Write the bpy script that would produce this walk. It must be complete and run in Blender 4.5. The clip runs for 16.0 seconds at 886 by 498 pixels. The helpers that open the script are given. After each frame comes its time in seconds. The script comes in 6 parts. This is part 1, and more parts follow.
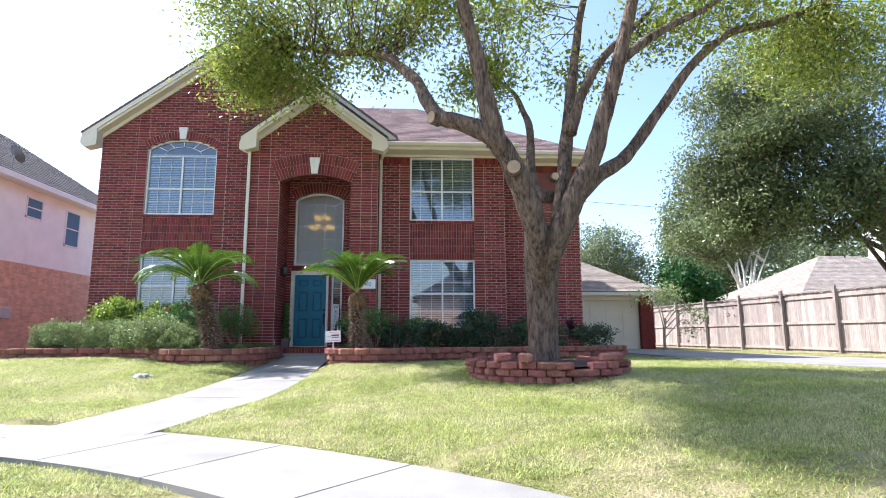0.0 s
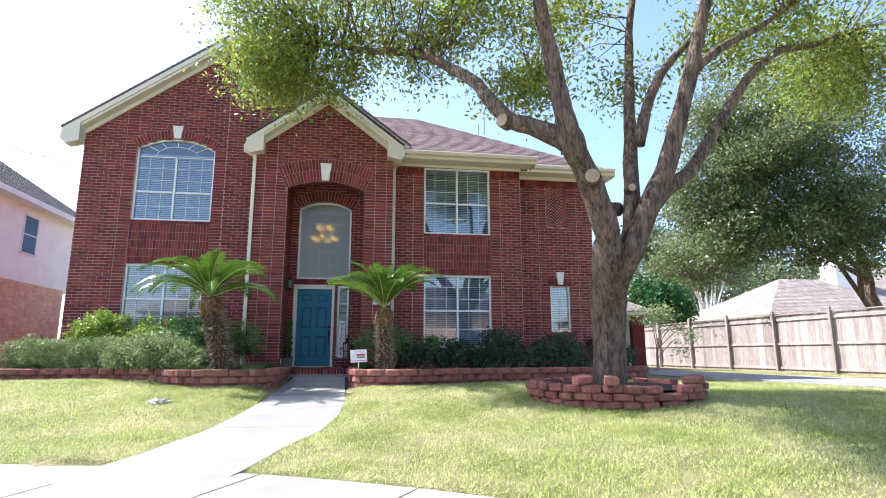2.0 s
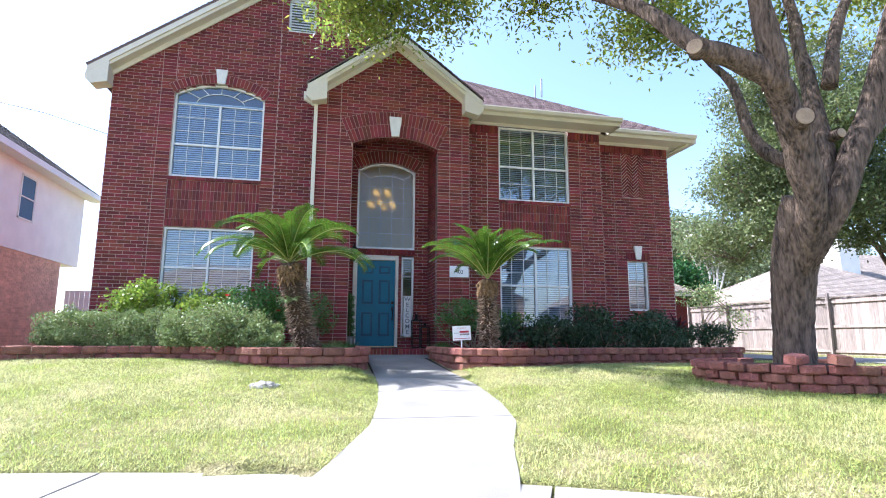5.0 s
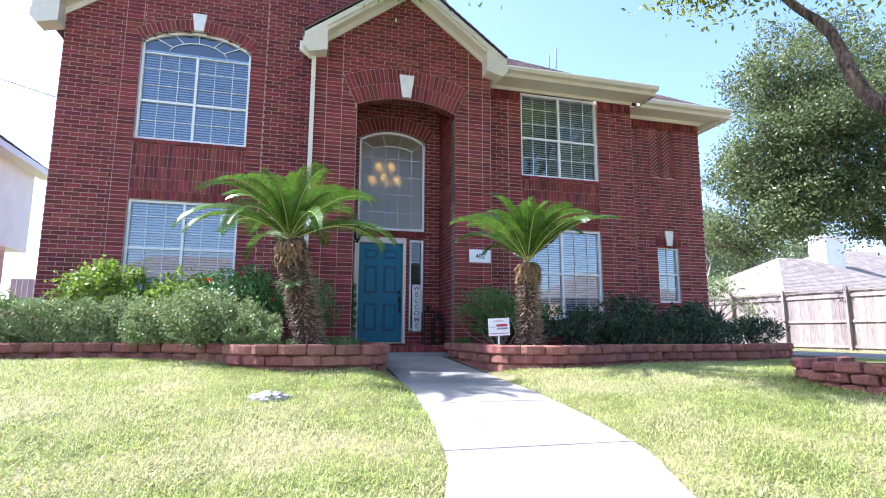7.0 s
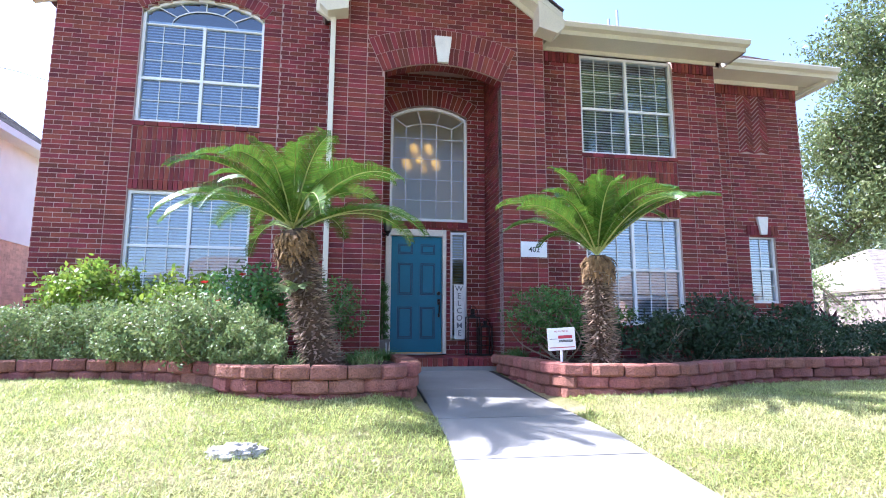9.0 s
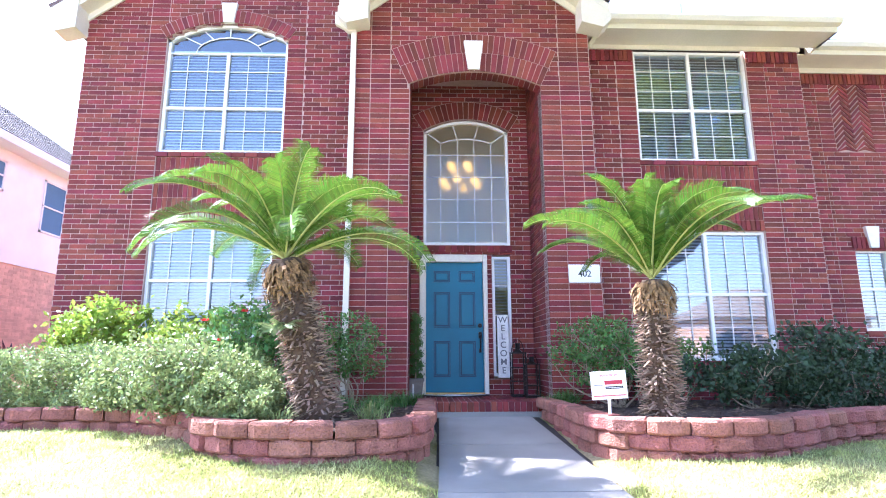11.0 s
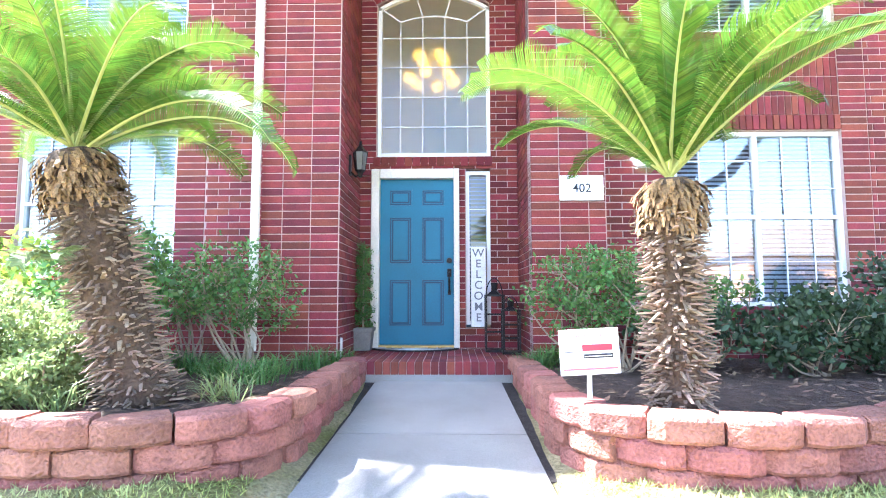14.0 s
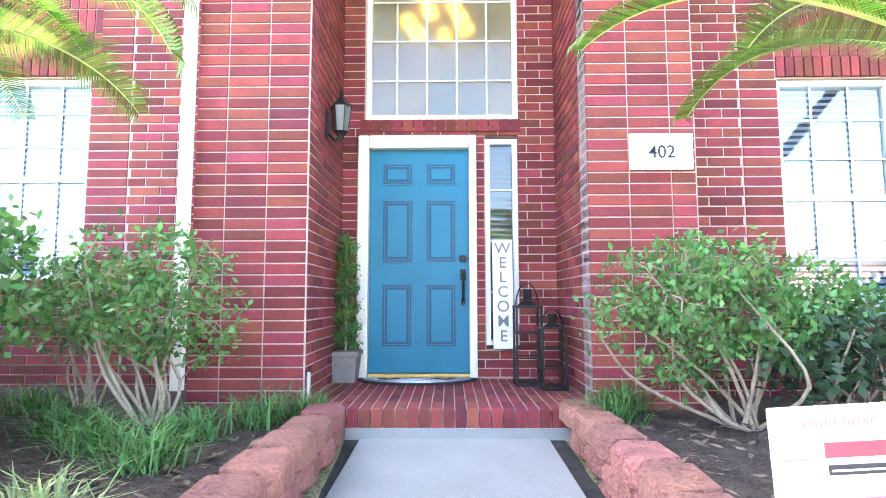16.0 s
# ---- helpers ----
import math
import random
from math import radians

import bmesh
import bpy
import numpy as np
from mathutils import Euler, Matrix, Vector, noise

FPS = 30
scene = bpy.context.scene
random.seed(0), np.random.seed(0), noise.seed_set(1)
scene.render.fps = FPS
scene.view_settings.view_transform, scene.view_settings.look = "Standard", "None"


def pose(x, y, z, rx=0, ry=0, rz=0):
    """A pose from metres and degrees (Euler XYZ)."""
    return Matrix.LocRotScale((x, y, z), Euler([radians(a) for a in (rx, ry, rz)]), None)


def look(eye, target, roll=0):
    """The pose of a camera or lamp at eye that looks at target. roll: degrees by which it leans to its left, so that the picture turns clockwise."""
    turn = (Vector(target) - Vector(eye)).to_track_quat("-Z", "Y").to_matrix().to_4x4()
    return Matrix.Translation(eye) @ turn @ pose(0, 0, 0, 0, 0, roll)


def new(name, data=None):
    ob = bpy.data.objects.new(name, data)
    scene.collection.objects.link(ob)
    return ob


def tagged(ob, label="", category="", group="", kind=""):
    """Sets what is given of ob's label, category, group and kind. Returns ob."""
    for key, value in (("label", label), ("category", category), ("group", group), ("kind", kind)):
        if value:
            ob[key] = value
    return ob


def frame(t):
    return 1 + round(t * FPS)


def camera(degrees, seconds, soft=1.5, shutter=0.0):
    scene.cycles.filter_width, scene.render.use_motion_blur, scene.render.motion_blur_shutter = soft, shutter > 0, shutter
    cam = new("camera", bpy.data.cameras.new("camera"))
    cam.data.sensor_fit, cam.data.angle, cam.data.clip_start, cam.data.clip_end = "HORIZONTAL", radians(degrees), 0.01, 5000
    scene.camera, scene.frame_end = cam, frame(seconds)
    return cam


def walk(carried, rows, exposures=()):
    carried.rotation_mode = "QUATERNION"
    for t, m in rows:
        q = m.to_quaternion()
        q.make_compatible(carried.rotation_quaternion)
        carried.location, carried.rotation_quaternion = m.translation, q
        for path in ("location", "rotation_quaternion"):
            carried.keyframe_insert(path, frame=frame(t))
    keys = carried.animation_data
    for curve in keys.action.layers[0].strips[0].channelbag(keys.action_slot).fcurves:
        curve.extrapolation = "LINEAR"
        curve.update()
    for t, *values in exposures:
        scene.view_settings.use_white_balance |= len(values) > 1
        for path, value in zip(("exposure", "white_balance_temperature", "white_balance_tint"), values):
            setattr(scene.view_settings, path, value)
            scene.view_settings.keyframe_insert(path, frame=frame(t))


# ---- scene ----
cam = camera(77.3, 16.0, soft=1.0)
PATH = [
    (0, (0.027, 0.176, 0.971), (0.132, 2.15, 1.279), -0.2),
    (0.5, (-0.398, 0.361, 0.975), (-0.272, 2.328, 1.31), -0.1),
    (1, (-0.831, 0.579, 0.99), (-0.609, 2.536, 1.343), -0.1),
    (1.5, (-1.299, 0.852, 1.001), (-1.02, 2.799, 1.362), 0.0),
    (2, (-1.778, 1.102, 1.004), (-1.483, 3.045, 1.375), -0.0),
    (2.5, (-2.207, 1.396, 0.966), (-1.87, 3.332, 1.336), -0.0),
    (3, (-2.62, 1.748, 0.931), (-2.278, 3.686, 1.288), 0.0),
    (3.5, (-3.005, 2.092, 0.915), (-2.667, 4.035, 1.252), 0.1),
    (4, (-3.415, 2.432, 0.894), (-3.075, 4.376, 1.218), 0.1),
    (4.2, (-3.578, 2.55, 0.893), (-3.237, 4.494, 1.215), 0.1),
    (6.3, (-4.591, 4.34, 0.778), (-4.05, 6.241, 1.087), 0.5),
    (6.5, (-4.619, 4.544, 0.786), (-4.079, 6.446, 1.088), 0.4),
    (7, (-4.657, 5.057, 0.851), (-4.145, 6.966, 1.154), 0.3),
    (7.5, (-4.658, 5.536, 0.899), (-4.21, 7.462, 1.199), 0.3),
    (8, (-4.604, 5.936, 0.94), (-4.188, 7.87, 1.239), 0.2),
    (8.5, (-4.413, 6.347, 0.972), (-4.041, 8.289, 1.277), 0.1),
    (9, (-4.157, 6.692, 1.036), (-3.82, 8.641, 1.33), 0.2),
    (9.2, (-4.056, 6.873, 1.074), (-3.729, 8.823, 1.375), 0.2),
    (11.3, (-3.316, 7.712, 1.205), (-3.28, 9.674, 1.593), -0.1),
    (11.5, (-3.232, 7.821, 1.202), (-3.208, 9.792, 1.539), 0.0),
    (12, (-2.996, 8.066, 1.201), (-3.01, 10.051, 1.441), 0.0),
    (12.5, (-2.765, 8.359, 1.16), (-2.799, 10.349, 1.352), -0.1),
    (13, (-2.636, 8.737, 1.209), (-2.67, 10.73, 1.373), -0.0),
    (13.5, (-2.525, 9.168, 1.24), (-2.559, 11.161, 1.407), -0.1),
    (14, (-2.493, 9.611, 1.26), (-2.534, 11.604, 1.431), -0.1),
    (14.5, (-2.54, 10.042, 1.288), (-2.563, 12.034, 1.465), -0.1),
    (15, (-2.573, 10.531, 1.313), (-2.598, 12.523, 1.492), -0.1),
    (15.5, (-2.601, 10.966, 1.319), (-2.634, 12.957, 1.499), -0.2),
    (16, (-2.676, 11.358, 1.333), (-2.7, 13.35, 1.513), -0.1),
]
walk(cam, [(t, look(eye, target, roll)) for t, eye, target, roll in PATH],
     exposures=[(0, 1.32, 5900, 14), (4.2, 1.48, 5700, 15), (9.2, 1.94, 5400, 21), (11.3, 2.9, 5500, 24), (13, 3.28, 5650, 20), (16, 4.16, 5950, 14)])

# ---- light ----
SUN = Vector((-0.76, 0.39, 1.0)).normalized()
world = bpy.data.worlds.new("world")
scene.world = world
world.use_nodes = True
wn = world.node_tree.nodes
sky = wn.new("ShaderNodeTexSky")
sky.sky_type = "NISHITA"
sky.sun_disc = False
sky.sun_elevation = math.asin(SUN.z)
sky.sun_rotation = math.atan2(SUN.x, SUN.y)
sky.air_density, sky.dust_density = 1.0, 1.6
world.node_tree.links.new(sky.outputs[0], wn["Background"].inputs["Color"])
wn["Background"].inputs["Strength"].default_value = 0.15
sun = new("sun", bpy.data.lights.new("sun", "SUN"))
sun.data.energy, sun.data.angle, sun.data.color = 5.0, radians(0.6), (1.0, 0.95, 0.87)
sun.matrix_world = look((0, 0, 30), Vector((0, 0, 30)) - SUN)

# ---- materials ----


def mat(name, col, rough=0.75, var=0.25, scale=3.0, fine=60.0, bump=0.15, metal=0.0, rnd=0.0, hue=0.0, spec=0.4, col2=None, through_light=0.0, stretch=(1, 1, 1), dist=0.02):
    """A surface with two scales of variation, piece-to-piece variation and fine relief."""
    m = bpy.data.materials.new(name)
    m.use_nodes = True
    nt = m.node_tree
    n, l = nt.nodes, nt.links
    p = n["Principled BSDF"]
    p.inputs["Roughness"].default_value = rough
    p.inputs["Metallic"].default_value = metal
    p.inputs["Specular IOR Level"].default_value = spec
    geo = n.new("ShaderNodeNewGeometry")
    mp = n.new("ShaderNodeMapping")
    mp.inputs["Scale"].default_value = stretch
    l.new(geo.outputs["Position"], mp.inputs["Vector"])
    a, b = n.new("ShaderNodeTexNoise"), n.new("ShaderNodeTexNoise")
    a.inputs["Scale"].default_value, b.inputs["Scale"].default_value = scale, fine
    a.inputs["Detail"].default_value, b.inputs["Detail"].default_value = 5, 4
    l.new(mp.outputs[0], a.inputs["Vector"]), l.new(mp.outputs[0], b.inputs["Vector"])
    mixn = n.new("ShaderNodeMath")
    mixn.operation = "ADD"
    l.new(a.outputs["Fac"], mixn.inputs[0]), l.new(b.outputs["Fac"], mixn.inputs[1])
    val = n.new("ShaderNodeMapRange")
    val.inputs["From Min"].default_value, val.inputs["From Max"].default_value = 0.72, 1.28
    val.inputs["To Min"].default_value, val.inputs["To Max"].default_value = 1 - var, 1 + var
    l.new(mixn.outputs[0], val.inputs["Value"])
    hsv = n.new("ShaderNodeHueSaturation")
    if col2:
        ramp = n.new("ShaderNodeMix")
        ramp.data_type = "RGBA"
        ramp.inputs[6].default_value, ramp.inputs[7].default_value = (*col, 1), (*col2, 1)
        st = n.new("ShaderNodeMapRange")
        st.inputs["From Min"].default_value, st.inputs["From Max"].default_value = 0.42, 0.6
        l.new(a.outputs["Fac"], st.inputs["Value"])
        l.new(st.outputs[0], ramp.inputs[0])
        l.new(ramp.outputs[2], hsv.inputs["Color"])
    else:
        hsv.inputs["Color"].default_value = (*col, 1)
    last = val.outputs[0]
    if rnd or hue:
        ob = n.new("ShaderNodeObjectInfo")
        s = n.new("ShaderNodeMath")
        s.operation = "ADD"
        l.new(ob.outputs["Random"], s.inputs[0]), l.new(geo.outputs["Random Per Island"], s.inputs[1])
        f = n.new("ShaderNodeMath")
        f.operation = "FRACT"
        l.new(s.outputs[0], f.inputs[0])
        r = n.new("ShaderNodeMapRange")
        r.inputs["To Min"].default_value, r.inputs["To Max"].default_value = 1 - rnd, 1 + rnd * 0.6
        l.new(f.outputs[0], r.inputs["Value"])
        mul = n.new("ShaderNodeMath")
        mul.operation = "MULTIPLY"
        l.new(last, mul.inputs[0]), l.new(r.outputs[0], mul.inputs[1])
        last = mul.outputs[0]
        if hue:
            k = n.new("ShaderNodeMath")
            k.operation = "MULTIPLY"
            k.inputs[1].default_value = 7.31
            l.new(f.outputs[0], k.inputs[0])
            k2 = n.new("ShaderNodeMath")
            k2.operation = "FRACT"
            l.new(k.outputs[0], k2.inputs[0])
            hr = n.new("ShaderNodeMapRange")
            hr.inputs["To Min"].default_value, hr.inputs["To Max"].default_value = 0.5 - hue, 0.5 + hue
            l.new(k2.outputs[0], hr.inputs["Value"])
            l.new(hr.outputs[0], hsv.inputs["Hue"])
    l.new(last, hsv.inputs["Value"])
    l.new(hsv.outputs[0], p.inputs["Base Color"])
    if bump:
        bp = n.new("ShaderNodeBump")
        bp.inputs["Strength"].default_value, bp.inputs["Distance"].default_value = min(1, bump * 2), dist
        l.new(mixn.outputs[0], bp.inputs["Height"])
        l.new(bp.outputs[0], p.inputs["Normal"])
    if through_light:
        tr = n.new("ShaderNodeBsdfTranslucent")
        l.new(hsv.outputs[0], tr.inputs["Color"])
        ms = n.new("ShaderNodeMixShader")
        ms.inputs[0].default_value = through_light
        l.new(p.outputs[0], ms.inputs[1]), l.new(tr.outputs[0], ms.inputs[2])
        l.new(ms.outputs[0], n["Material Output"].inputs[0])
    return m


def glass_mat(name, tint=(0.9, 0.95, 1.0), gloss=0.12, frost=0.0, milk=0.0):
    m = bpy.data.materials.new(name)
    m.use_nodes = True
    n, l = m.node_tree.nodes, m.node_tree.links
    n.remove(n["Principled BSDF"])
    t, g, ms = n.new("ShaderNodeBsdfTransparent"), n.new("ShaderNodeBsdfGlossy"), n.new("ShaderNodeMixShader")
    if frost:
        t = n.new("ShaderNodeBsdfRefraction")
        t.inputs["Roughness"].default_value, t.inputs["IOR"].default_value = frost, 1.2
    t.inputs["Color"].default_value = (*tint, 1)
    g.inputs["Roughness"].default_value = 0.015
    fr = n.new("ShaderNodeFresnel")
    fr.inputs["IOR"].default_value = 1.6
    ad = n.new("ShaderNodeMath")
    ad.inputs[1].default_value = gloss
    l.new(fr.outputs[0], ad.inputs[0])
    l.new(ad.outputs[0], ms.inputs[0])
    l.new(t.outputs[0], ms.inputs[1]), l.new(g.outputs[0], ms.inputs[2])
    last = ms
    if milk:
        d, last = n.new("ShaderNodeBsdfDiffuse"), n.new("ShaderNodeMixShader")
        d.inputs["Color"].default_value = (0.62, 0.57, 0.42, 1)
        last.inputs[0].default_value = milk
        l.new(ms.outputs[0], last.inputs[1]), l.new(d.outputs[0], last.inputs[2])
    l.new(last.outputs[0], n["Material Output"].inputs[0])
    return m


def glow_mat(name, col, power):
    m = bpy.data.materials.new(name)
    m.use_nodes = True
    n, l = m.node_tree.nodes, m.node_tree.links
    e = n.new("ShaderNodeEmission")
    e.inputs[0].default_value, e.inputs[1].default_value = (*col, 1), power
    l.new(e.outputs[0], n["Material Output"].inputs[0])
    return m


BRICK = mat("red_brick", (0.205, 0.033, 0.029), 0.8, 0.25, 6, 90, 0.2, rnd=0.42, hue=0.016)
MORTAR = mat("mortar", (0.49, 0.355, 0.315), 0.95, 0.2, 8, 200, 0.2)
CREAM = mat("cream_trim", (0.72, 0.66, 0.54), 0.55, 0.06, 2, 40, 0.03)
WHITE = mat("white_paint", (0.8, 0.8, 0.78), 0.5, 0.05, 3, 60, 0.03)
KEYSTONE = mat("cast_stone", (0.78, 0.75, 0.70), 0.8, 0.1, 8, 150, 0.1)
SHINGLE = mat("shingle", (0.20, 0.135, 0.125), 0.9, 0.25, 2, 120, 0.3, rnd=0.25)
SHINGLE_TAN = mat("weathered_shingle", (0.30, 0.25, 0.21), 0.9, 0.25, 2, 120, 0.3, rnd=0.2)
SHINGLE_DARK = mat("dark_shingle", (0.05, 0.043, 0.042), 0.9, 0.25, 2, 120, 0.3, rnd=0.2)
BLUE = mat("blue_door_paint", (0.002, 0.145, 0.235), 0.5, 0.1, 3, 80, 0.03)
GROOVE_SHADE = mat("door_groove_shade", (0.004, 0.05, 0.10), 0.5, 0.1, 3, 80, 0.02)
IRON = mat("dark_bronze", (0.02, 0.017, 0.016), 0.45, 0.3, 10, 90, 0.1, metal=0.6)
BRASS = mat("brass", (0.55, 0.38, 0.14), 0.35, 0.2, 10, 90, 0.05, metal=0.9)
CONCRETE = mat("concrete", (0.265, 0.252, 0.232), 0.9, 0.22, 1.5, 120, 0.15, rnd=0.08)
ASPHALT = mat("street_concrete", (0.28, 0.27, 0.255), 0.92, 0.15, 1.2, 140, 0.15)
FOUNDATION = mat("foundation", (0.34, 0.33, 0.31), 0.95, 0.2, 3, 60, 0.15)
LAWN = mat("lawn_ground", (0.20, 0.20, 0.06), 0.95, 0.4, 1.6, 45, 0.5, col2=(0.29, 0.245, 0.13), dist=0.05)
GRASS = mat("grass_blade", (0.465, 0.53, 0.155), 0.45, 0.25, 0.9, 7, 0, rnd=0.55, hue=0.025, col2=(0.53, 0.535, 0.24), through_light=0.45)
SOIL = mat("mulch", (0.085, 0.055, 0.04), 0.95, 0.5, 9, 70, 0.7, dist=0.06)
BLOCK = mat("edging_block", (0.33, 0.13, 0.10), 0.9, 0.32, 7, 60, 0.5, rnd=0.25, hue=0.012, dist=0.03)
FENCE = mat("cedar_fence", (0.33, 0.275, 0.245), 0.85, 0.35, 2.2, 30, 0.3, rnd=0.25, stretch=(1, 1, 0.12))
BARK = mat("oak_bark", (0.16, 0.112, 0.082), 0.95, 0.75, 11, 34, 1.0, stretch=(1, 1, 0.2), dist=0.08)
CUTWOOD = mat("cut_wood", (0.36, 0.26, 0.17), 0.8, 0.25, 8, 60, 0.1)
PALEBARK = mat("pale_bark", (0.60, 0.54, 0.47), 0.9, 0.25, 6, 30, 0.3, stretch=(1, 1, 0.3))
OAKLEAF = mat("oak_leaf", (0.27, 0.33, 0.06), 0.45, 0.2, 0.6, 4, 0, rnd=0.45, hue=0.035, through_light=0.5)
SHADELEAF = mat("shade_tree_leaf", (0.17, 0.21, 0.08), 0.35, 0.25, 0.5, 4, 0, rnd=0.5, hue=0.03, through_light=0.4)
FARLEAF = mat("far_leaf", (0.20, 0.25, 0.12), 0.6, 0.2, 0.4, 3, 0, rnd=0.45, hue=0.03, through_light=0.3)
DEEPLEAF = mat("deep_leaf", (0.03, 0.12, 0.025), 0.5, 0.2, 0.6, 4, 0, rnd=0.4, hue=0.02, through_light=0.3)
HEDGELEAF = mat("hedge_leaf", (0.24, 0.31, 0.12), 0.5, 0.25, 1.2, 6, 0, rnd=0.4, hue=0.03, through_light=0.3)
LIMELEAF = mat("lime_leaf", (0.24, 0.34, 0.05), 0.5, 0.2, 1.2, 6, 0, rnd=0.35, hue=0.02, through_light=0.35)
SHRUBLEAF = mat("shrub_leaf", (0.115, 0.24, 0.06), 0.45, 0.2, 1.2, 6, 0, rnd=0.45, hue=0.03, through_light=0.3)
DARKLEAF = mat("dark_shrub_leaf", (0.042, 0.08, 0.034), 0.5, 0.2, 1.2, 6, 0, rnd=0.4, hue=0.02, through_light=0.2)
FROND = mat("cycad_leaflet", (0.095, 0.185, 0.022), 0.26, 0.2, 2, 8, 0, rnd=0.45, hue=0.025, spec=0.6, through_light=0.3)
RACHIS = mat("cycad_rib", (0.42, 0.44, 0.14), 0.5, 0.15, 4, 20, 0, through_light=0.1)
SCALE = mat("cycad_scale", (0.29, 0.205, 0.14), 0.8, 0.35, 9, 60, 0.3, rnd=0.6, hue=0.015)
FIBRE = mat("cycad_fibre", (0.27, 0.16, 0.07), 0.9, 0.35, 9, 60, 0.4, rnd=0.4)
CHIP = mat("bark_chip", (0.17, 0.11, 0.07), 0.9, 0.35, 9, 60, 0.3, rnd=0.5, hue=0.015)
TRUNKCORE = mat("cycad_core", (0.10, 0.064, 0.04), 0.95, 0.4, 9, 50, 0.6)
STEM = mat("shrub_stem", (0.34, 0.26, 0.18), 0.85, 0.25, 9, 60, 0.2)
PURPLE = mat("burgundy_leaf", (0.075, 0.02, 0.03), 0.45, 0.25, 3, 20, 0, rnd=0.3, through_light=0.25)
ROSE = mat("rose_petal", (0.55, 0.03, 0.03), 0.5, 0.15, 20, 60, 0, rnd=0.3, through_light=0.2)
STUCCO = mat("white_stucco", (0.88, 0.87, 0.85), 0.9, 0.06, 2, 120, 0.1)
TANBRICK = mat("tan_brick", (0.68, 0.44, 0.31), 0.9, 0.2, 4, 90, 0.15, rnd=0.15)
GARAGE = mat("garage_paint", (0.66, 0.60, 0.46), 0.6, 0.05, 2, 50, 0.04)
BLIND = mat("blind_slat", (0.72, 0.74, 0.76), 0.6, 0.05, 2, 40, 0)
ROOM = mat("room_wall", (0.74, 0.66, 0.44), 0.9, 0.06, 2, 40, 0)
INDOOR_SHADE = mat("indoor_shade", (0.12, 0.12, 0.13), 0.9, 0.1, 2, 40, 0)
GREYBLUE = mat("grey_blue_wall", (0.10, 0.20, 0.30), 0.9, 0.06, 2, 40, 0)
METAL = mat("galvanised", (0.45, 0.45, 0.45), 0.45, 0.15, 6, 60, 0.05, metal=0.7)
INK = mat("black_ink", (0.02, 0.02, 0.022), 0.6, 0.05, 5, 60, 0)
REDINK = mat("red_ink", (0.45, 0.04, 0.06), 0.6, 0.05, 5, 60, 0)
PALERED = mat("faded_red_ink", (0.50, 0.14, 0.15), 0.6, 0.05, 5, 60, 0)
GREYINK = mat("grey_ink", (0.17, 0.17, 0.18), 0.6, 0.1, 5, 60, 0)
BOARD = mat("white_board", (0.74, 0.73, 0.70), 0.7, 0.12, 8, 50, 0.1)
SIGNWHITE = mat("sign_plastic", (0.82, 0.82, 0.82), 0.4, 0.03, 4, 40, 0)
STONEPOT = mat("grey_pot", (0.20, 0.18, 0.16), 0.85, 0.2, 8, 60, 0.2)
RUBBER = mat("rubber_mat", (0.03, 0.025, 0.025), 0.7, 0.3, 14, 90, 0.5)
ROCK = mat("pale_rock", (0.48, 0.45, 0.40), 0.9, 0.5, 22, 90, 0.8)
BLACKPLASTIC = mat("edging_strip", (0.04, 0.034, 0.03), 0.9, 0.4, 14, 80, 0.5)
# blue tint in the panes stands in for reflected blue sky
GLASS = glass_mat("window_glass", tint=(0.74, 0.88, 1.0), gloss=0.15)
GLASS_DIM = glass_mat("entry_glass", tint=(0.95, 0.89, 0.66), gloss=0.02, frost=0.6, milk=0.2)
SIDEGLASS = glass_mat("sidelight_glass", tint=(0.5, 0.52, 0.52), gloss=0.02)
CASING = mat("casing_paint", (0.74, 0.68, 0.58), 0.5, 0.12, 5, 60, 0.05)
BULB = glow_mat("warm_bulb", (1.0, 0.60, 0.09), 0.34)
LAMPGLASS = mat("lamp_glass", (0.13, 0.13, 0.12), 0.15, 0.1, 6, 40, 0)

# ---- mesh helpers ----


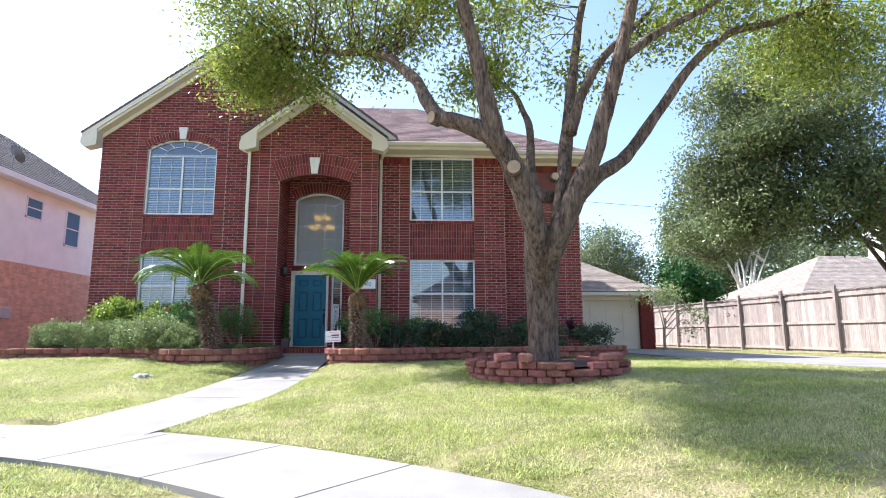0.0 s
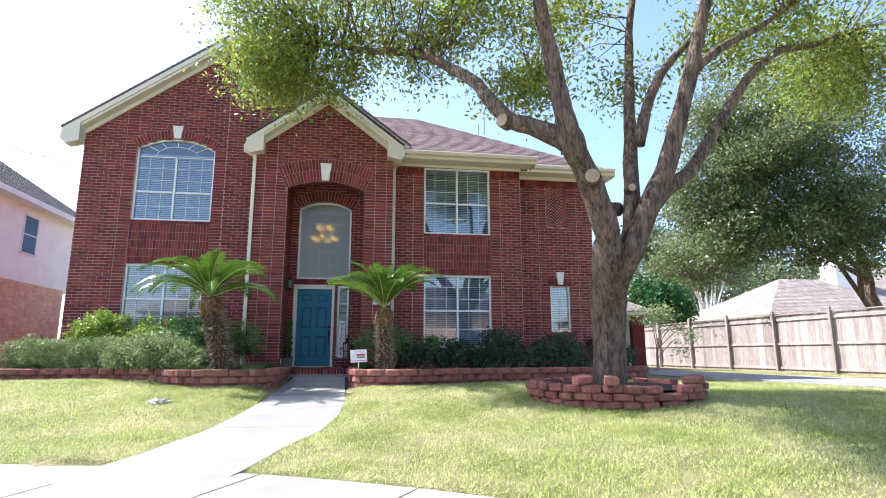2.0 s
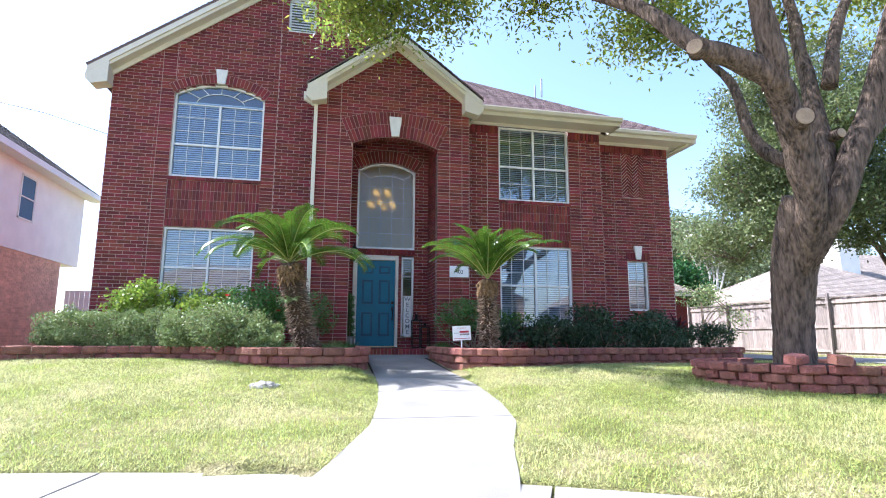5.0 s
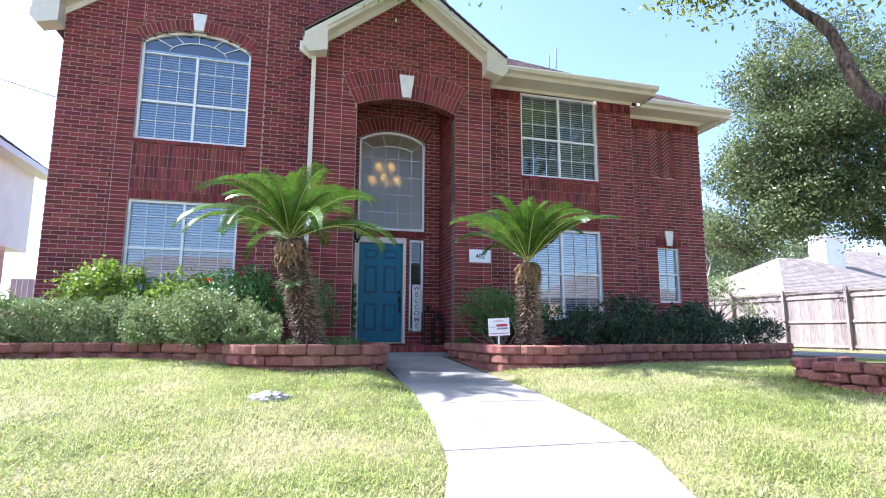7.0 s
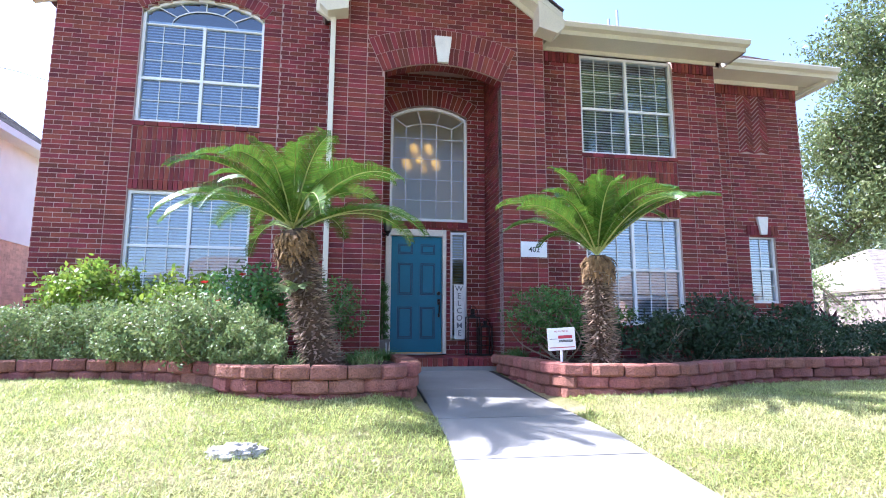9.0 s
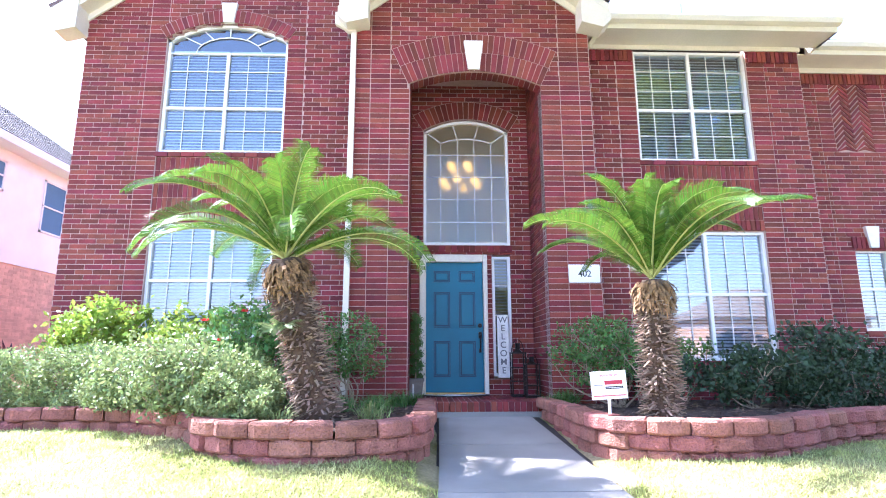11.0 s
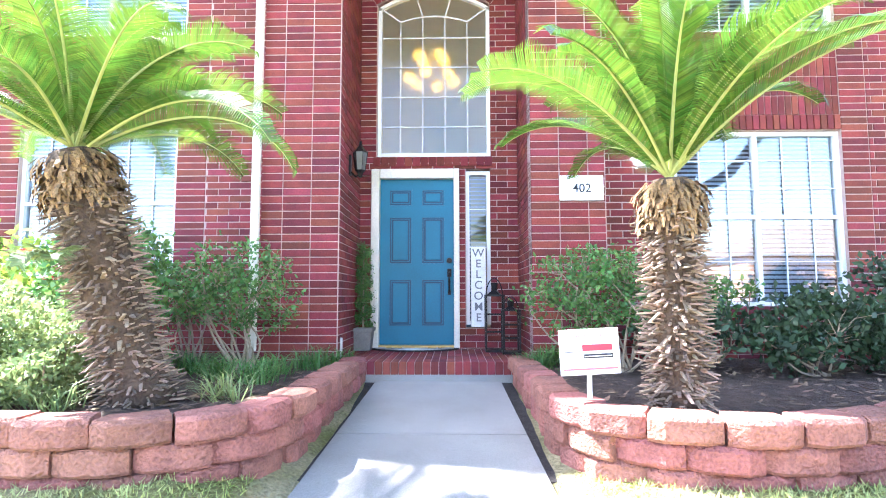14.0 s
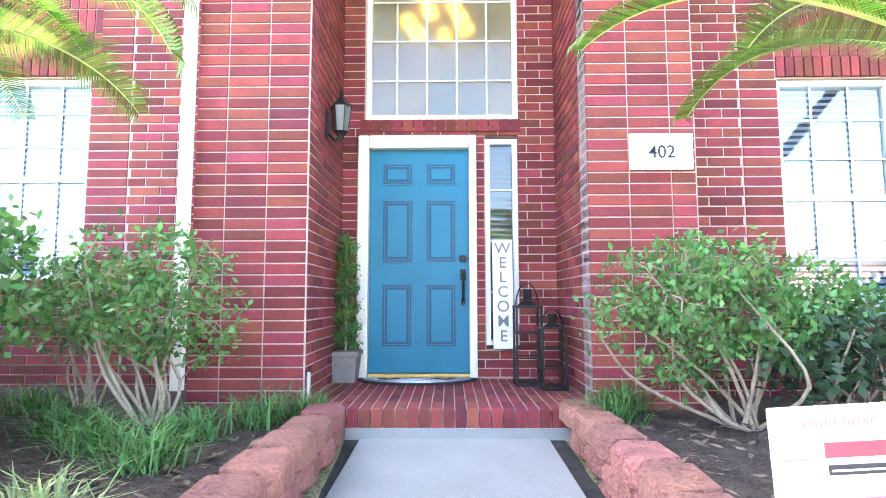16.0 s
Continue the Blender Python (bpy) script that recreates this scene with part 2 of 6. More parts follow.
class Geo:
    """Collects vertices and faces for one mesh."""

    def __init__(self):
        self.v, self.f = [], []

    def add(self, verts, faces):
        k = len(self.v)
        self.v.extend(tuple(p) for p in verts)
        self.f.extend(tuple(i + k for i in q) for q in faces)
        return self

    def box(self, x0, x1, y0, y1, z0, z1):
        return self.add([(x0, y0, z0), (x1, y0, z0), (x1, y1, z0), (x0, y1, z0), (x0, y0, z1), (x1, y0, z1), (x1, y1, z1), (x0, y1, z1)],
                        [(3, 2, 1, 0), (4, 5, 6, 7), (0, 1, 5, 4), (1, 2, 6, 5), (2, 3, 7, 6), (3, 0, 4, 7)])

    def prism(self, poly, n0, n1):
        """poly: points of one face, in order; n0, n1: offsets of the two faces."""
        a = [Vector(p) + Vector(n0) for p in poly]
        b = [Vector(p) + Vector(n1) for p in poly]
        k = len(poly)
        return self.add(a + b, [tuple(range(k)), tuple(range(2 * k - 1, k - 1, -1))] + [(i, i + k, (i + 1) % k + k, (i + 1) % k) for i in range(k)])

    def tube(self, pts, radii, sides=6, cap=True, ridge=0.0):
        pts = [Vector(p) for p in pts]
        rings = []
        ref = Vector((0.31, 0.17, 0.93))
        for i, p in enumerate(pts):
            d = (pts[min(i + 1, len(pts) - 1)] - pts[max(i - 1, 0)]).normalized()
            u = d.cross(ref)
            if u.length < 0.05:
                u = d.cross(Vector((1, 0, 0)))
            u.normalize()
            w = d.cross(u)
            rings.append([p + (u * math.cos(6.28318 * k / sides) + w * math.sin(6.28318 * k / sides)) * radii[i] * (1 + (ridge * noise.noise((9 * math.cos(6.28318 * k / sides), 9 * math.sin(6.28318 * k / sides), i * 0.35)) if ridge else 0.0)) for k in range(sides)])
        f = []
        for i in range(len(pts) - 1):
            for k in range(sides):
                f.append((i * sides + k, i * sides + (k + 1) % sides, (i + 1) * sides + (k + 1) % sides, (i + 1) * sides + k))
        if cap:
            f.append(tuple(range(sides - 1, -1, -1)))
            f.append(tuple((len(pts) - 1) * sides + k for k in range(sides)))
        return self.add([q for r in rings for q in r], f)

    def mesh(self, name, smooth=False):
        me = bpy.data.meshes.new(name)
        me.from_pydata(self.v, [], self.f)
        if smooth:
            me.shade_smooth()
        me.update()
        return me


def quads(name, v, k):
    """A mesh of separate k-cornered faces from an array of corners."""
    v = np.asarray(v, dtype=np.float32).reshape(-1, 3)
    n = len(v)
    me = bpy.data.meshes.new(name)
    me.vertices.add(n)
    me.vertices.foreach_set("co", v.ravel())
    me.loops.add(n)
    me.loops.foreach_set("vertex_index", np.arange(n, dtype=np.int32))
    me.polygons.add(n // k)
    me.polygons.foreach_set("loop_start", np.arange(0, n, k, dtype=np.int32))
    me.update(calc_edges=True)
    me.validate()
    return me


def part(name, geo, material, parent=None, label="", smooth=False):
    me = geo.mesh(name, smooth) if isinstance(geo, Geo) else geo
    if not me.materials:
        me.materials.append(material)
    ob = new(name, me)
    ob.parent = parent
    if label:
        tagged(ob, label)
    return ob


def thing(name, label, category, group="", kind=""):
    return tagged(new(name), label, category, group, kind)


def bevel(ob, width=0.006):
    md = ob.modifiers.new("bevel", "BEVEL")
    md.width, md.segments, md.limit_method = width, 2, "ANGLE"
    return ob


def text(name, words, size, m, material, parent, spacing=1.0, extrude=0.001, label=""):
    cu = bpy.data.curves.new(name, "FONT")
    cu.body, cu.size, cu.extrude, cu.offset = words, size, extrude, 0.007 * size
    cu.align_x, cu.align_y, cu.space_character = "CENTER", "CENTER", spacing
    cu.materials.append(material)
    ob = new(name, cu)
    ob.parent = parent
    ob.matrix_basis = m
    if label:
        tagged(ob, label)
    return ob


# ---- ground ----
ARC = Vector((-7.7, -4.2))
R_WALK, R_STRIP, R_CURB = 12.0, 10.55, 9.2


def walk_z(y):
    return -0.08 + 0.0652 * (min(max(y, 6.4), 15.0) - 6.64)


def walk_edges(y):
    """Left and right edge of the curved front walk."""
    ys = [5.0, 6.4, 6.9, 7.6, 8.6, 9.6, 11.0, 12.5, 15.0]
    ls = [-4.75, -4.5, -4.22, -3.98, -3.66, -3.50, -3.36, -3.30, -3.24]
    rs = [-3.3, -2.95, -2.78, -2.58, -2.20, -2.04, -1.95, -2.0, -2.06]
    return float(np.interp(y, ys, ls)), float(np.interp(y, ys, rs))


def ground_z(x, y):
    r = math.hypot(x - ARC.x, y - ARC.y)
    if r < R_CURB:
        return -0.27 - 0.005 * (R_CURB - r) * 0
    if r < R_WALK + 0.02:
        return -0.13 + 0.05 * (r - R_CURB) / (R_WALK - R_CURB) - 0.03
    d = r - R_WALK
    z = -0.09 + (0.085 + 0.02 * min(1.0, max(0.0, (-1.5 - x) / 1.8))) * min(d, 5.4)
    if -5.0 < x < -1.2 and y < 15.2:
        a, b = walk_edges(y)
        off = max(a - x, x - b)
        if off < 0.0:
            return walk_z(y) - 0.05
        w = min(1.0, off / 0.5)
        z = (walk_z(y) - 0.012) * (1 - w) + max(z, walk_z(y)) * w
    if x > 5.5:
        z = min(z, 0.385 - 0.02 * min(1, max(0, x - 6)))
    return z


def ground():
    xs = [-900, -300, -120, -60, -35, -22] + [-16 + 0.16 * i for i in range(0, 226)] + [22, 30, 45, 70, 130, 320, 900]
    ys = [-900, -300, -120, -50, -25, -12, -6, -3] + [-1 + 0.16 * i for i in range(0, 115)] + [18, 20, 24, 30, 40, 60, 100, 200, 400, 1200]
    g = Geo()
    v = []
    for y in ys:
        for x in xs:
            n = noise.noise((x * 0.6, y * 0.6, 0)) * 0.018 + noise.noise((x * 2.7, y * 2.7, 3)) * 0.007
            r = math.hypot(x - ARC.x, y - ARC.y)
            v.append((x, y, ground_z(x, y) + (n if r > R_WALK + 0.25 else 0.0)))
    w = len(xs)
    f = [(j * w + i, j * w + i + 1, (j + 1) * w + i + 1, (j + 1) * w + i) for j in range(len(ys) - 1) for i in range(w - 1)]
    g.add(v, f)
    return tagged(part("ground", g, LAWN, smooth=True), "lawn ground of dry and green grass", "ground", kind="structure")


ground()


def ring_slab(g, r0, r1, a0, a1, z0, z1, steps=4):
    """A piece of paving on an arc round ARC, angles in degrees."""
    top = []
    for k in range(steps + 1):
        a = radians(a0 + (a1 - a0) * k / steps)
        top.append(((ARC.x + r0 * math.cos(a), ARC.y + r0 * math.sin(a)), (ARC.x + r1 * math.cos(a), ARC.y + r1 * math.sin(a))))
    v, f = [], []
    for (p, q) in top:
        v += [(p[0], p[1], z1), (q[0], q[1], z1), (q[0], q[1], z0), (p[0], p[1], z0)]
    for k in range(steps):
        b = 4 * k
        for i in range(4):
            f.append((b + i, b + 4 + i, b + 4 + (i + 1) % 4, b + (i + 1) % 4))
    f += [(0, 1, 2, 3), (4 * steps + 3, 4 * steps + 2, 4 * steps + 1, 4 * steps)]
    g.add(v, [tuple(reversed(q)) for q in f])


g = Geo()
n = 48
g.add([(ARC.x, ARC.y, -0.255)] + [(ARC.x + (R_CURB - 0.16) * math.cos(6.28318 * k / n), ARC.y + (R_CURB - 0.16) * math.sin(6.28318 * k / n), -0.255) for k in range(n)],
      [(0, 1 + k, 1 + (k + 1) % n) for k in range(n)])
tagged(part("road", g, ASPHALT), "pale concrete street at the end of a court", "road", kind="structure")
g = Geo()
ring_slab(g, R_CURB - 0.17, R_CURB, 0, 180, -0.5, -0.12, 60)
tagged(part("kerb", g, CONCRETE), "rounded concrete kerb along the street", "kerb", kind="structure")
pavement = thing("pavement", "sun-bleached concrete sidewalk with cut joints", "pavement", kind="structure")
for k in range(17):
    a0 = 20 + 7.5 * k
    g = Geo()
    ring_slab(g, R_STRIP, R_WALK, a0 + 0.05, a0 + 7.45, -0.4, -0.085)
    part("slab", g, CONCRETE, pavement)
for k, (a, b) in enumerate(((9.2, 9.86), (9.875, 10.535))):
    g = Geo()
    ring_slab(g, a, b, 69.5, 79.5, -0.4, -0.105 + 0.01 * k)
    part("slab", g, CONCRETE, pavement)

front_walk = thing("front_walk", "curved pale concrete front walk with joints", "walk", kind="structure")
joints = [6.55, 8.86, 10.54, 11.8, 13.35, 14.94]
for a, b in zip(joints, joints[1:]):
    g = Geo()
    m = 8
    v = []
    for i in range(m + 1):
        y = a + 0.008 + (b - a - 0.016) * i / m
        l, r = walk_edges(y)
        z = walk_z(y)
        v += [(l, y, z), (r, y, z), (r, y, z - 0.15), (l, y, z - 0.15)]
    f = []
    for i in range(m):
        for k in range(4):
            f.append((4 * i + k, 4 * i + (k + 1) % 4, 4 * i + 4 + (k + 1) % 4, 4 * i + 4 + k))
    f += [(3, 2, 1, 0), (4 * m, 4 * m + 1, 4 * m + 2, 4 * m + 3)]
    g.add(v, f)
    part("slab", g, CONCRETE, front_walk)

driveway = thing("driveway", "sunlit concrete driveway beside the fence", "driveway", kind="structure")
dl = [(8.8, 2.0), (8.3, 9.0), (7.2, 13.0), (6.9, 17.0), (6.9, 22.6)]
dr = [(12.2, 2.0), (11.6, 9.0), (11.0, 13.0), (10.2, 17.0), (9.8, 22.6)]
for i in range(4):
    g = Geo()
    g.prism([(*dl[i], 0.0), (*dr[i], 0.0), (*[p - 0.012 * (j == 1) for j, p in enumerate(dr[i + 1])], 0.0), (*[p - 0.012 * (j == 1) for j, p in enumerate(dl[i + 1])], 0.0)], (0, 0, 0.15), (0, 0, 0.395))
    part("slab", g, CONCRETE, driveway)

# ---- house ----
house = thing("house", "two-storey red brick house with cream trim and blue front door", "house")
PY, LY, RY, BY, DY = 15.13, 15.93, 15.63, 16.30, 16.34
BASE = 0.62
COURSE, BLEN = 0.078, 0.262


def subtract(spans, a, b):
    out = []
    for p, q in spans:
        if b <= p or a >= q:
            out.append((p, q))
        else:
            if a > p:
                out.append((p, a))
            if b < q:
                out.append((b, q))
    return out


def lay(spans_at, z0, z1, breaks=()):
    """Courses of bricks: a list of (u0, u1, z0, z1). spans_at(z) gives the solid stretches of a course."""
    out = []
    row = 0
    z = z0
    while z < z1 - 0.02:
        top = min(z + COURSE - 0.010, z1)
        for a, b in spans_at(z + COURSE * 0.5):
            cuts = [a] + [c for c in sorted(breaks) if a + 0.05 < c < b - 0.05] + [b]
            for p, q in zip(cuts, cuts[1:]):
                if q - p < 0.36:
                    out.append((p, q - 0.010, z, top))
                    continue
                u = math.floor(p / BLEN) * BLEN + (BLEN * 0.5 if row % 2 else 0.0)
                while u > p:
                    u -= BLEN
                while u < q:
                    s, e = max(u, p), min(u + BLEN, q)
                    if e - s > 0.03:
                        out.append((s, e - 0.010, z, top))
                    u += BLEN
        z += COURSE
        row += 1
    return out


BRICK_CACHE = {}


def brick_mesh(length, height):
    key = (round(length * 50), round(height * 100))
    if key not in BRICK_CACHE:
        l, h = key[0] / 50, key[1] / 100
        c = 0.004
        g = Geo()
        g.add([(0, 0.03, 0), (l, 0.03, 0), (l, 0.03, h), (0, 0.03, h), (0, c, 0), (l, c, 0), (l, c, h), (0, c, h), (c, 0, c), (l - c, 0, c), (l - c, 0, h - c), (c, 0, h - c)],
              [(8, 9, 10, 11), (4, 5, 9, 8), (5, 6, 10, 9), (6, 7, 11, 10), (7, 4, 8, 11), (0, 1, 5, 4), (1, 2, 6, 5), (2, 3, 7, 6), (3, 0, 4, 7)])
        me = g.mesh("brick")
        me.materials.append(BRICK)
        BRICK_CACHE[key] = me
    return BRICK_CACHE[key]


LATER = []


def brick_wall(name, origin, udir, ndir, spans_at, z0, z1, breaks=(), pick=None, thick=0.22, label=""):
    """A wall of mortar with real bricks standing proud of it. udir: along the wall, ndir: out of it."""
    o, u, nn = Vector(origin), Vector(udir), Vector(ndir)
    g = Geo()
    z = z0
    while z < z1 - 0.005:
        top = min(z + COURSE, z1)
        for a, b in spans_at((z + top) / 2):
            P = [o + u * a, o + u * b]
            corners = [P[0] - nn * 0.009, P[1] - nn * 0.009, P[1] - nn * thick, P[0] - nn * thick]
            g.add([(p.x, p.y, z) for p in corners] + [(p.x, p.y, top) for p in corners],
                  [(3, 2, 1, 0), (4, 5, 6, 7), (0, 1, 5, 4), (1, 2, 6, 5), (2, 3, 7, 6), (3, 0, 4, 7)])
        z += COURSE
    wall = part(name, g, MORTAR, house, label)
    g = Geo()
    single = 0
    for a, b, c, d in lay(spans_at, z0, z1, breaks):
        mid = o + u * ((a + b) / 2)
        if pick and single < 290 and pick((a + b) / 2, (c + d) / 2):
            single += 1
            LATER.append((wall, o + u * a + Vector((0, 0, c)), u, nn, b - a, d - c))
            continue
        e = 0.003
        p = [o + u * s + nn * t for s, t in ((a, -0.012), (b, -0.012), (a + e, 0), (b - e, 0))]
        g.add([(p[0].x, p[0].y, c), (p[1].x, p[1].y, c), (p[1].x, p[1].y, d), (p[0].x, p[0].y, d),
               (p[2].x, p[2].y, c + e), (p[3].x, p[3].y, c + e), (p[3].x, p[3].y, d - e), (p[2].x, p[2].y, d - e)],
              [(4, 5, 6, 7), (0, 1, 5, 4), (1, 2, 6, 5), (2, 3, 7, 6), (3, 0, 4, 7)])
    if g.v:
        tagged(part("brickwork", g, BRICK, wall), kind="stuff")
    return wall


def lay_single_bricks():
    for wall, at, u, nn, length, height in LATER:
        ob = new("brick", brick_mesh(length, height))
        w = -nn
        q = u if u.cross(w).z > 0 else u
        ob.parent = wall
        m = Matrix(((u.x, w.x, 0, at.x), (u.y, w.y, 0, at.y), (0, 0, 1, at.z), (0, 0, 0, 1)))
        key = (round(length * 50), round(height * 100))
        ob.matrix_basis = m @ Matrix.Diagonal((length / (key[0] / 50), 1, height / (key[1] / 100), 1))


def soldiers(wall, x0, x1, y, z0, z1, rows=1, w=0.075):
    """Rows of upright bricks on a wall that faces -y, each a piece of its own."""
    h = (z1 - z0) / rows
    n = max(1, round((x1 - x0) / w))
    s = (x1 - x0) / n
    g = Geo()
    g.box(0.006, s - 0.006, -0.012, 0.025, 0.006, h - 0.006)
    me = g.mesh("brick")
    me.materials.append(BRICK)
    for r in range(rows):
        for i in range(n):
            ob = new("brick", me)
            ob.parent = wall
            ob.matrix_basis = pose(x0 + i * s, y, z0 + r * h)


def arch_bricks(wall, cx, half, spring, rise, y, rings=1, height=0.2, proud=0.02, gap=0.0, y1=0.05, bed=True):
    """Radial bricks over a segmental arch, each a piece of its own, on a mortar bed."""
    R = (half * half + rise * rise) / (2 * rise)
    cz = spring + rise - R
    a = math.asin(min(1, half / R))
    for r in range(rings):
        ri, ro = R + gap + r * (height + 0.01), R + gap + r * (height + 0.01) + height
        n = int(2 * a * ri / 0.078)
        tw = a / n * 0.87
        g = Geo()
        g.prism([(ri * math.sin(-tw), 0, ri * math.cos(tw)), (ri * math.sin(tw), 0, ri * math.cos(tw)), (ro * math.sin(tw), 0, ro * math.cos(tw)), (ro * math.sin(-tw), 0, ro * math.cos(tw))], (0, -proud, 0), (0, y1, 0))
        me = g.mesh("brick")
        me.materials.append(BRICK)
        for i in range(n):
            ob = new("brick", me)
            ob.parent = wall
            ob.matrix_basis = pose(cx, y, cz, 0, math.degrees(-a + 2 * a * (i + 0.5) / n), 0)
        if bed:
            g = Geo()
            for i in range(n):
                t0, t1 = -a + 2 * a * i / n, -a + 2 * a * (i + 1) / n
                g.prism([(cx + ri * math.sin(t0), y, cz + ri * math.cos(t0)), (cx + ri * math.sin(t1), y, cz + ri * math.cos(t1)),
                         (cx + (ro + 0.01) * math.sin(t1), y, cz + (ro + 0.01) * math.cos(t1)), (cx + (ro + 0.01) * math.sin(t0), y, cz + (ro + 0.01) * math.cos(t0))], (0, -proud + 0.008, 0), (0, y1 - 0.004, 0))
            part("arch_bed", g, MORTAR, wall)
    return R, cz


def arch_top(x, cx, half, spring, rise):
    R = (half * half + rise * rise) / (2 * rise)
    return spring + rise - R + math.sqrt(max(0, R * R - (x - cx) ** 2))


def arch_half(z, half, spring, rise):
    """Half width of an arched opening at height z."""
    if z <= spring:
        return half
    R = (half * half + rise * rise) / (2 * rise)
    d = z - (spring + rise - R)
    return math.sqrt(R * R - d * d) if d < R else 0.0


def opening(spans, z, cx, half, z0, spring, rise=0.0):
    if z0 < z < spring + rise:
        h = arch_half(z, half, spring, rise) if rise else half
        if h > 0:
            return subtract(spans, cx - h, cx + h)
    return spans


def key_stone(wall, cx, y, z0, z1, w0, w1):
    g = Geo()
    g.prism([(cx - w0 / 2, y, z0), (cx + w0 / 2, y, z0), (cx + w1 / 2, y, z1), (cx - w1 / 2, y, z1)], (0, -0.06, 0), (0, 0.02, 0))
    return bevel(part("keystone", g, KEYSTONE, wall, "white cast stone keystone"), 0.008)


GAB_X, GAB_PEAK, GAB_SLOPE = -4.92, 9.75, 0.74
POR_X, POR_PEAK, POR_SLOPE = -2.70, 7.68, 0.75


def left_spans(z):
    half = (GAB_PEAK - z) / GAB_SLOPE
    s = [(max(-8.92, GAB_X - half), min(-0.9, GAB_X + half))] if half > 0 else []
    s = opening(s, z, -6.655, 0.975, 4.39, 6.33, 0.29)
    s = opening(s, z, -6.685, 0.94, 1.5, 3.24)
    s = opening(s, z, -4.92, 0.31, 8.15, 8.95, 0.14)
    s = opening(s, z, -6.655, 0.975, 3.24, 4.39)
    return subtract(s, -4.3, -0.9) if z < 6.1 else s


wall_l = brick_wall("left_wing_wall", (0, LY, 0), (1, 0, 0), (0, -1, 0), left_spans, BASE - 0.05, GAB_PEAK,
                    breaks=(-7.92, -5.39, -8.0 + 0.37), label="red brick gable wall")
arch_bricks(wall_l, -6.655, 0.985, 6.33, 0.29, LY, 1, 0.21, 0.02, 0.01)
key_stone(wall_l, -6.655, LY, 6.61, 6.96, 0.17, 0.26)
g = Geo()
g.box(-7.64, -5.67, LY + 0.03, LY + 0.2, 3.245, 4.385)
part("panel_bed", g, MORTAR, wall_l)
soldiers(wall_l, -7.63, -5.68, LY + 0.03, 3.42, 4.30, 4)
soldiers(wall_l, -7.63, -5.68, LY + 0.012, 3.25, 3.42)
soldiers(wall_l, -7.65, -5.66, LY + 0.005, 4.30, 4.385, 1, 0.2)


def portico_spans(z):
    half = (POR_PEAK - z) / POR_SLOPE
    s = [(max(-4.45, POR_X - half), min(-0.97, POR_X + half))] if half > 0 else []
    return opening(s, z, -2.6875 if z < 5.1 else -2.70, 0.9675 if z < 5.1 else 0.985, 0.0, 5.28, 0.21)


wall_p = brick_wall("portico_wall", (0, PY, 0), (1, 0, 0), (0, -1, 0), portico_spans, BASE - 0.05, POR_PEAK, thick=0.24,
                    breaks=(-3.94, -4.23, -1.43, -1.14), pick=lambda u, z: z < 3.6, label="red brick entry portico")
arch_bricks(wall_p, -2.70, 0.985, 5.16, 0.21, PY, 2, 0.29, 0.022, 0.0)
key_stone(wall_p, -2.715, PY - 0.01, 5.38, 5.84, 0.17, 0.29)

RX0, RX1 = -3.65, -1.72
wall_rl = brick_wall("recess_side_wall", (RX0, 0, 0), (0, 1, 0), (1, 0, 0), lambda z: [(PY + 0.02, DY)], BASE - 0.05, 5.78, pick=lambda u, z: z < 3.4, thick=0.2)
wall_rr = brick_wall("recess_side_wall", (RX1, 0, 0), (0, 1, 0), (-1, 0, 0), lambda z: [(PY + 0.02, DY)], BASE - 0.05, 5.78, pick=lambda u, z: z < 3.4, thick=0.2)


def door_spans(z):
    s = [(RX0 - 0.1, RX1 + 0.1)]
    s = opening(s, z, -2.745, 0.705, 3.0, 4.99, 0.21)
    s = opening(s, z, -2.97, 0.54, 0.0, 2.83)
    return opening(s, z, -2.20, 0.15, 0.92, 2.81)


wall_d = brick_wall("entry_wall", (0, DY, 0), (1, 0, 0), (0, -1, 0), door_spans, BASE - 0.05, 5.9, pick=lambda u, z: z < 3.9, label="red brick wall round the entry")
arch_bricks(wall_d, -2.745, 0.72, 4.94, 0.21, DY, 1, 0.30, 0.015, 0.01)
soldiers(wall_d, -3.5, -2.02, DY - 0.004, 2.86, 2.985, 1, 0.1)
vault = new("recess_vault")
vault.parent = house
arch_bricks(vault, -2.70, 0.985, 5.16, 0.21, PY + 0.03, 1, 0.07, 0.0, -0.004, 0.215, bed=False)
g = Geo()
for i in range(24):
    x0, x1 = -3.685 + 1.97 * i / 24, -3.685 + 1.97 * (i + 1) / 24
    a, b = arch_top(x0, -2.70, 0.985, 5.16, 0.21) + 0.008, arch_top(x1, -2.70, 0.985, 5.16, 0.21) + 0.008
    g.prism([(x0, PY + 0.05, a), (x1, PY + 0.05, b), (x1, PY + 0.05, b + 0.25), (x0, PY + 0.05, a + 0.25)], (0, 0, 0), (0, 0.19, 0))
g.box(RX0 - 0.1, RX1 + 0.1, PY + 0.24, DY + 0.05, 5.76, 5.82)
part("vault_bed", g, MORTAR, vault)


def right_spans(z):
    s = [(-0.97, 2.62)]
    s = opening(s, z, 0.83, 0.92, 3.07, 6.3)
    return opening(s, z, 0.835, 0.915, 1.15, 3.07)


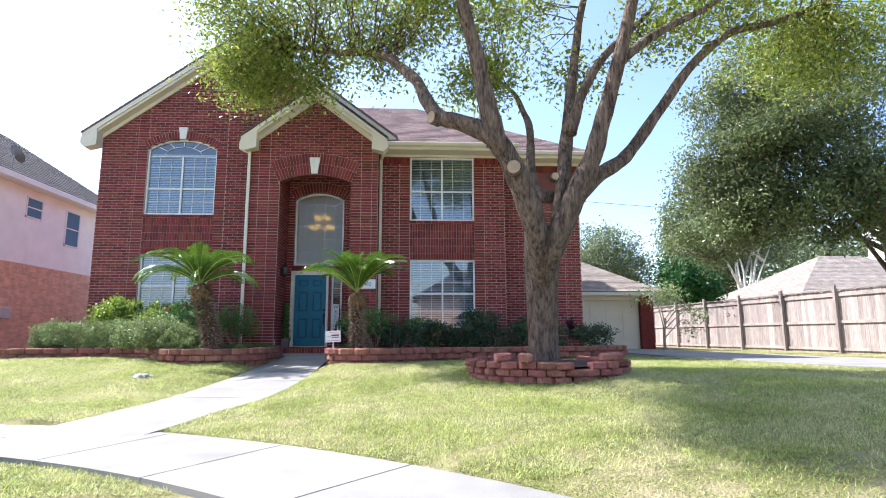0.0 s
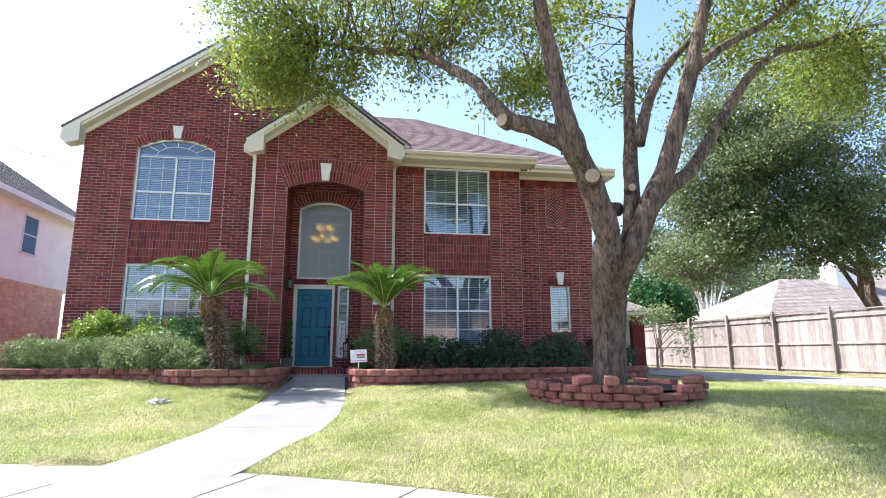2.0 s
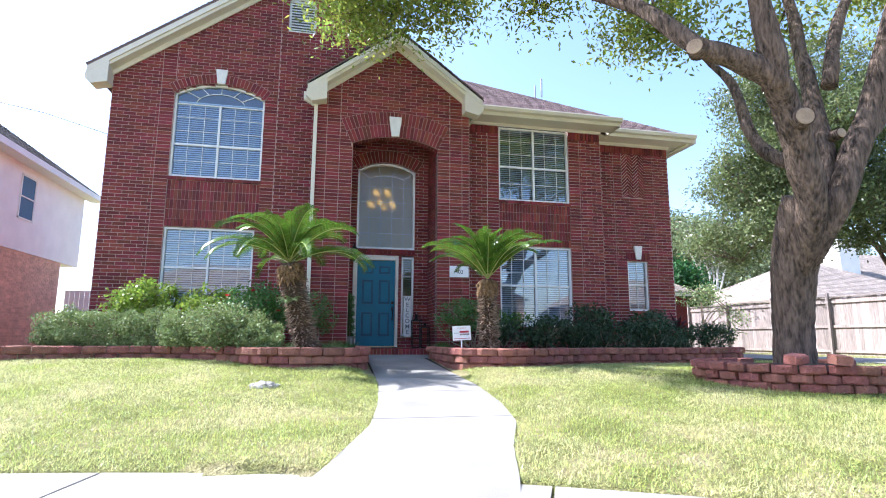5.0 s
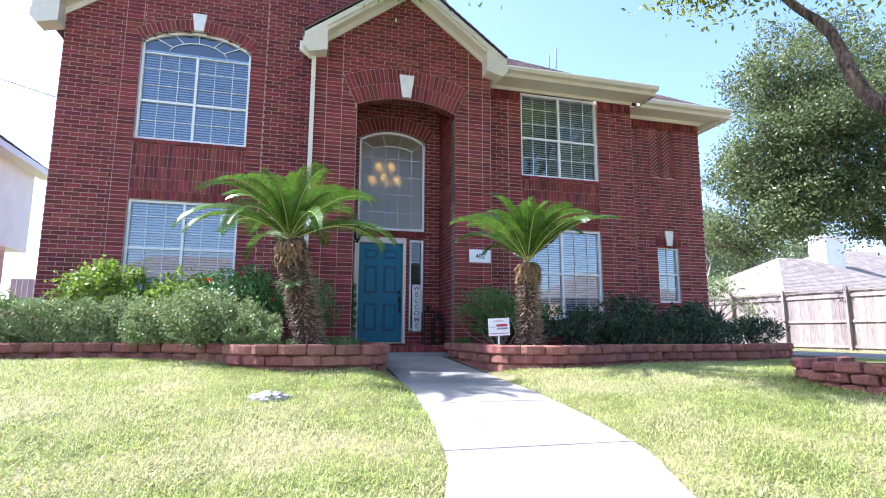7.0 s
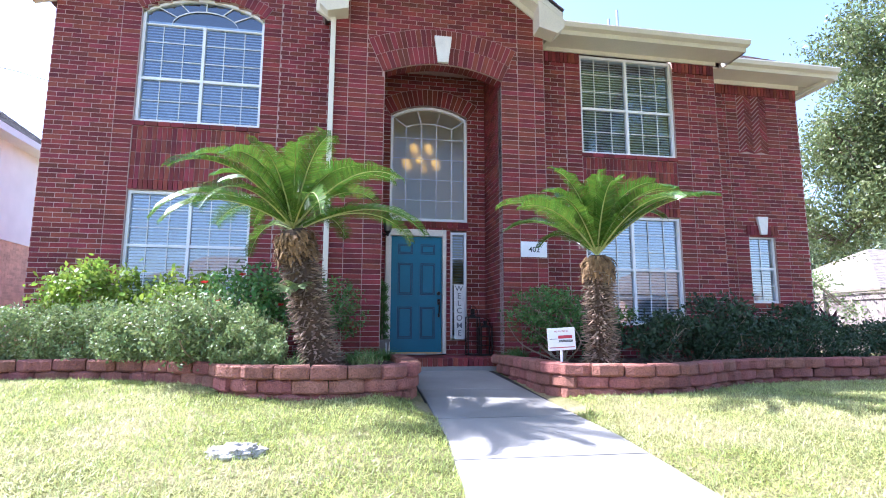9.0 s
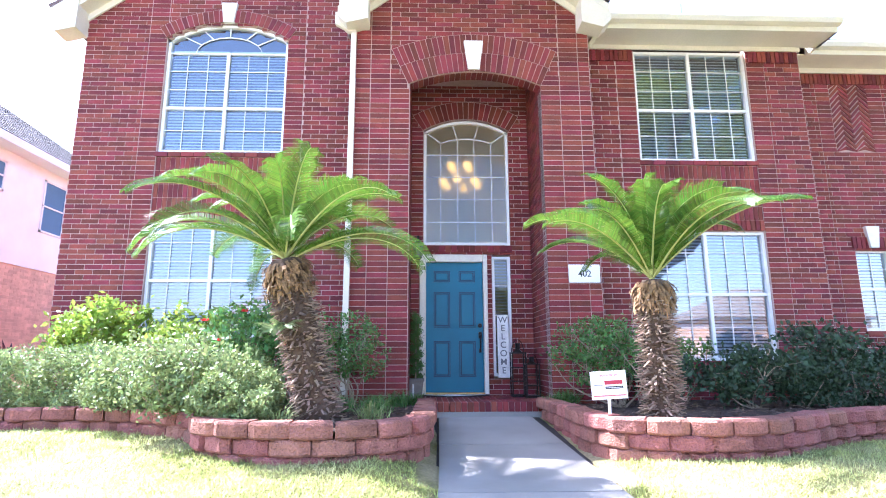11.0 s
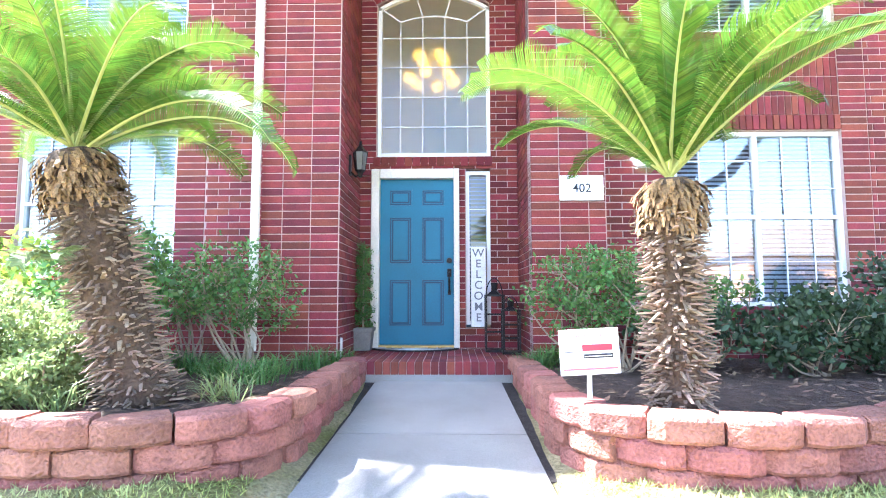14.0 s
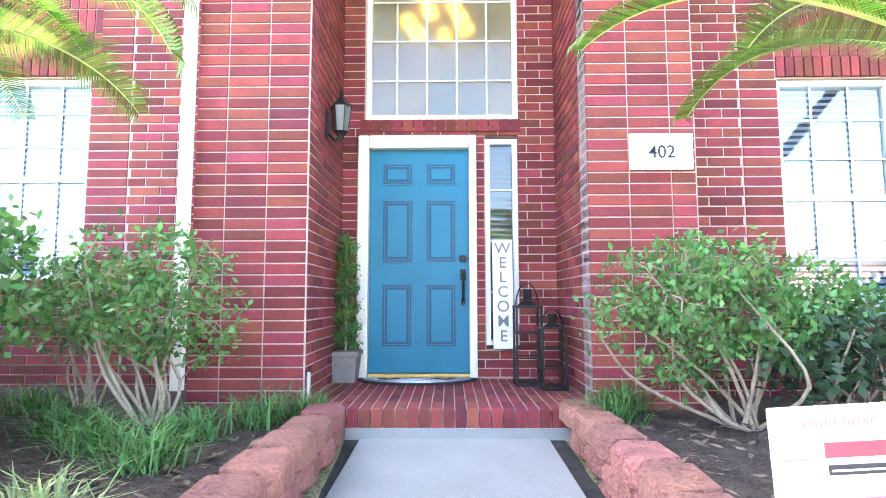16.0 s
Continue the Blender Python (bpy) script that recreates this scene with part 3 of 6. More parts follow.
wall_r = brick_wall("right_front_wall", (0, RY, 0), (1, 0, 0), (0, -1, 0), right_spans, BASE - 0.05, 6.14, breaks=(-0.38, 2.04), label="red brick front wall")
g = Geo()
g.box(-0.095, 1.755, RY + 0.03, RY + 0.2, 3.075, 4.195)
part("panel_bed", g, MORTAR, wall_r)
soldiers(wall_r, -0.09, 1.75, RY + 0.03, 3.25, 4.12, 4)
soldiers(wall_r, -0.09, 1.75, RY + 0.012, 3.08, 3.25)
soldiers(wall_r, -0.11, 1.77, RY + 0.005, 4.12, 4.20, 1, 0.2)
soldiers(wall_r, -0.92, -0.12, RY - 0.008, 5.86, 6.06)
soldiers(wall_r, 1.78, 2.6, RY - 0.008, 5.86, 6.06)


def bay_spans(z):
    s = [(2.62, 5.0)]
    s = opening(s, z, 3.945, 0.295, 1.6, 2.93)
    return opening(s, z, 3.925, 0.33, 4.62, 5.9)


wall_b = brick_wall("right_bay_wall", (0, BY, 0), (1, 0, 0), (0, -1, 0), bay_spans, BASE - 0.05, 6.15, breaks=(3.35, 4.53), label="red brick bay wall with herringbone panel")
soldiers(wall_b, 2.66, 4.98, BY - 0.008, 5.86, 6.06)
soldiers(wall_b, 3.6, 4.29, BY - 0.008, 2.94, 3.14)
key_stone(wall_b, 3.945, BY, 2.95, 3.31, 0.14, 0.24)
g = Geo()
g.box(3.59, 4.26, BY + 0.012, BY + 0.2, 4.6, 5.92)
part("panel_bed", g, MORTAR, wall_b)
g = Geo()
cw = 0.66 / 4
for c in range(4):
    x0 = 3.595 + cw * c
    zz = 4.5
    while zz < 5.95:
        a, b = (0.0, cw) if c % 2 == 0 else (cw, 0.0)
        lo, hi = 4.63, 5.89
        p = [(x0 + 0.004, zz + a), (x0 + cw - 0.004, zz + b), (x0 + cw - 0.004, zz + b + 0.062), (x0 + 0.004, zz + a + 0.062)]
        p = [(u, min(max(v, lo), hi)) for u, v in p]
        if p[2][1] - p[1][1] > 0.01 or p[3][1] - p[0][1] > 0.01:
            g.prism([(u, BY, v) for u, v in p], (0, -0.004, 0), (0, 0.05, 0))
        zz += 0.092
tagged(part("herringbone_panel", g, BRICK, wall_b, "herringbone brick panel"), kind="stuff")

# plain outer walls that close the house
g = Geo()
g.box(2.40, 2.615, RY + 0.05, BY, BASE - 0.05, 6.0)
part("return_wall", g, BRICK, house)
brick_wall("side_wall", (5.0, 0, 0), (0, 1, 0), (1, 0, 0), lambda z: [(BY + 0.03, 24.0)], BASE - 0.05, 6.2)
g = Geo()
g.box(-8.91, -8.72, LY + 0.06, 24.0, 0.3, 6.6)
g.box(-8.92, 5.0, 23.8, 24.0, 0.3, 6.5)
g.box(-4.45, -4.23, PY + 0.02, LY, 0.5, 6.1)
g.box(-1.2, -0.97, PY + 0.02, RY, 0.5, 6.2)
part("outer_wall", g, BRICK, house)
g = Geo()
g.box(-8.9, -4.43, LY - 0.02, LY + 0.2, 0.2, BASE - 0.05)
g.box(-4.47, RX0 - 0.01, PY - 0.025, PY + 0.3, 0.2, BASE - 0.05)
g.box(RX1 + 0.01, -0.95, PY - 0.025, PY + 0.3, 0.2, BASE - 0.05)
g.box(-0.95, 2.6, RY - 0.02, RY + 0.2, 0.2, BASE - 0.05)
g.box(2.62, 5.0, BY - 0.02, BY + 0.2, 0.2, BASE - 0.05)
part("foundation", g, FOUNDATION, house, "exposed concrete foundation edge")

# rooms behind the glass; window rooms get their dimness from dark wall colour
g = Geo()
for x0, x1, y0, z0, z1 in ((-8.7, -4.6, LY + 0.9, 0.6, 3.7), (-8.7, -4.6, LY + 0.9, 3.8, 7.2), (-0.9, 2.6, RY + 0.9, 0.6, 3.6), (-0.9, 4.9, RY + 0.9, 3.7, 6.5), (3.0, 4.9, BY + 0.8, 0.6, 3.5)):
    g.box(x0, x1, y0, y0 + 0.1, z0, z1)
part("room_wall", g, INDOOR_SHADE, house)
g = Geo()
g.box(-4.4, -1.0, 20.3, 20.4, 0.6, 6.0)
g.box(-4.5, -4.4, DY + 0.25, 20.3, 0.6, 6.0)
g.box(-1.1, -1.0, DY + 0.25, 20.3, 0.6, 6.0)
g.box(-4.4, -1.0, DY + 0.25, 20.3, 5.9, 6.0)
g.box(-4.4, -1.0, DY + 0.25, 20.3, 0.55, 0.64)
part("foyer_shell", g, ROOM, house, "cream foyer walls seen through the entry glass")
g = Geo()
pts = [(-3.02, 20.28, 0.64), (-2.18, 20.28, 0.64), (-2.18, 20.28, 4.4)] + [(-2.6 + 0.42 * math.cos(a), 20.28, 4.4 + 0.45 * math.sin(a)) for a in [0.3 * i for i in range(1, 11)]] + [(-3.02, 20.28, 4.4)]
g.prism(pts, (0, -0.03, 0), (0, 0.01, 0))
part("foyer_arch", g, GREYBLUE, house, "grey-blue arched niche in the foyer")


# ---- windows ----
def window(cx, half, y, z0, z1, meet, rise=0.0, cols=6, rows_top=3, rows_low=2, blind=True, name="window", mull=True, glassm=None, label="", slat=0.034):
    """Two sashes side by side with a grille, a meeting rail and blinds. z1: spring line."""
    fw = 0.045
    yo = y + 0.06
    g = Geo()
    x0, x1 = cx - half, cx + half
    g.box(x0, x0 + fw, yo, yo + 0.09, z0, z1)
    g.box(x1 - fw, x1, yo, yo + 0.09, z0, z1)
    g.box(x0 + fw, x1 - fw, yo, yo + 0.09, z0, z0 + fw)
    n = 16 if rise else 1
    if rise:
        for i in range(n):
            a, b = x0 + (x1 - x0) * i / n, x0 + (x1 - x0) * (i + 1) / n
            za, zb = arch_top(a, cx, half, z1, rise), arch_top(b, cx, half, z1, rise)
            g.prism([(a, yo, za - fw), (b, yo, zb - fw), (b, yo, zb), (a, yo, za)], (0, 0, 0), (0, 0.09, 0))
    else:
        g.box(x0 + fw, x1 - fw, yo, yo + 0.09, z1 - fw, z1)
    fr = part(name, g, WHITE, house, label)
    g = Geo()
    if mull:
        g.box(cx - 0.024, cx + 0.024, yo + 0.005, yo + 0.08, z0 + fw, min(z1, z1 - 0.02 if not rise else z1 - 0.22))
    if meet:
        g.box(x0 + fw, x1 - fw, yo + 0.01, yo + 0.07, meet - 0.022, meet + 0.022)
    if rise and meet:
        g.box(x0 + fw, x1 - fw, yo + 0.01, yo + 0.07, z1 - 0.232, z1 - 0.212)
    if g.v:
        part("sash_rail", g, WHITE, fr)
    g = Geo()
    top = z1 - 0.21 if rise and meet else z1
    fan = rise and not meet and cols == 5
    for i in range(1, cols):
        x = x0 + (x1 - x0) * i / cols
        if mull and abs(x - cx) < 0.02:
            continue
        g.box(x - 0.006, x + 0.006, yo + 0.03, yo + 0.04, z0 + fw, (4.765 if i in (1, 4) else 4.82) if fan else top - 0.01)
    spans = ([(z0, meet, rows_low), (meet, top, rows_top)] if meet else [(z0, top, rows_top)])
    for a, b, r in spans:
        for i in range(1, r):
            z = a + (b - a) * i / r
            g.box(x0 + fw, x1 - fw, yo + 0.029, yo + 0.041, z - 0.006, z + 0.006)
    if rise:
        zb = z1 - 0.21 if meet else z1
        if not meet and not fan:
            g.box(x0 + fw, x1 - fw, yo + 0.024, yo + 0.04, zb - 0.01, zb + 0.01)
        pts = [(cx + half * 0.55 * math.cos(t), zb + (rise + (z1 - zb)) * 0.58 * math.sin(t)) for t in [math.pi * k / 10 for k in range(11)]]
        if fan:
            pts = [(cx + half * 0.6 * (1 - k / 4), 4.765 + 0.075 * (1 - (1 - k / 4) ** 2)) for k in range(9)]
        for (a, b), (c, d) in zip(pts, pts[1:]):
            g.prism([(a, yo + 0.03, b - 0.008), (c, yo + 0.03, d - 0.008), (c, yo + 0.03, d + 0.008), (a, yo + 0.03, b + 0.008)], (0, -0.006, 0), (0, 0.008, 0))
        for t in (0.3, 1.3, 1.84, 2.84) if fan else (0.55, 1.05, 1.5708, 2.09, 2.59):
            a, b = cx + half * 0.55 * math.cos(t), zb + (rise + z1 - zb) * 0.58 * math.sin(t)
            ex = cx + half * 0.93 * math.cos(t)
            if fan:
                u = -1 if t > 1.57 else 1
                wide = t < 0.5 or t > 2.6
                a, b, ex = cx + u * half * (0.6 if wide else 0.2), 4.765 if wide else 4.835, cx + u * half * (0.95 if wide else 0.32)
            ez = arch_top(ex, cx, half, z1, rise) - 0.02
            dx, dz = ex - a, ez - b
            L = math.hypot(dx, dz)
            nx, nz = -dz / L * 0.008, dx / L * 0.008
            g.prism([(a - nx, yo + 0.03, b - nz), (ex - nx, yo + 0.03, ez - nz), (ex + nx, yo + 0.03, ez + nz), (a + nx, yo + 0.03, b + nz)], (0, -0.006, 0), (0, 0.008, 0))
    if g.v:
        part("grille", g, WHITE, fr)
    pts = [(x0 + 0.02, yo + 0.05, z0 + 0.02), (x1 - 0.02, yo + 0.05, z0 + 0.02), (x1 - 0.02, yo + 0.05, z1 - 0.02)]
    if rise:
        pts += [(x1 - 0.02 - (x1 - x0 - 0.04) * i / 12, yo + 0.05, arch_top(x1 - (x1 - x0) * i / 12, cx, half, z1, rise) - 0.02) for i in range(1, 12)]
    pts += [(x0 + 0.02, yo + 0.05, z1 - 0.02)]
    g = Geo()
    g.add(pts, [tuple(range(len(pts)))])
    pane = part("pane", g, glassm or GLASS, fr)
    pane.visible_shadow = False
    if blind:
        g = Geo()
        zt = z1 - (0.16 if rise else 0.03)
        halves = ((x0 + 0.05, cx - 0.01), (cx + 0.01, x1 - 0.05)) if mull else ((x0 + 0.04, x1 - 0.04),)
        for a, b in halves:
            z = z0 + 0.05
            while z < zt:
                g.add([(a, yo + 0.105, z), (b, yo + 0.105, z), (b, yo + 0.135, z + slat), (a, yo + 0.135, z + slat)], [(0, 1, 2, 3)])
                z += 0.05
        for a, b in halves:
            g.box(a, b, yo + 0.10, yo + 0.15, zt, zt + 0.03)
        tagged(part("blind", g, BLIND, fr, "white slatted blind"), kind="stuff")
    return fr


window(-6.655, 0.975, LY, 4.39, 6.33, 5.15, 0.29, 6, 3, 2, label="arched white upstairs window with blinds")
window(-6.685, 0.94, LY, 1.5, 3.24, 2.36, 0, 6, 3, 2, label="wide white ground-floor window with blinds")
window(0.83, 0.92, RY, 4.20, 6.07, 5.06, 0, 6, 3, 2, label="wide white upstairs window with blinds")
window(0.835, 0.915, RY, 1.15, 3.07, 2.12, 0, 6, 3, 2, label="wide white ground-floor window with blinds")
window(3.945, 0.295, BY, 1.6, 2.93, 2.28, 0, 2, 2, 2, mull=False, label="narrow white window with blinds")
window(-2.745, 0.705, DY, 3.0, 4.94, None, 0.21, 5, 5, 0, blind=False, mull=False, glassm=GLASS_DIM, label="tall arched entry window with white grille")
window(-2.20, 0.15, DY, 0.92, 2.81, None, 0, 1, 4, 0, mull=False, slat=0.022, glassm=SIDEGLASS, label="narrow white sidelight with blinds")
# the vent's dark pane is painted shade behind the louvres
window(-4.92, 0.31, LY, 8.15, 8.95, None, 0.14, 1, 1, 0, mull=False, name="gable_vent", glassm=INDOOR_SHADE, label="white arched gable vent with louvres")
g = Geo()
for i in range(11):
    g.prism([(-5.2, LY + 0.03, 8.2 + 0.072 * i), (-4.64, LY + 0.03, 8.2 + 0.072 * i), (-4.64, LY + 0.08, 8.26 + 0.072 * i), (-5.2, LY + 0.08, 8.26 + 0.072 * i)], (0, 0, 0), (0, 0.008, 0.01))
part("louvre", g, WHITE, house)
for cx, half, y, z in ((-6.685, 0.94, LY, 1.5), (0.835, 0.915, RY, 1.15), (3.945, 0.295, BY, 1.6)):
    g = Geo()
    g.box(cx - half - 0.02, cx + half + 0.02, y - 0.03, y + 0.1, z - 0.07, z - 0.002)
    part("window_sill", g, BRICK, house)

# ---- roof and trim ----


def slope(g, a, b, c, d, thick=0.06):
    """A roof plane a b c d with thickness below."""
    n = (Vector(b) - Vector(a)).cross(Vector(d) - Vector(a)).normalized()
    if n.z < 0:
        n = -n
    g.prism([a, b, c, d], n * 0.0, -n * thick)


def shingles(g, a, b, c, d, step=0.15):
    """Overlapping courses on a plane; a b along the eave, d c along the top."""
    a, b, c, d = (Vector(p) for p in (a, b, c, d))
    n = (b - a).cross(d - a).normalized()
    if n.z < 0:
        n = -n
    rows = max(1, int((d - a).length / step))
    for r in range(rows):
        t0, t1 = r / rows, min(1, (r + 1.12) / rows)
        p, q = a.lerp(d, t0), b.lerp(c, t0)
        s, w = a.lerp(d, t1), b.lerp(c, t1)
        k = max(1, int((q - p).length / 0.32))
        for i in range(k):
            u0, u1 = i / k, (i + 0.97) / k
            g.add([p.lerp(q, u0) + n * 0.014, p.lerp(q, u1) + n * 0.014, s.lerp(w, u1) + n * 0.002, s.lerp(w, u0) + n * 0.002, p.lerp(q, u0), p.lerp(q, u1)], [(0, 1, 2, 3), (4, 5, 1, 0)])


EZ = 6.30
g, s = Geo(), Geo()
ridge0, ridge1 = (-9.0, 20.0, 9.4), (0.05, 20.0, 9.4)
planes = [((-0.9, 15.17, EZ), (2.95, 15.17, EZ), (2.95, 15.85, EZ + 0.41), (-0.9, 15.85, EZ + 0.41)),
          ((-0.9, 15.85, EZ + 0.04), (5.5, 15.85, EZ + 0.04), (0.05, 20.0, 9.4), (-3.5, 20.0, 9.4)),
          ((5.5, 15.85, EZ + 0.04), (5.5, 24.4, EZ), (0.05, 20.0, 9.4), (0.05, 20.0, 9.4))]
for q in planes[:1]:
    slope(g, *q)
    shingles(s, *q)
slope(g, *planes[1])
shingles(s, *planes[1])
slope(g, planes[2][0], planes[2][1], planes[2][2], (0.04, 19.99, 9.4))
shingles(s, planes[2][0], planes[2][1], planes[2][2], planes[2][3])
slope(g, (5.5, 24.4, EZ), (-9.3, 24.4, EZ), (-5.0, 20.0, 9.4), (0.05, 20.0, 9.4))
# gable over the left wing
zl = GAB_PEAK - GAB_SLOPE * 4.4 + 0.12
for sx in (-1, 1):
    q = ((GAB_X + sx * 4.45, LY - 0.32, GAB_PEAK - GAB_SLOPE * 4.45 + 0.22), (GAB_X + sx * 4.45, 22.5, GAB_PEAK - GAB_SLOPE * 4.45 + 0.22), (GAB_X, 22.5, GAB_PEAK + 0.22), (GAB_X, LY - 0.32, GAB_PEAK + 0.22))
    slope(g, *q)
    shingles(s, *q)
    q = ((POR_X + sx * 2.0, PY - 0.3, POR_PEAK - POR_SLOPE * 2.0 + 0.2), (POR_X + sx * 2.0, LY + 1.2, POR_PEAK - POR_SLOPE * 2.0 + 0.2), (POR_X, LY + 1.2, POR_PEAK + 0.2), (POR_X, PY - 0.3, POR_PEAK + 0.2))
    slope(g, *q)
    shingles(s, *q)
roof = part("roof", g, SHINGLE, house, "brown-grey shingle roof")
tagged(part("shingle", s, SHINGLE, roof), kind="stuff")
g = Geo()
g.tube([(2.3, 18.6, 8.4), (2.3, 18.6, 9.0)], [0.03, 0.03], 8)
g.tube([(2.12, 18.7, 8.4), (2.12, 18.7, 8.8)], [0.03, 0.03], 8)
part("vent_pipe", g, METAL, roof)


def rake(cx, peak, sl, half, y, over):
    """Cream boards up both sides of a gable, with boxed returns."""
    for sx in (-1, 1):
        e = (cx + sx * half, peak - sl * half)
        a, b = Vector((e[0], y, e[1] + 0.17)), Vector((cx, y, peak + 0.17))
        d = Vector((0, 0, -0.16))
        g = Geo()
        g.prism([a, b, b + d, a + d], (0, -over - 0.02, 0), (0, -over + 0.02, 0))
        part("rake_board", g, CREAM, house, "cream painted rake board")
        d2 = Vector((0, 0, -0.24))
        g = Geo()
        g.prism([a + Vector((0, 0, -0.15)), b + Vector((0, 0, -0.15)), b + d2, a + d2], (0, -over + 0.02, 0), (0, 0.0, 0))
        part("rake_soffit", g, CREAM, house)
        d3 = Vector((0, 0, -0.36))
        g = Geo()
        g.prism([a + Vector((-sx * 0.25, 0, -0.22 - 0.0 + 0.25 * sl)), b + Vector((0, 0, -0.22)), b + d3, a + Vector((-sx * 0.25, 0, 0.25 * sl)) + d3], (0, -0.035, 0), (0, -0.004, 0))
        part("frieze_board", g, CREAM, house)
        g = Geo()
        g.prism([(e[0] + sx * 0.02, y, e[1] + 0.02), (e[0] - sx * 0.42, y, e[1] + 0.02 + 0.44 * sl), (e[0] - sx * 0.42, y, e[1] - 0.16), (e[0] - sx * 0.1, y, e[1] - 0.24), (e[0] + sx * 0.02, y, e[1] - 0.12)], (0, -over - 0.016, 0), (0, 0.012, 0))
        part("eave_return", g, CREAM, house)


rake(GAB_X, GAB_PEAK, GAB_SLOPE, 4.42, LY, 0.3)
rake(POR_X, POR_PEAK, POR_SLOPE, 1.98, PY, 0.28)
# eaves of the right part
g = Geo()
g.box(-0.9, 2.95, 15.14, 15.18, 6.13, 6.33)
g.box(-0.9, 2.95, 15.18, RY - 0.03, 6.13, 6.16)
g.box(-0.95, 2.64, RY - 0.04, RY - 0.004, 6.06, 6.13)
g.box(2.91, 2.95, 15.18, 15.85, 6.13, 6.36)
g.box(2.96, 5.51, 15.82, 15.86, 6.15, 6.35)
g.box(2.64, 5.51, 15.86, BY - 0.03, 6.15, 6.18)
g.box(2.64, 5.04, BY - 0.04, BY - 0.004, 6.06, 6.15)
g.box(5.62, 5.51, 15.86, 24.4, 6.15, 6.35)
g.box(5.0, 5.47, BY, 24.4, 6.15, 6.18)
part("eave_trim", g, CREAM, house, "cream fascia, soffit and frieze")


def gutter(x0, x1, y, z):
    g = Geo()
    g.prism([(x0, y, z), (x0, y - 0.1, z), (x0, y - 0.115, z - 0.03), (x0, y - 0.09, z - 0.1), (x0, y - 0.01, z - 0.12), (x0, y, z - 0.12)], (0, 0, 0), (x1 - x0, 0, 0))
    return part("gutter", g, CREAM, house)


gutter(-0.85, 2.97, 15.135, 6.33)
gutter(2.9, 5.55, 15.815, 6.35)


def downspout(pts):
    g = Geo()
    for a, b in zip(pts, pts[1:]):
        a, b = Vector(a), Vector(b)
        d = (b - a).normalized()
        u = Vector((1, 0, 0)) if abs(d.x) < 0.7 else Vector((0, 0, 1))
        w = d.cross(u).normalized()
        u = w.cross(d)
        q = [a + u * i * 0.04 + w * j * 0.03 for i, j in ((-1, -1), (1, -1), (1, 1), (-1, 1))]
        g.prism(q, -d * 0.02, b - a + d * 0.02)
    return bevel(part("downspout", g, CREAM, house, "cream metal downspout"), 0.008)


downspout([(-4.72, PY - 0.12, 6.2), (-4.72, PY - 0.12, 6.05), (-4.49, PY - 0.05, 5.95), (-4.49, PY - 0.05, 0.75)])
downspout([(-0.75, 15.1, 6.24), (-0.78, 15.25, 6.12), (-0.92, RY - 0.08, 5.95), (-0.92, RY - 0.08, 0.8)])
downspout([(5.4, 15.85, 6.24), (5.38, 15.95, 6.14), (5.1, BY + 0.4, 6.0), (5.06, BY + 0.4, 0.8)])

# ---- porch and door ----
porch = tagged(new("porch"), "red brick porch step at the front door", "porch", kind="structure")
g = Geo()
g.box(-3.66, -1.7, 14.98, DY + 0.2, 0.3, 0.633)
part("porch_bed", g, MORTAR, porch)
g = Geo()
g.box(-3.62, -1.72, 14.935, 14.985, 0.3, 0.52)
part("porch_base", g, CONCRETE, porch)


def porch_bricks():
    def one(l, w, h):
        c = 0.005
        g = Geo()
        g.add([(0, 0, 0), (l, 0, 0), (l, w, 0), (0, w, 0), (0, 0, h - c), (l, 0, h - c), (l, w, h - c), (0, w, h - c), (c, c, h), (l - c, c, h), (l - c, w - c, h), (c, w - c, h)],
              [(8, 9, 10, 11), (4, 5, 9, 8), (5, 6, 10, 9), (6, 7, 11, 10), (7, 4, 8, 11), (0, 1, 5, 4), (1, 2, 6, 5), (2, 3, 7, 6), (3, 0, 4, 7)])
        me = g.mesh("brick")
        me.materials.append(BRICK)
        return me
    edge = one(0.068, 0.25, 0.135)
    flat = one(0.068, 0.25, 0.06)
    n = 25
    for i in range(n):
        ob = new("brick", edge)
        ob.parent = porch
        ob.matrix_basis = pose(-3.64 + i * 0.0768, 14.955, 0.505)
    for r in range(4):
        for i in range(n):
            ob = new("brick", flat)
            ob.parent = porch
            ob.matrix_basis = pose(-3.64 + i * 0.0768, 15.215 + r * 0.262 + (0.0 if i % 2 else 0.0), 0.58)


porch_bricks()

door = thing("front_door", "closed blue six-panel front door in white casing", "door", kind="structure")
g = Geo()
g.box(-3.51, -3.41, DY - 0.03, DY + 0.2, 0.64, 2.83)
g.box(-2.50, -2.43, DY - 0.03, DY + 0.2, 0.64, 2.83)
g.box(-3.41, -2.50, DY - 0.03, DY + 0.2, 2.71, 2.83)
bevel(part("casing", g, CASING, door, "white painted casing"), 0.01)
g = Geo()
g.box(-3.41, -2.50, DY - 0.03, DY + 0.15, 0.64, 0.675)
part("threshold", g, BRASS, door, "brass threshold")
g = Geo()
g.box(-3.408, -2.502, DY + 0.055, DY + 0.1, 0.678, 2.71)
leaf = part("leaf", g, BLUE, door)
px = [(-3.295, -3.015), (-2.895, -2.615)]
pz = [(0.90, 1.47), (1.66, 2.24), (2.38, 2.58)]
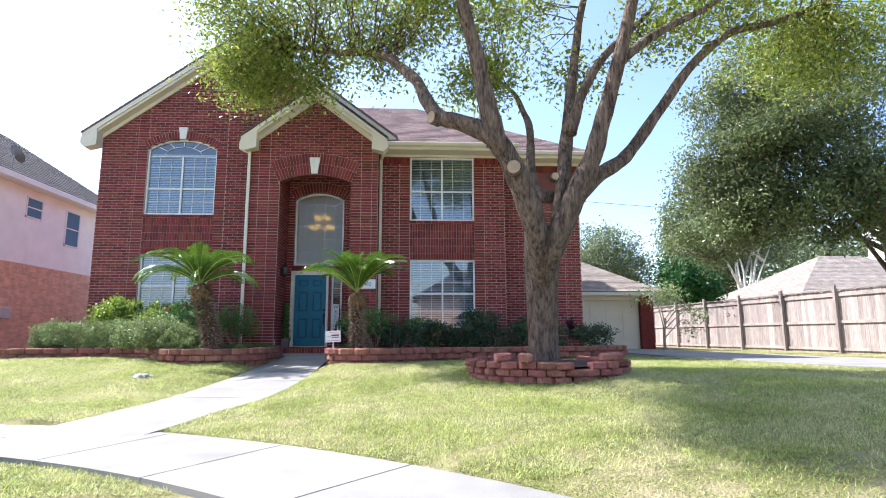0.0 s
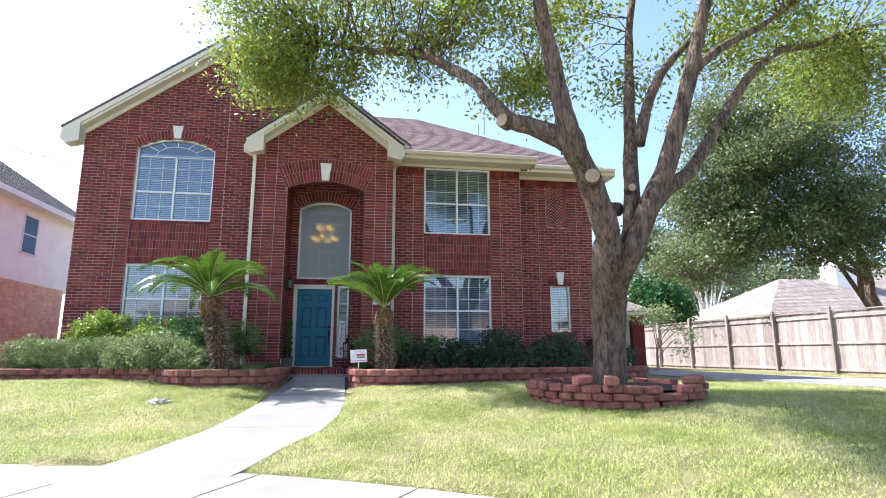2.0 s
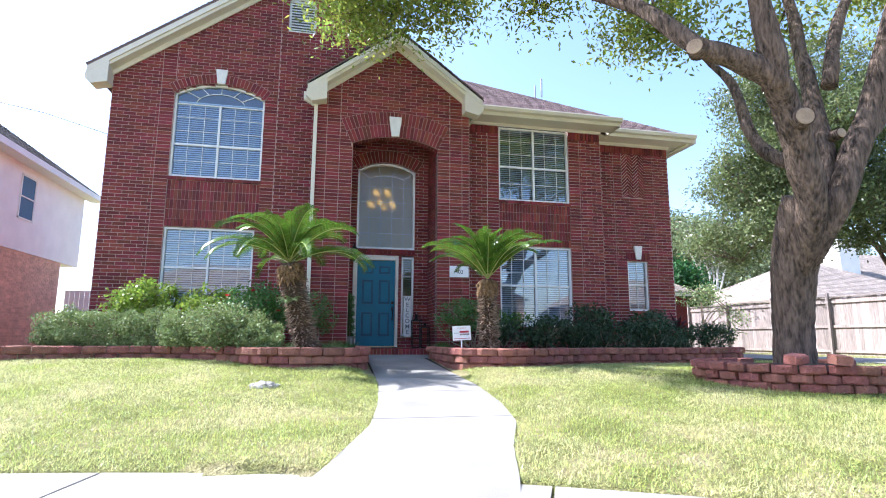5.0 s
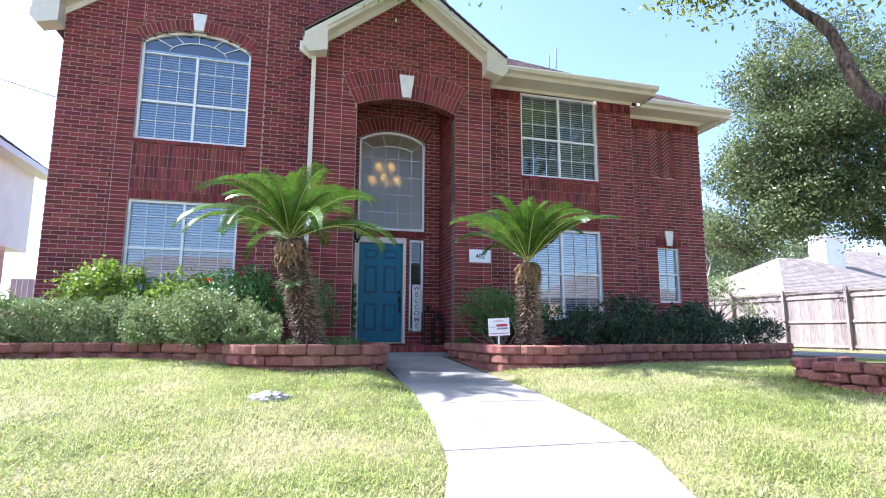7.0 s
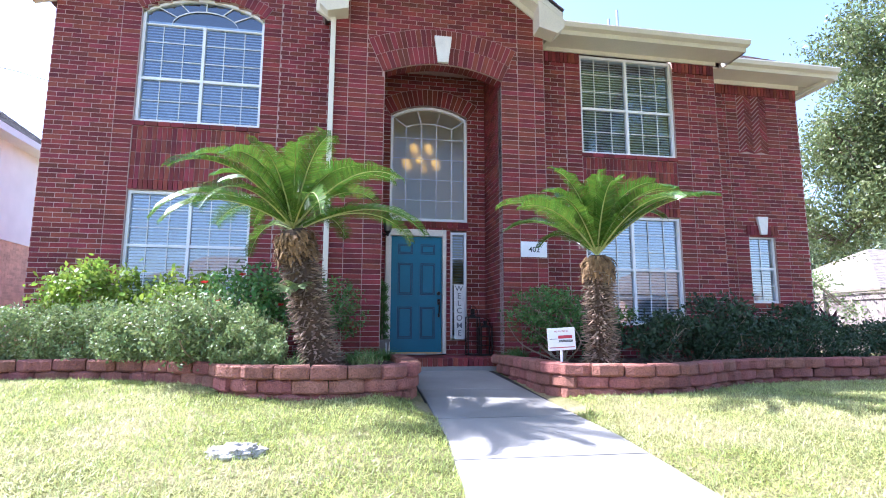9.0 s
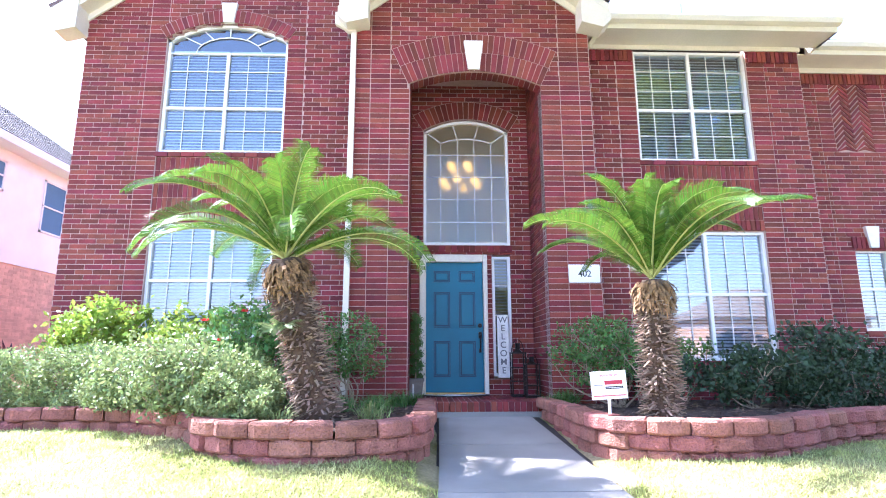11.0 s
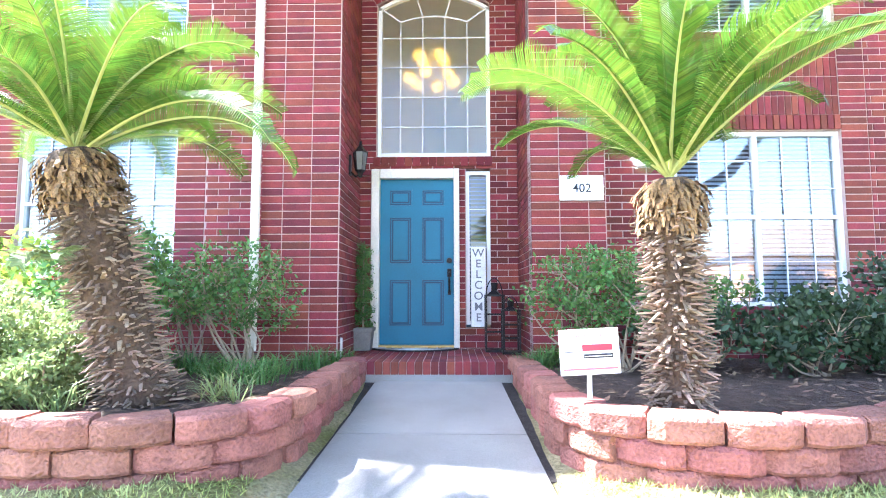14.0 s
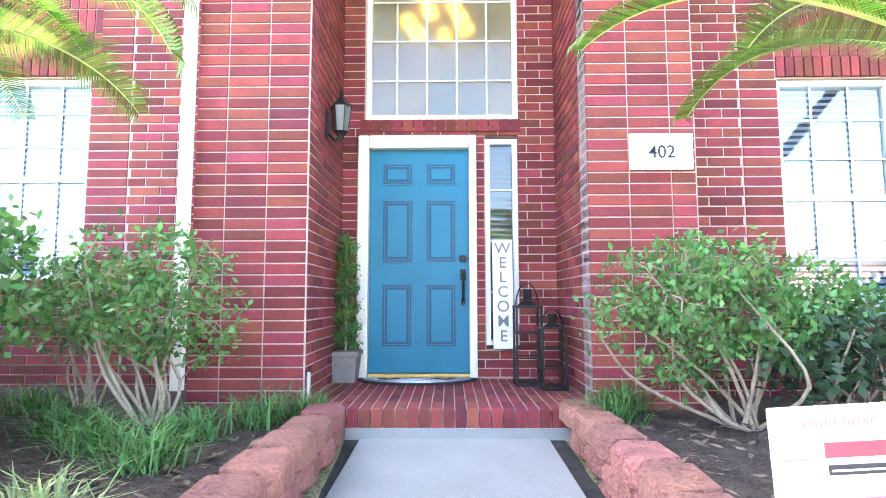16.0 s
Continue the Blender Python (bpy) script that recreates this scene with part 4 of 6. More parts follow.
for a, b in px:
    for c, d in pz:
        # darker blue round each panel: shade of the grooves put into the colour
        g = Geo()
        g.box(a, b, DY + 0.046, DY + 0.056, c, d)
        part("panel_moulding", g, GROOVE_SHADE, leaf)
        for w0, w1, yy in ((0.0, 0.010, 0.042), (0.024, 0.031, 0.042)):
            g = Geo()
            g.box(a + w0, a + w1, DY + yy, DY + 0.05, c + w0, d - w0)
            g.box(b - w1, b - w0, DY + yy, DY + 0.05, c + w0, d - w0)
            g.box(a + w1, b - w1, DY + yy, DY + 0.05, c + w0, c + w1)
            g.box(a + w1, b - w1, DY + yy, DY + 0.05, d - w1, d - w0)
            part("panel_bead", g, BLUE, leaf)
        g = Geo()
        g.box(a + 0.048, b - 0.048, DY + 0.04, DY + 0.05, c + 0.048, d - 0.048)
        bevel(part("panel", g, BLUE, leaf), 0.006)
g = Geo()
g.tube([(-2.555, DY + 0.055, 1.70), (-2.555, DY + 0.02, 1.70)], [0.036, 0.03], 12)
part("deadbolt", g, IRON, leaf, "dark bronze deadbolt")
g = Geo()
g.box(-2.58, -2.53, DY + 0.03, DY + 0.056, 1.50, 1.60)
g.tube([(-2.555, DY + 0.045, 1.56), (-2.555, DY - 0.015, 1.54), (-2.555, DY - 0.03, 1.45), (-2.555, DY - 0.015, 1.36), (-2.555, DY + 0.045, 1.32)], [0.012, 0.012, 0.015, 0.012, 0.016], 8)
g.box(-2.572, -2.538, DY + 0.03, DY + 0.056, 1.28, 1.34)
bevel(part("handle", g, IRON, leaf, "dark bronze handle set"), 0.004)

# ---- entry things ----
plaque = thing("house_number_plaque", "white rectangular plaque with black number 402 on brick", "plaque")
g = Geo()
g.box(-1.435, -1.0, PY - 0.022, PY - 0.002, 2.215, 2.468)
bevel(part("plate", g, SIGNWHITE, plaque), 0.004)
text("digits", "402", 0.125, pose(-1.215, PY - 0.024, 2.335, 90), INK, plaque, label="black serif-like numerals")

board = thing("welcome_sign", "tall whitewashed wooden sign with grey letters beside door", "sign")
g = Geo()
g.prism([(-2.295, DY - 0.07, 0.90), (-2.115, DY - 0.07, 0.90), (-2.115, DY - 0.01, 1.86), (-2.295, DY - 0.01, 1.86)], (0, -0.02, 0), (0, 0, 0))
bevel(part("plank", g, BOARD, board), 0.004)
for i, ch in enumerate("WELCOME"):
    z = 1.78 - 0.129 * i
    text("letter", ch, 0.138, pose(-2.205, DY - 0.012 - 0.0625 * (1.86 - z) - 0.021, z, 86.4), GREYINK, board)

mat_ob = thing("doormat", "black half-round rubber mat with scroll relief", "doormat")
g = Geo()
pts = [(-2.96 + 0.52 * math.cos(a), 16.22 - 0.33 * math.sin(a), 0.643) for a in [math.pi * k / 20 for k in range(21)]]
g.prism(pts, (0, 0, 0), (0, 0, 0.014))
part("base", g, RUBBER, mat_ob)
g = Geo()
for r in (0.28, 0.22, 0.16, 0.09):
    p = [(-2.96 + 0.5 / 0.3 * r * math.cos(a), 16.21 - r * math.sin(a), 0.66) for a in [math.pi * k / 16 for k in range(17)]]
    g.tube(p, [0.006] * 17, 5)
for k in range(7):
    a = math.pi * (k + 0.5) / 7
    c = (-2.96 + 0.4 * math.cos(a), 16.21 - 0.24 * math.sin(a))
    g.tube([(c[0] + 0.05 * math.cos(t), c[1] + 0.04 * math.sin(t), 0.66) for t in [0.6 * i for i in range(11)]], [0.005] * 11, 5)
part("scroll_relief", g, METAL, mat_ob)


def lantern(x, y, w, h):
    t = thing("floor_lantern", "dark metal candle lantern with ring handle on porch", "lantern", "porch lanterns")
    z = 0.64
    hw = w / 2
    g = Geo()
    g.box(x - hw, x + hw, y - hw, y + hw, z, z + 0.03)
    bevel(part("base", g, IRON, t), 0.004)
    for sx in (-1, 1):
        for sy in (-1, 1):
            g = Geo()
            g.box(x + sx * hw * 0.9 - 0.009, x + sx * hw * 0.9 + 0.009, y + sy * hw * 0.9 - 0.009, y + sy * hw * 0.9 + 0.009, z + 0.03, z + h * 0.72)
            part("post", g, IRON, t)
    for k in (0.25, 0.48):
        g = Geo()
        for s in (-1, 1):
            g.box(x - hw, x + hw, y + s * hw * 0.9 - 0.005, y + s * hw * 0.9 + 0.005, z + h * k, z + h * k + 0.012)
            g.box(x + s * hw * 0.9 - 0.005, x + s * hw * 0.9 + 0.005, y - hw, y + hw, z + h * k, z + h * k + 0.012)
        part("cross_bar", g, IRON, t)
    g = Geo()
    g.box(x - hw, x + hw, y - hw, y + hw, z + h * 0.72, z + h * 0.745)
    g.tube([(x, y, z + h * 0.745), (x, y, z + h * 0.80)], [hw * 0.9, hw * 0.28], 4)
    g.tube([(x, y, z + h * 0.80), (x, y, z + h * 0.9)], [0.035, 0.04], 8)
    part("roof", g, IRON, t)
    g = Geo()
    g.tube([(x + 0.85 * hw * math.cos(a), y, z + h * 0.72 + h * 0.24 * math.sin(a)) for a in [math.pi * k / 12 for k in range(13)]], [0.006] * 13, 5)
    part("handle", g, IRON, t)


lantern(-2.04, 15.95, 0.22, 0.86)
lantern(-1.88, 15.72, 0.20, 0.64)

lamp = thing("wall_lantern", "weathered metal carriage lantern on brick wall", "wall lamp")
lx, ly, lz = -3.53, 15.62, 2.62
g = Geo()
g.box(-3.65, -3.63, ly - 0.04, ly + 0.04, lz - 0.02, lz + 0.2)
g.tube([(-3.64, ly, lz + 0.02), (-3.58, ly, lz - 0.04), (lx, ly, lz - 0.01)], [0.012, 0.012, 0.012], 6)
part("bracket", g, IRON, lamp)
g = Geo()
g.tube([(lx, ly, lz - 0.05), (lx, ly, lz), (lx, ly, lz + 0.03)], [0.015, 0.03, 0.06], 6)
g.tube([(lx, ly, lz + 0.23), (lx, ly, lz + 0.27), (lx, ly, lz + 0.31), (lx, ly, lz + 0.36)], [0.09, 0.05, 0.02, 0.012], 6)
for k in range(6):
    a = 1.0472 * k
    g.tube([(lx + 0.055 * math.cos(a), ly + 0.055 * math.sin(a), lz + 0.03), (lx + 0.08 * math.cos(a), ly + 0.08 * math.sin(a), lz + 0.23)], [0.005, 0.005], 4)
part("cage", g, IRON, lamp)
g = Geo()
g.tube([(lx, ly, lz + 0.032), (lx, ly, lz + 0.228)], [0.05, 0.075], 6)
part("glass", g, LAMPGLASS, lamp)

chand = thing("chandelier", "lit brass chandelier with warm bulbs in the foyer", "chandelier")
cxx, cyy, czz = -2.80, 17.2, 4.2
g = Geo()
g.tube([(cxx, cyy, 5.9), (cxx, cyy, czz - 0.1)], [0.012, 0.02], 6)
for k in range(6):
    a = 1.0472 * k + 0.3
    g.tube([(cxx, cyy, czz - 0.1), (cxx + 0.18 * math.cos(a), cyy + 0.18 * math.sin(a), czz - 0.16), (cxx + 0.32 * math.cos(a), cyy + 0.32 * math.sin(a), czz)], [0.012] * 3, 5)
for k in range(4):
    a = 1.5708 * k + 0.6
    g.tube([(cxx, cyy, czz + 0.2), (cxx + 0.1 * math.cos(a), cyy + 0.1 * math.sin(a), czz + 0.16), (cxx + 0.2 * math.cos(a), cyy + 0.2 * math.sin(a), czz + 0.3)], [0.012] * 3, 5)
part("frame", g, BRASS, chand)
for n, r, up, turn in ((6, 0.32, 0.0, 0.3), (4, 0.2, 0.3, 0.6)):
    for k in range(n):
        a = 6.28318 * k / n + turn
        g = Geo()
        g.tube([(cxx + r * math.cos(a), cyy + r * math.sin(a), czz + up + z) for z in (0, 0.04, 0.09, 0.13)], [0.035, 0.075, 0.07, 0.02], 10)
        part("bulb", g, BULB, chand)

# ---- plants ----
rng = np.random.default_rng(7)


def rot_basis(d):
    """Unit vectors across the directions d."""
    r = rng.normal(size=d.shape)
    u = np.cross(d, r)
    u /= np.linalg.norm(u, axis=1, keepdims=True) + 1e-9
    return u, np.cross(d, u)


def leaf_quads(c, size, aspect=0.45, up=0.0):
    """Pointed leaves at the places c: corner array for quads."""
    n = len(c)
    d = rng.normal(size=(n, 3))
    d[:, 2] += up
    d /= np.linalg.norm(d, axis=1, keepdims=True) + 1e-9
    u, w = rot_basis(d)
    s = (size * rng.uniform(0.6, 1.3, size=n))[:, None]
    return np.stack([c, c + d * s * 0.5 + u * s * aspect * 0.5, c + d * s, c + d * s * 0.5 - u * s * aspect * 0.5], axis=1)


def clumps(center, radii, count, spread):
    """Clump centres inside a lumpy ellipsoid."""
    out = []
    center, radii = np.array(center), np.array(radii)
    while len(out) < count:
        p = rng.uniform(-1, 1, 3)
        r = np.linalg.norm(p)
        lim = 0.78 + 0.35 * noise.noise(tuple(p / (r + 1e-6) * 2.1 + center * 0.37))
        if r < lim and r > 0.25 * rng.random():
            out.append(center + p * radii)
    return np.array(out)


def foliage(masses, per, leaf, spread, up=0.0, aspect=0.45):
    """masses: (centre, radii, clump count). Returns the clump centres and the leaf corners."""
    cs = np.concatenate([clumps(c, r, n, spread) for c, r, n in masses])
    pts = np.repeat(cs, per, axis=0)
    off = rng.normal(size=pts.shape) * spread * np.array([1, 1, 0.7])
    return cs, leaf_quads(pts + off, leaf, aspect, up)


def smooth_path(pts, k=4):
    pts = [Vector(p) for p in pts]
    out = []
    for i in range(len(pts) - 1):
        p0, p1, p2, p3 = pts[max(i - 1, 0)], pts[i], pts[i + 1], pts[min(i + 2, len(pts) - 1)]
        for j in range(k):
            t = j / k
            out.append(0.5 * ((2 * p1) + (p2 - p0) * t + (2 * p0 - 5 * p1 + 4 * p2 - p3) * t * t + (3 * p1 - p0 - 3 * p2 + p3) * t ** 3))
    out.append(pts[-1])
    return out


def limb(g, pts, r0, r1, sides=10, rough=0.05, grow=1.0):
    p = smooth_path(pts)
    n = len(p)
    rad = [(r0 + (r1 - r0) * i / (n - 1)) * (1 + rough * math.sin(i * 1.7 + r0 * 90)) * min(1.0, grow + (1 - grow) * i / 7) for i in range(n)]
    p = [q + Vector((noise.noise(q * 1.3), noise.noise(q * 1.3 + Vector((9, 0, 0))), 0)) * r0 * 0.25 for q in p]
    g.tube(p, rad, sides if r0 < 0.12 else 26, ridge=0.0 if r0 < 0.12 else 0.09)
    return p


def twigs(g, sources, targets, r=0.02, every=1):
    src = np.array([tuple(p) for p in sources])
    for t in targets[::every]:
        d = np.linalg.norm(src - t, axis=1)
        s = Vector(src[int(np.argmin(d))])
        e = Vector(t)
        if (e - s).length > 2.6:
            continue
        m = s.lerp(e, 0.5) + Vector(rng.normal(size=3)) * 0.12 * (e - s).length
        g.tube([s, m, e], [r * 1.2, r * 0.8, r * 0.3], 4, cap=False)


# the oak in the front lawn
oak = thing("oak_tree", "mature live oak with pruned limbs in a block ring", "tree")
g = Geo()
base = [(2.27, 9.76, 0.30), (2.26, 9.75, 0.55), (2.25, 9.70, 1.2), (2.22, 9.55, 1.95), (2.18, 9.22, 2.75)]
p = smooth_path(base, 6)
rad = [0.77 * q for q in [0.52, 0.46, 0.42, 0.385, 0.365, 0.35, 0.345, 0.34, 0.335, 0.33, 0.33, 0.33, 0.335, 0.34, 0.345, 0.35, 0.36, 0.37, 0.375, 0.38, 0.385, 0.39, 0.39, 0.385, 0.37]]
g.tube(smooth_path(p, 3), [float(v) for v in np.interp(np.linspace(0, 1, 3 * (len(p) - 1) + 1), np.linspace(0, 1, len(p)), rad[:len(p)])], 44, ridge=0.085)
src = []
OAK_BOUGHS = [
    ([(2.05, 9.05, 2.5), (1.86, 8.92, 3.2), (1.62, 8.82, 3.75), (1.26, 8.7, 4.12), (0.78, 8.78, 4.40), (0.4, 8.9, 4.60), (0.04, 9.6, 5.5), (-0.6, 10.9, 6.66), (-1.63, 11.6, 7.1), (-2.77, 12.3, 7.6)], 0.235, 0.045),
    ([(1.35, 8.72, 4.0), (1.2, 8.62, 4.5), (1.12, 8.6, 4.99), (0.95, 8.5, 5.72), (0.75, 8.3, 6.4), (0.5, 8.2, 7.6)], 0.17, 0.08),
    ([(2.35, 9.1, 2.6), (2.58, 9.25, 3.5), (2.72, 9.5, 4.4), (2.85, 9.7, 5.1), (3.07, 10.0, 6.04), (3.35, 10.4, 7.23), (3.78, 10.8, 8.8)], 0.155, 0.06),
    ([(2.35, 9.3, 3.3), (2.23, 9.7, 3.46), (2.24, 10.1, 3.93), (2.3, 10.5, 4.93), (2.24, 10.9, 5.56), (2.13, 11.3, 6.12), (1.87, 11.8, 6.64)], 0.12, 0.025),
    ([(2.38, 9.0, 2.5), (2.72, 8.95, 3.35), (3.05, 8.85, 4.1), (3.2, 8.8, 4.6), (3.44, 8.7, 5.5), (3.69, 8.6, 6.4), (3.95, 8.5, 7.6)], 0.205, 0.08),
    ([(2.72, 9.2, 4.4), (2.95, 9.25, 5.1), (3.36, 9.4, 5.85), (3.99, 9.6, 6.53), (4.55, 9.8, 7.13)], 0.11, 0.04),
    ([(2.45, 9.1, 2.5), (2.75, 9.15, 3.2), (3.12, 9.2, 3.62), (3.6, 9.35, 3.95), (3.9, 9.45, 4.25), (4.55, 9.6, 5.1), (5.37, 9.8, 6.11), (6.21, 10.0, 6.83), (7.37, 10.3, 7.28), (8.63, 10.6, 7.9)], 0.165, 0.05),
    ([(3.42, 8.7, 5.45), (4.2, 8.9, 6.13), (5.21, 9.2, 6.78), (6.3, 9.6, 7.6)], 0.09, 0.035),
]
for pts, r0, r1 in OAK_BOUGHS:
    low = pts[0][2] < 2.7
    src += limb(g, ([(2.2, 9.5, 1.75)] if low else []) + pts, r0, r1, 12, grow=0.6 if low else 1.0)[5:]
trunk = part("trunk", g, BARK, oak, smooth=True)
for at, toward, r in (((1.60, 8.56, 3.60), (1.45, 8.1, 3.6), 0.11), ((0.30, 8.80, 4.50), (-0.1, 8.5, 4.5), 0.10), ((2.30, 8.72, 3.50), (2.25, 8.3, 3.5), 0.06), ((-0.60, 10.75, 6.62), (-0.75, 10.3, 6.55), 0.05)):
    d = (Vector(toward) - Vector(at)).normalized()
    g = Geo()
    g.tube([Vector(at) - d * 0.16, Vector(at)], [r * 1.25, r * 1.12], 14)
    part("branch_collar", g, BARK, oak, smooth=True)
    g = Geo()
    g.tube([Vector(at) - d * 0.01, Vector(at) + d * 0.012], [r, r * 0.96], 14)
    part("cut_face", g, CUTWOOD, oak, "pale sawn pruning cut")
g = Geo()
for k in range(12):
    a = 0.5236 * k
    g.tube([(1.98 + 0.06 * math.cos(a), 8.97, 2.66 + 0.1 * math.sin(a)), (1.98 + 0.06 * math.cos(a + 0.52), 8.97, 2.66 + 0.1 * math.sin(a + 0.52))], [0.035, 0.035], 6)
part("knot", g, BARK, oak, smooth=True)
MASSES = [((-3.6, 12.5, 7.55), (1.35, 1.2, 1.25), 60), ((-3.5, 12.2, 6.75), (1.15, 0.9, 0.75), 36), ((-2.2, 12.3, 7.0), (0.8, 0.9, 0.9), 22), ((-4.1, 12.4, 8.7), (1.2, 1.3, 1.0), 36), ((-2.0, 12.0, 8.2), (1.5, 1.3, 1.2), 46),
          ((-0.5, 11.4, 7.7), (1.4, 1.2, 0.9), 40), ((-0.9, 11.5, 6.75), (0.7, 0.7, 0.4), 11), ((0.8, 10.8, 7.9), (1.3, 1.2, 0.9), 34), ((2.3, 11.0, 7.6), (1.0, 1.0, 0.8), 22),
          ((1.5, 10.9, 6.1), (0.6, 0.6, 0.5), 8), ((1.75, 11.75, 6.75), (0.7, 0.6, 0.5), 16), ((1.1, 11.5, 6.35), (0.6, 0.5, 0.4), 9), ((3.3, 10.5, 6.2), (0.6, 0.6, 0.6), 8), ((4.7, 10.0, 6.7), (0.8, 0.8, 0.5), 14), ((6.0, 10.0, 7.5), (1.3, 1.2, 0.7), 34),
          ((8.2, 11.0, 7.3), (1.6, 1.4, 1.3), 60), ((9.6, 11.0, 7.4), (1.5, 1.4, 1.6), 50), ((-0.3, 9.0, 8.2), (2.2, 2.0, 1.0), 50), ((2.7, 9.0, 9.2), (2.6, 2.2, 1.2), 60), ((5.7, 9.2, 8.8), (2.4, 2.2, 1.2), 60),
          # the last four masses are unseen, added overhead to throw shade on the lawn
          ((8.6, 8.4, 8.3), (2.0, 2.0, 1.3), 50), ((11.0, 9.5, 6.6), (1.3, 1.5, 1.2), 36), ((1.0, 6.6, 8.6), (2.2, 1.6, 1.0), 40), ((4.8, 6.4, 8.6), (2.4, 1.6, 1.1), 46), ((-2.2, 8.6, 8.6), (1.6, 1.4, 0.8), 34), ((7.5, 6.0, 8.2), (1.8, 1.6, 1.0), 34), ((-3.2, 8.4, 9.0), (1.3, 1.4, 0.9), 90), ((-2.2, 7.6, 9.1), (1.6, 1.4, 0.9), 110), ((-2.6, 9.8, 9.1), (1.6, 1.2, 0.8), 90), ((-0.8, 8.6, 9.2), (1.8, 1.8, 0.9), 120)]
cs, q = foliage(MASSES, 105, 0.105, 0.33)
g = Geo()
twigs(g, src, cs, 0.014, 2)
tagged(part("twig", g, BARK, oak), kind="stuff")
tagged(part("crown", quads("crown", q, 4), OAKLEAF, oak, "small glossy oak leaves"), kind="stuff")


def wild_tree(name, label, at, height, masses, per, leaf, spread, leafm, barkm, r=0.3, forks=6, lean=(0, 0), seed=1):
    """A standing tree with forking limbs and clumped leaves."""
    t = thing(name, label, "tree")
    rr = random.Random(seed)
    g = Geo()
    top = Vector(at) + Vector((lean[0], lean[1], height * 0.42))
    s = limb(g, [Vector(at), Vector(at).lerp(top, 0.5) + Vector((rr.uniform(-.2, .2), rr.uniform(-.2, .2), 0)), top], r, r * 0.7, 10)[3:]
    cs, q = foliage(masses, per, leaf, spread)
    for i in range(forks):
        c = Vector(cs[rr.randrange(len(cs))])
        b = s[rr.randrange(len(s))]
        m = b.lerp(c, 0.5) + Vector((rr.uniform(-.5, .5), rr.uniform(-.5, .5), 0.5))
        s = s + limb(g, [b, m, c], r * 0.42, r * 0.08, 7)
    part("trunk", g, barkm, t, smooth=True)
    g = Geo()
    twigs(g, s, cs, r * 0.06, 2)
    tagged(part("twig", g, barkm, t), kind="stuff")
    tagged(part("crown", quads("crown", q, 4), leafm, t), kind="stuff")
    return t


wild_tree("shade_tree", "large leafy oak leaning over the fence", (22.5, 23.0, 0.3), 9,
          [((14.6, 22, 7.0), (4.2, 3, 2.6), 150), ((13.6, 22.5, 7.5), (2.8, 2.6, 2.2), 90), ((16.5, 22, 11.5), (5, 3.4, 3.0), 170), ((18.8, 20, 8.5), (3, 3, 3), 80), ((13.2, 24, 4.9), (2.2, 2, 1.2), 46), ((18.2, 19, 5.2), (1.8, 2, 1.2), 26), ((13.2, 22, 10.6), (1.8, 2, 1.6), 42), ((13.6, 20.8, 8.6), (2.2, 2, 2.2), 66), ((15, 20, 9.6), (2.6, 2, 2.4), 76), ((17, 19.4, 7.0), (2.2, 2, 1.8), 46), ((16.5, 20.5, 5.8), (3.5, 2.5, 1.7), 86), ((13.4, 21, 5.7), (2.5, 2, 1.4), 56)],
          130, 0.15, 0.32, SHADELEAF, BARK, 0.3, 24, (-1.4, 0.0), 3)
wild_tree("willow_tree", "grey-green feathery tree behind the garage", (12.8, 36, 0.3), 8, [((12.6, 36, 5.9), (3.0, 2.2, 3.0), 190), ((10.9, 35, 4.6), (1.3, 1.5, 2.0), 40), ((14.6, 36, 4.8), (1.4, 1.4, 2.2), 45)], 60, 0.2, 0.35, FARLEAF, PALEBARK, 0.2, 6, (0, 0), 5)
wild_tree("broadleaf_tree", "deep green broadleaf tree beside the garage", (16.5, 33, 0.3), 6, [((16.6, 33, 4.3), (2.0, 1.8, 1.8), 90), ((17.6, 33, 3.3), (1.2, 1.2, 1.0), 30)], 60, 0.26, 0.35, DEEPLEAF, BARK, 0.2, 5, (0, 0), 6)
wild_tree("crepe_myrtle", "pale multi-stemmed tree behind the neighbour roof", (24.5, 40, 0.3), 9, [((24, 40, 9.0), (3.6, 3, 1.8), 80), ((28.5, 44, 8.6), (3.6, 3, 2.6), 110)], 50, 0.28, 0.5, FARLEAF, PALEBARK, 0.28, 30, (0.4, 0), 8)
wild_tree("far_tree", "tall green tree line far behind the roofs", (38, 52, 0), 13, [((38, 52, 8.5), (6, 4, 4), 150), ((30, 54, 7), (5, 4, 4), 120), ((46, 50, 8.5), (5, 4, 5), 110)], 50, 0.42, 0.8, FARLEAF, BARK, 0.4, 6, (0, 0), 9)
wild_tree("far_tree", "tall green tree line far behind the roofs", (17, 58, 0), 12, [((18, 58, 6), (6, 4, 4.5), 130), ((9.5, 56, 5.5), (4, 4, 4), 90)], 50, 0.42, 0.8, FARLEAF, BARK, 0.4, 6, (0, 0), 10)
wild_tree("far_tree", "tall green tree behind the garage roof", (24, 46, 0), 14, [((24, 46, 9.5), (3.6, 3.0, 3.6), 120), ((22.6, 45, 5.5), (3.0, 2.6, 2.6), 70), ((26.4, 46, 6.0), (2.6, 2.4, 2.6), 50)], 60, 0.3, 0.5, SHADELEAF, BARK, 0.35, 8, (0, 0), 14)
wild_tree("sapling", "thin sparse sapling against the fence", (9.9, 21.8, 0.35), 3, [((9.7, 21.7, 2.5), (1.1, 0.7, 0.5), 26), ((10.9, 21.5, 1.5), (0.8, 0.5, 0.7), 12)], 36, 0.11, 0.2, HEDGELEAF, STEM, 0.06, 9, (0.1, 0), 11)


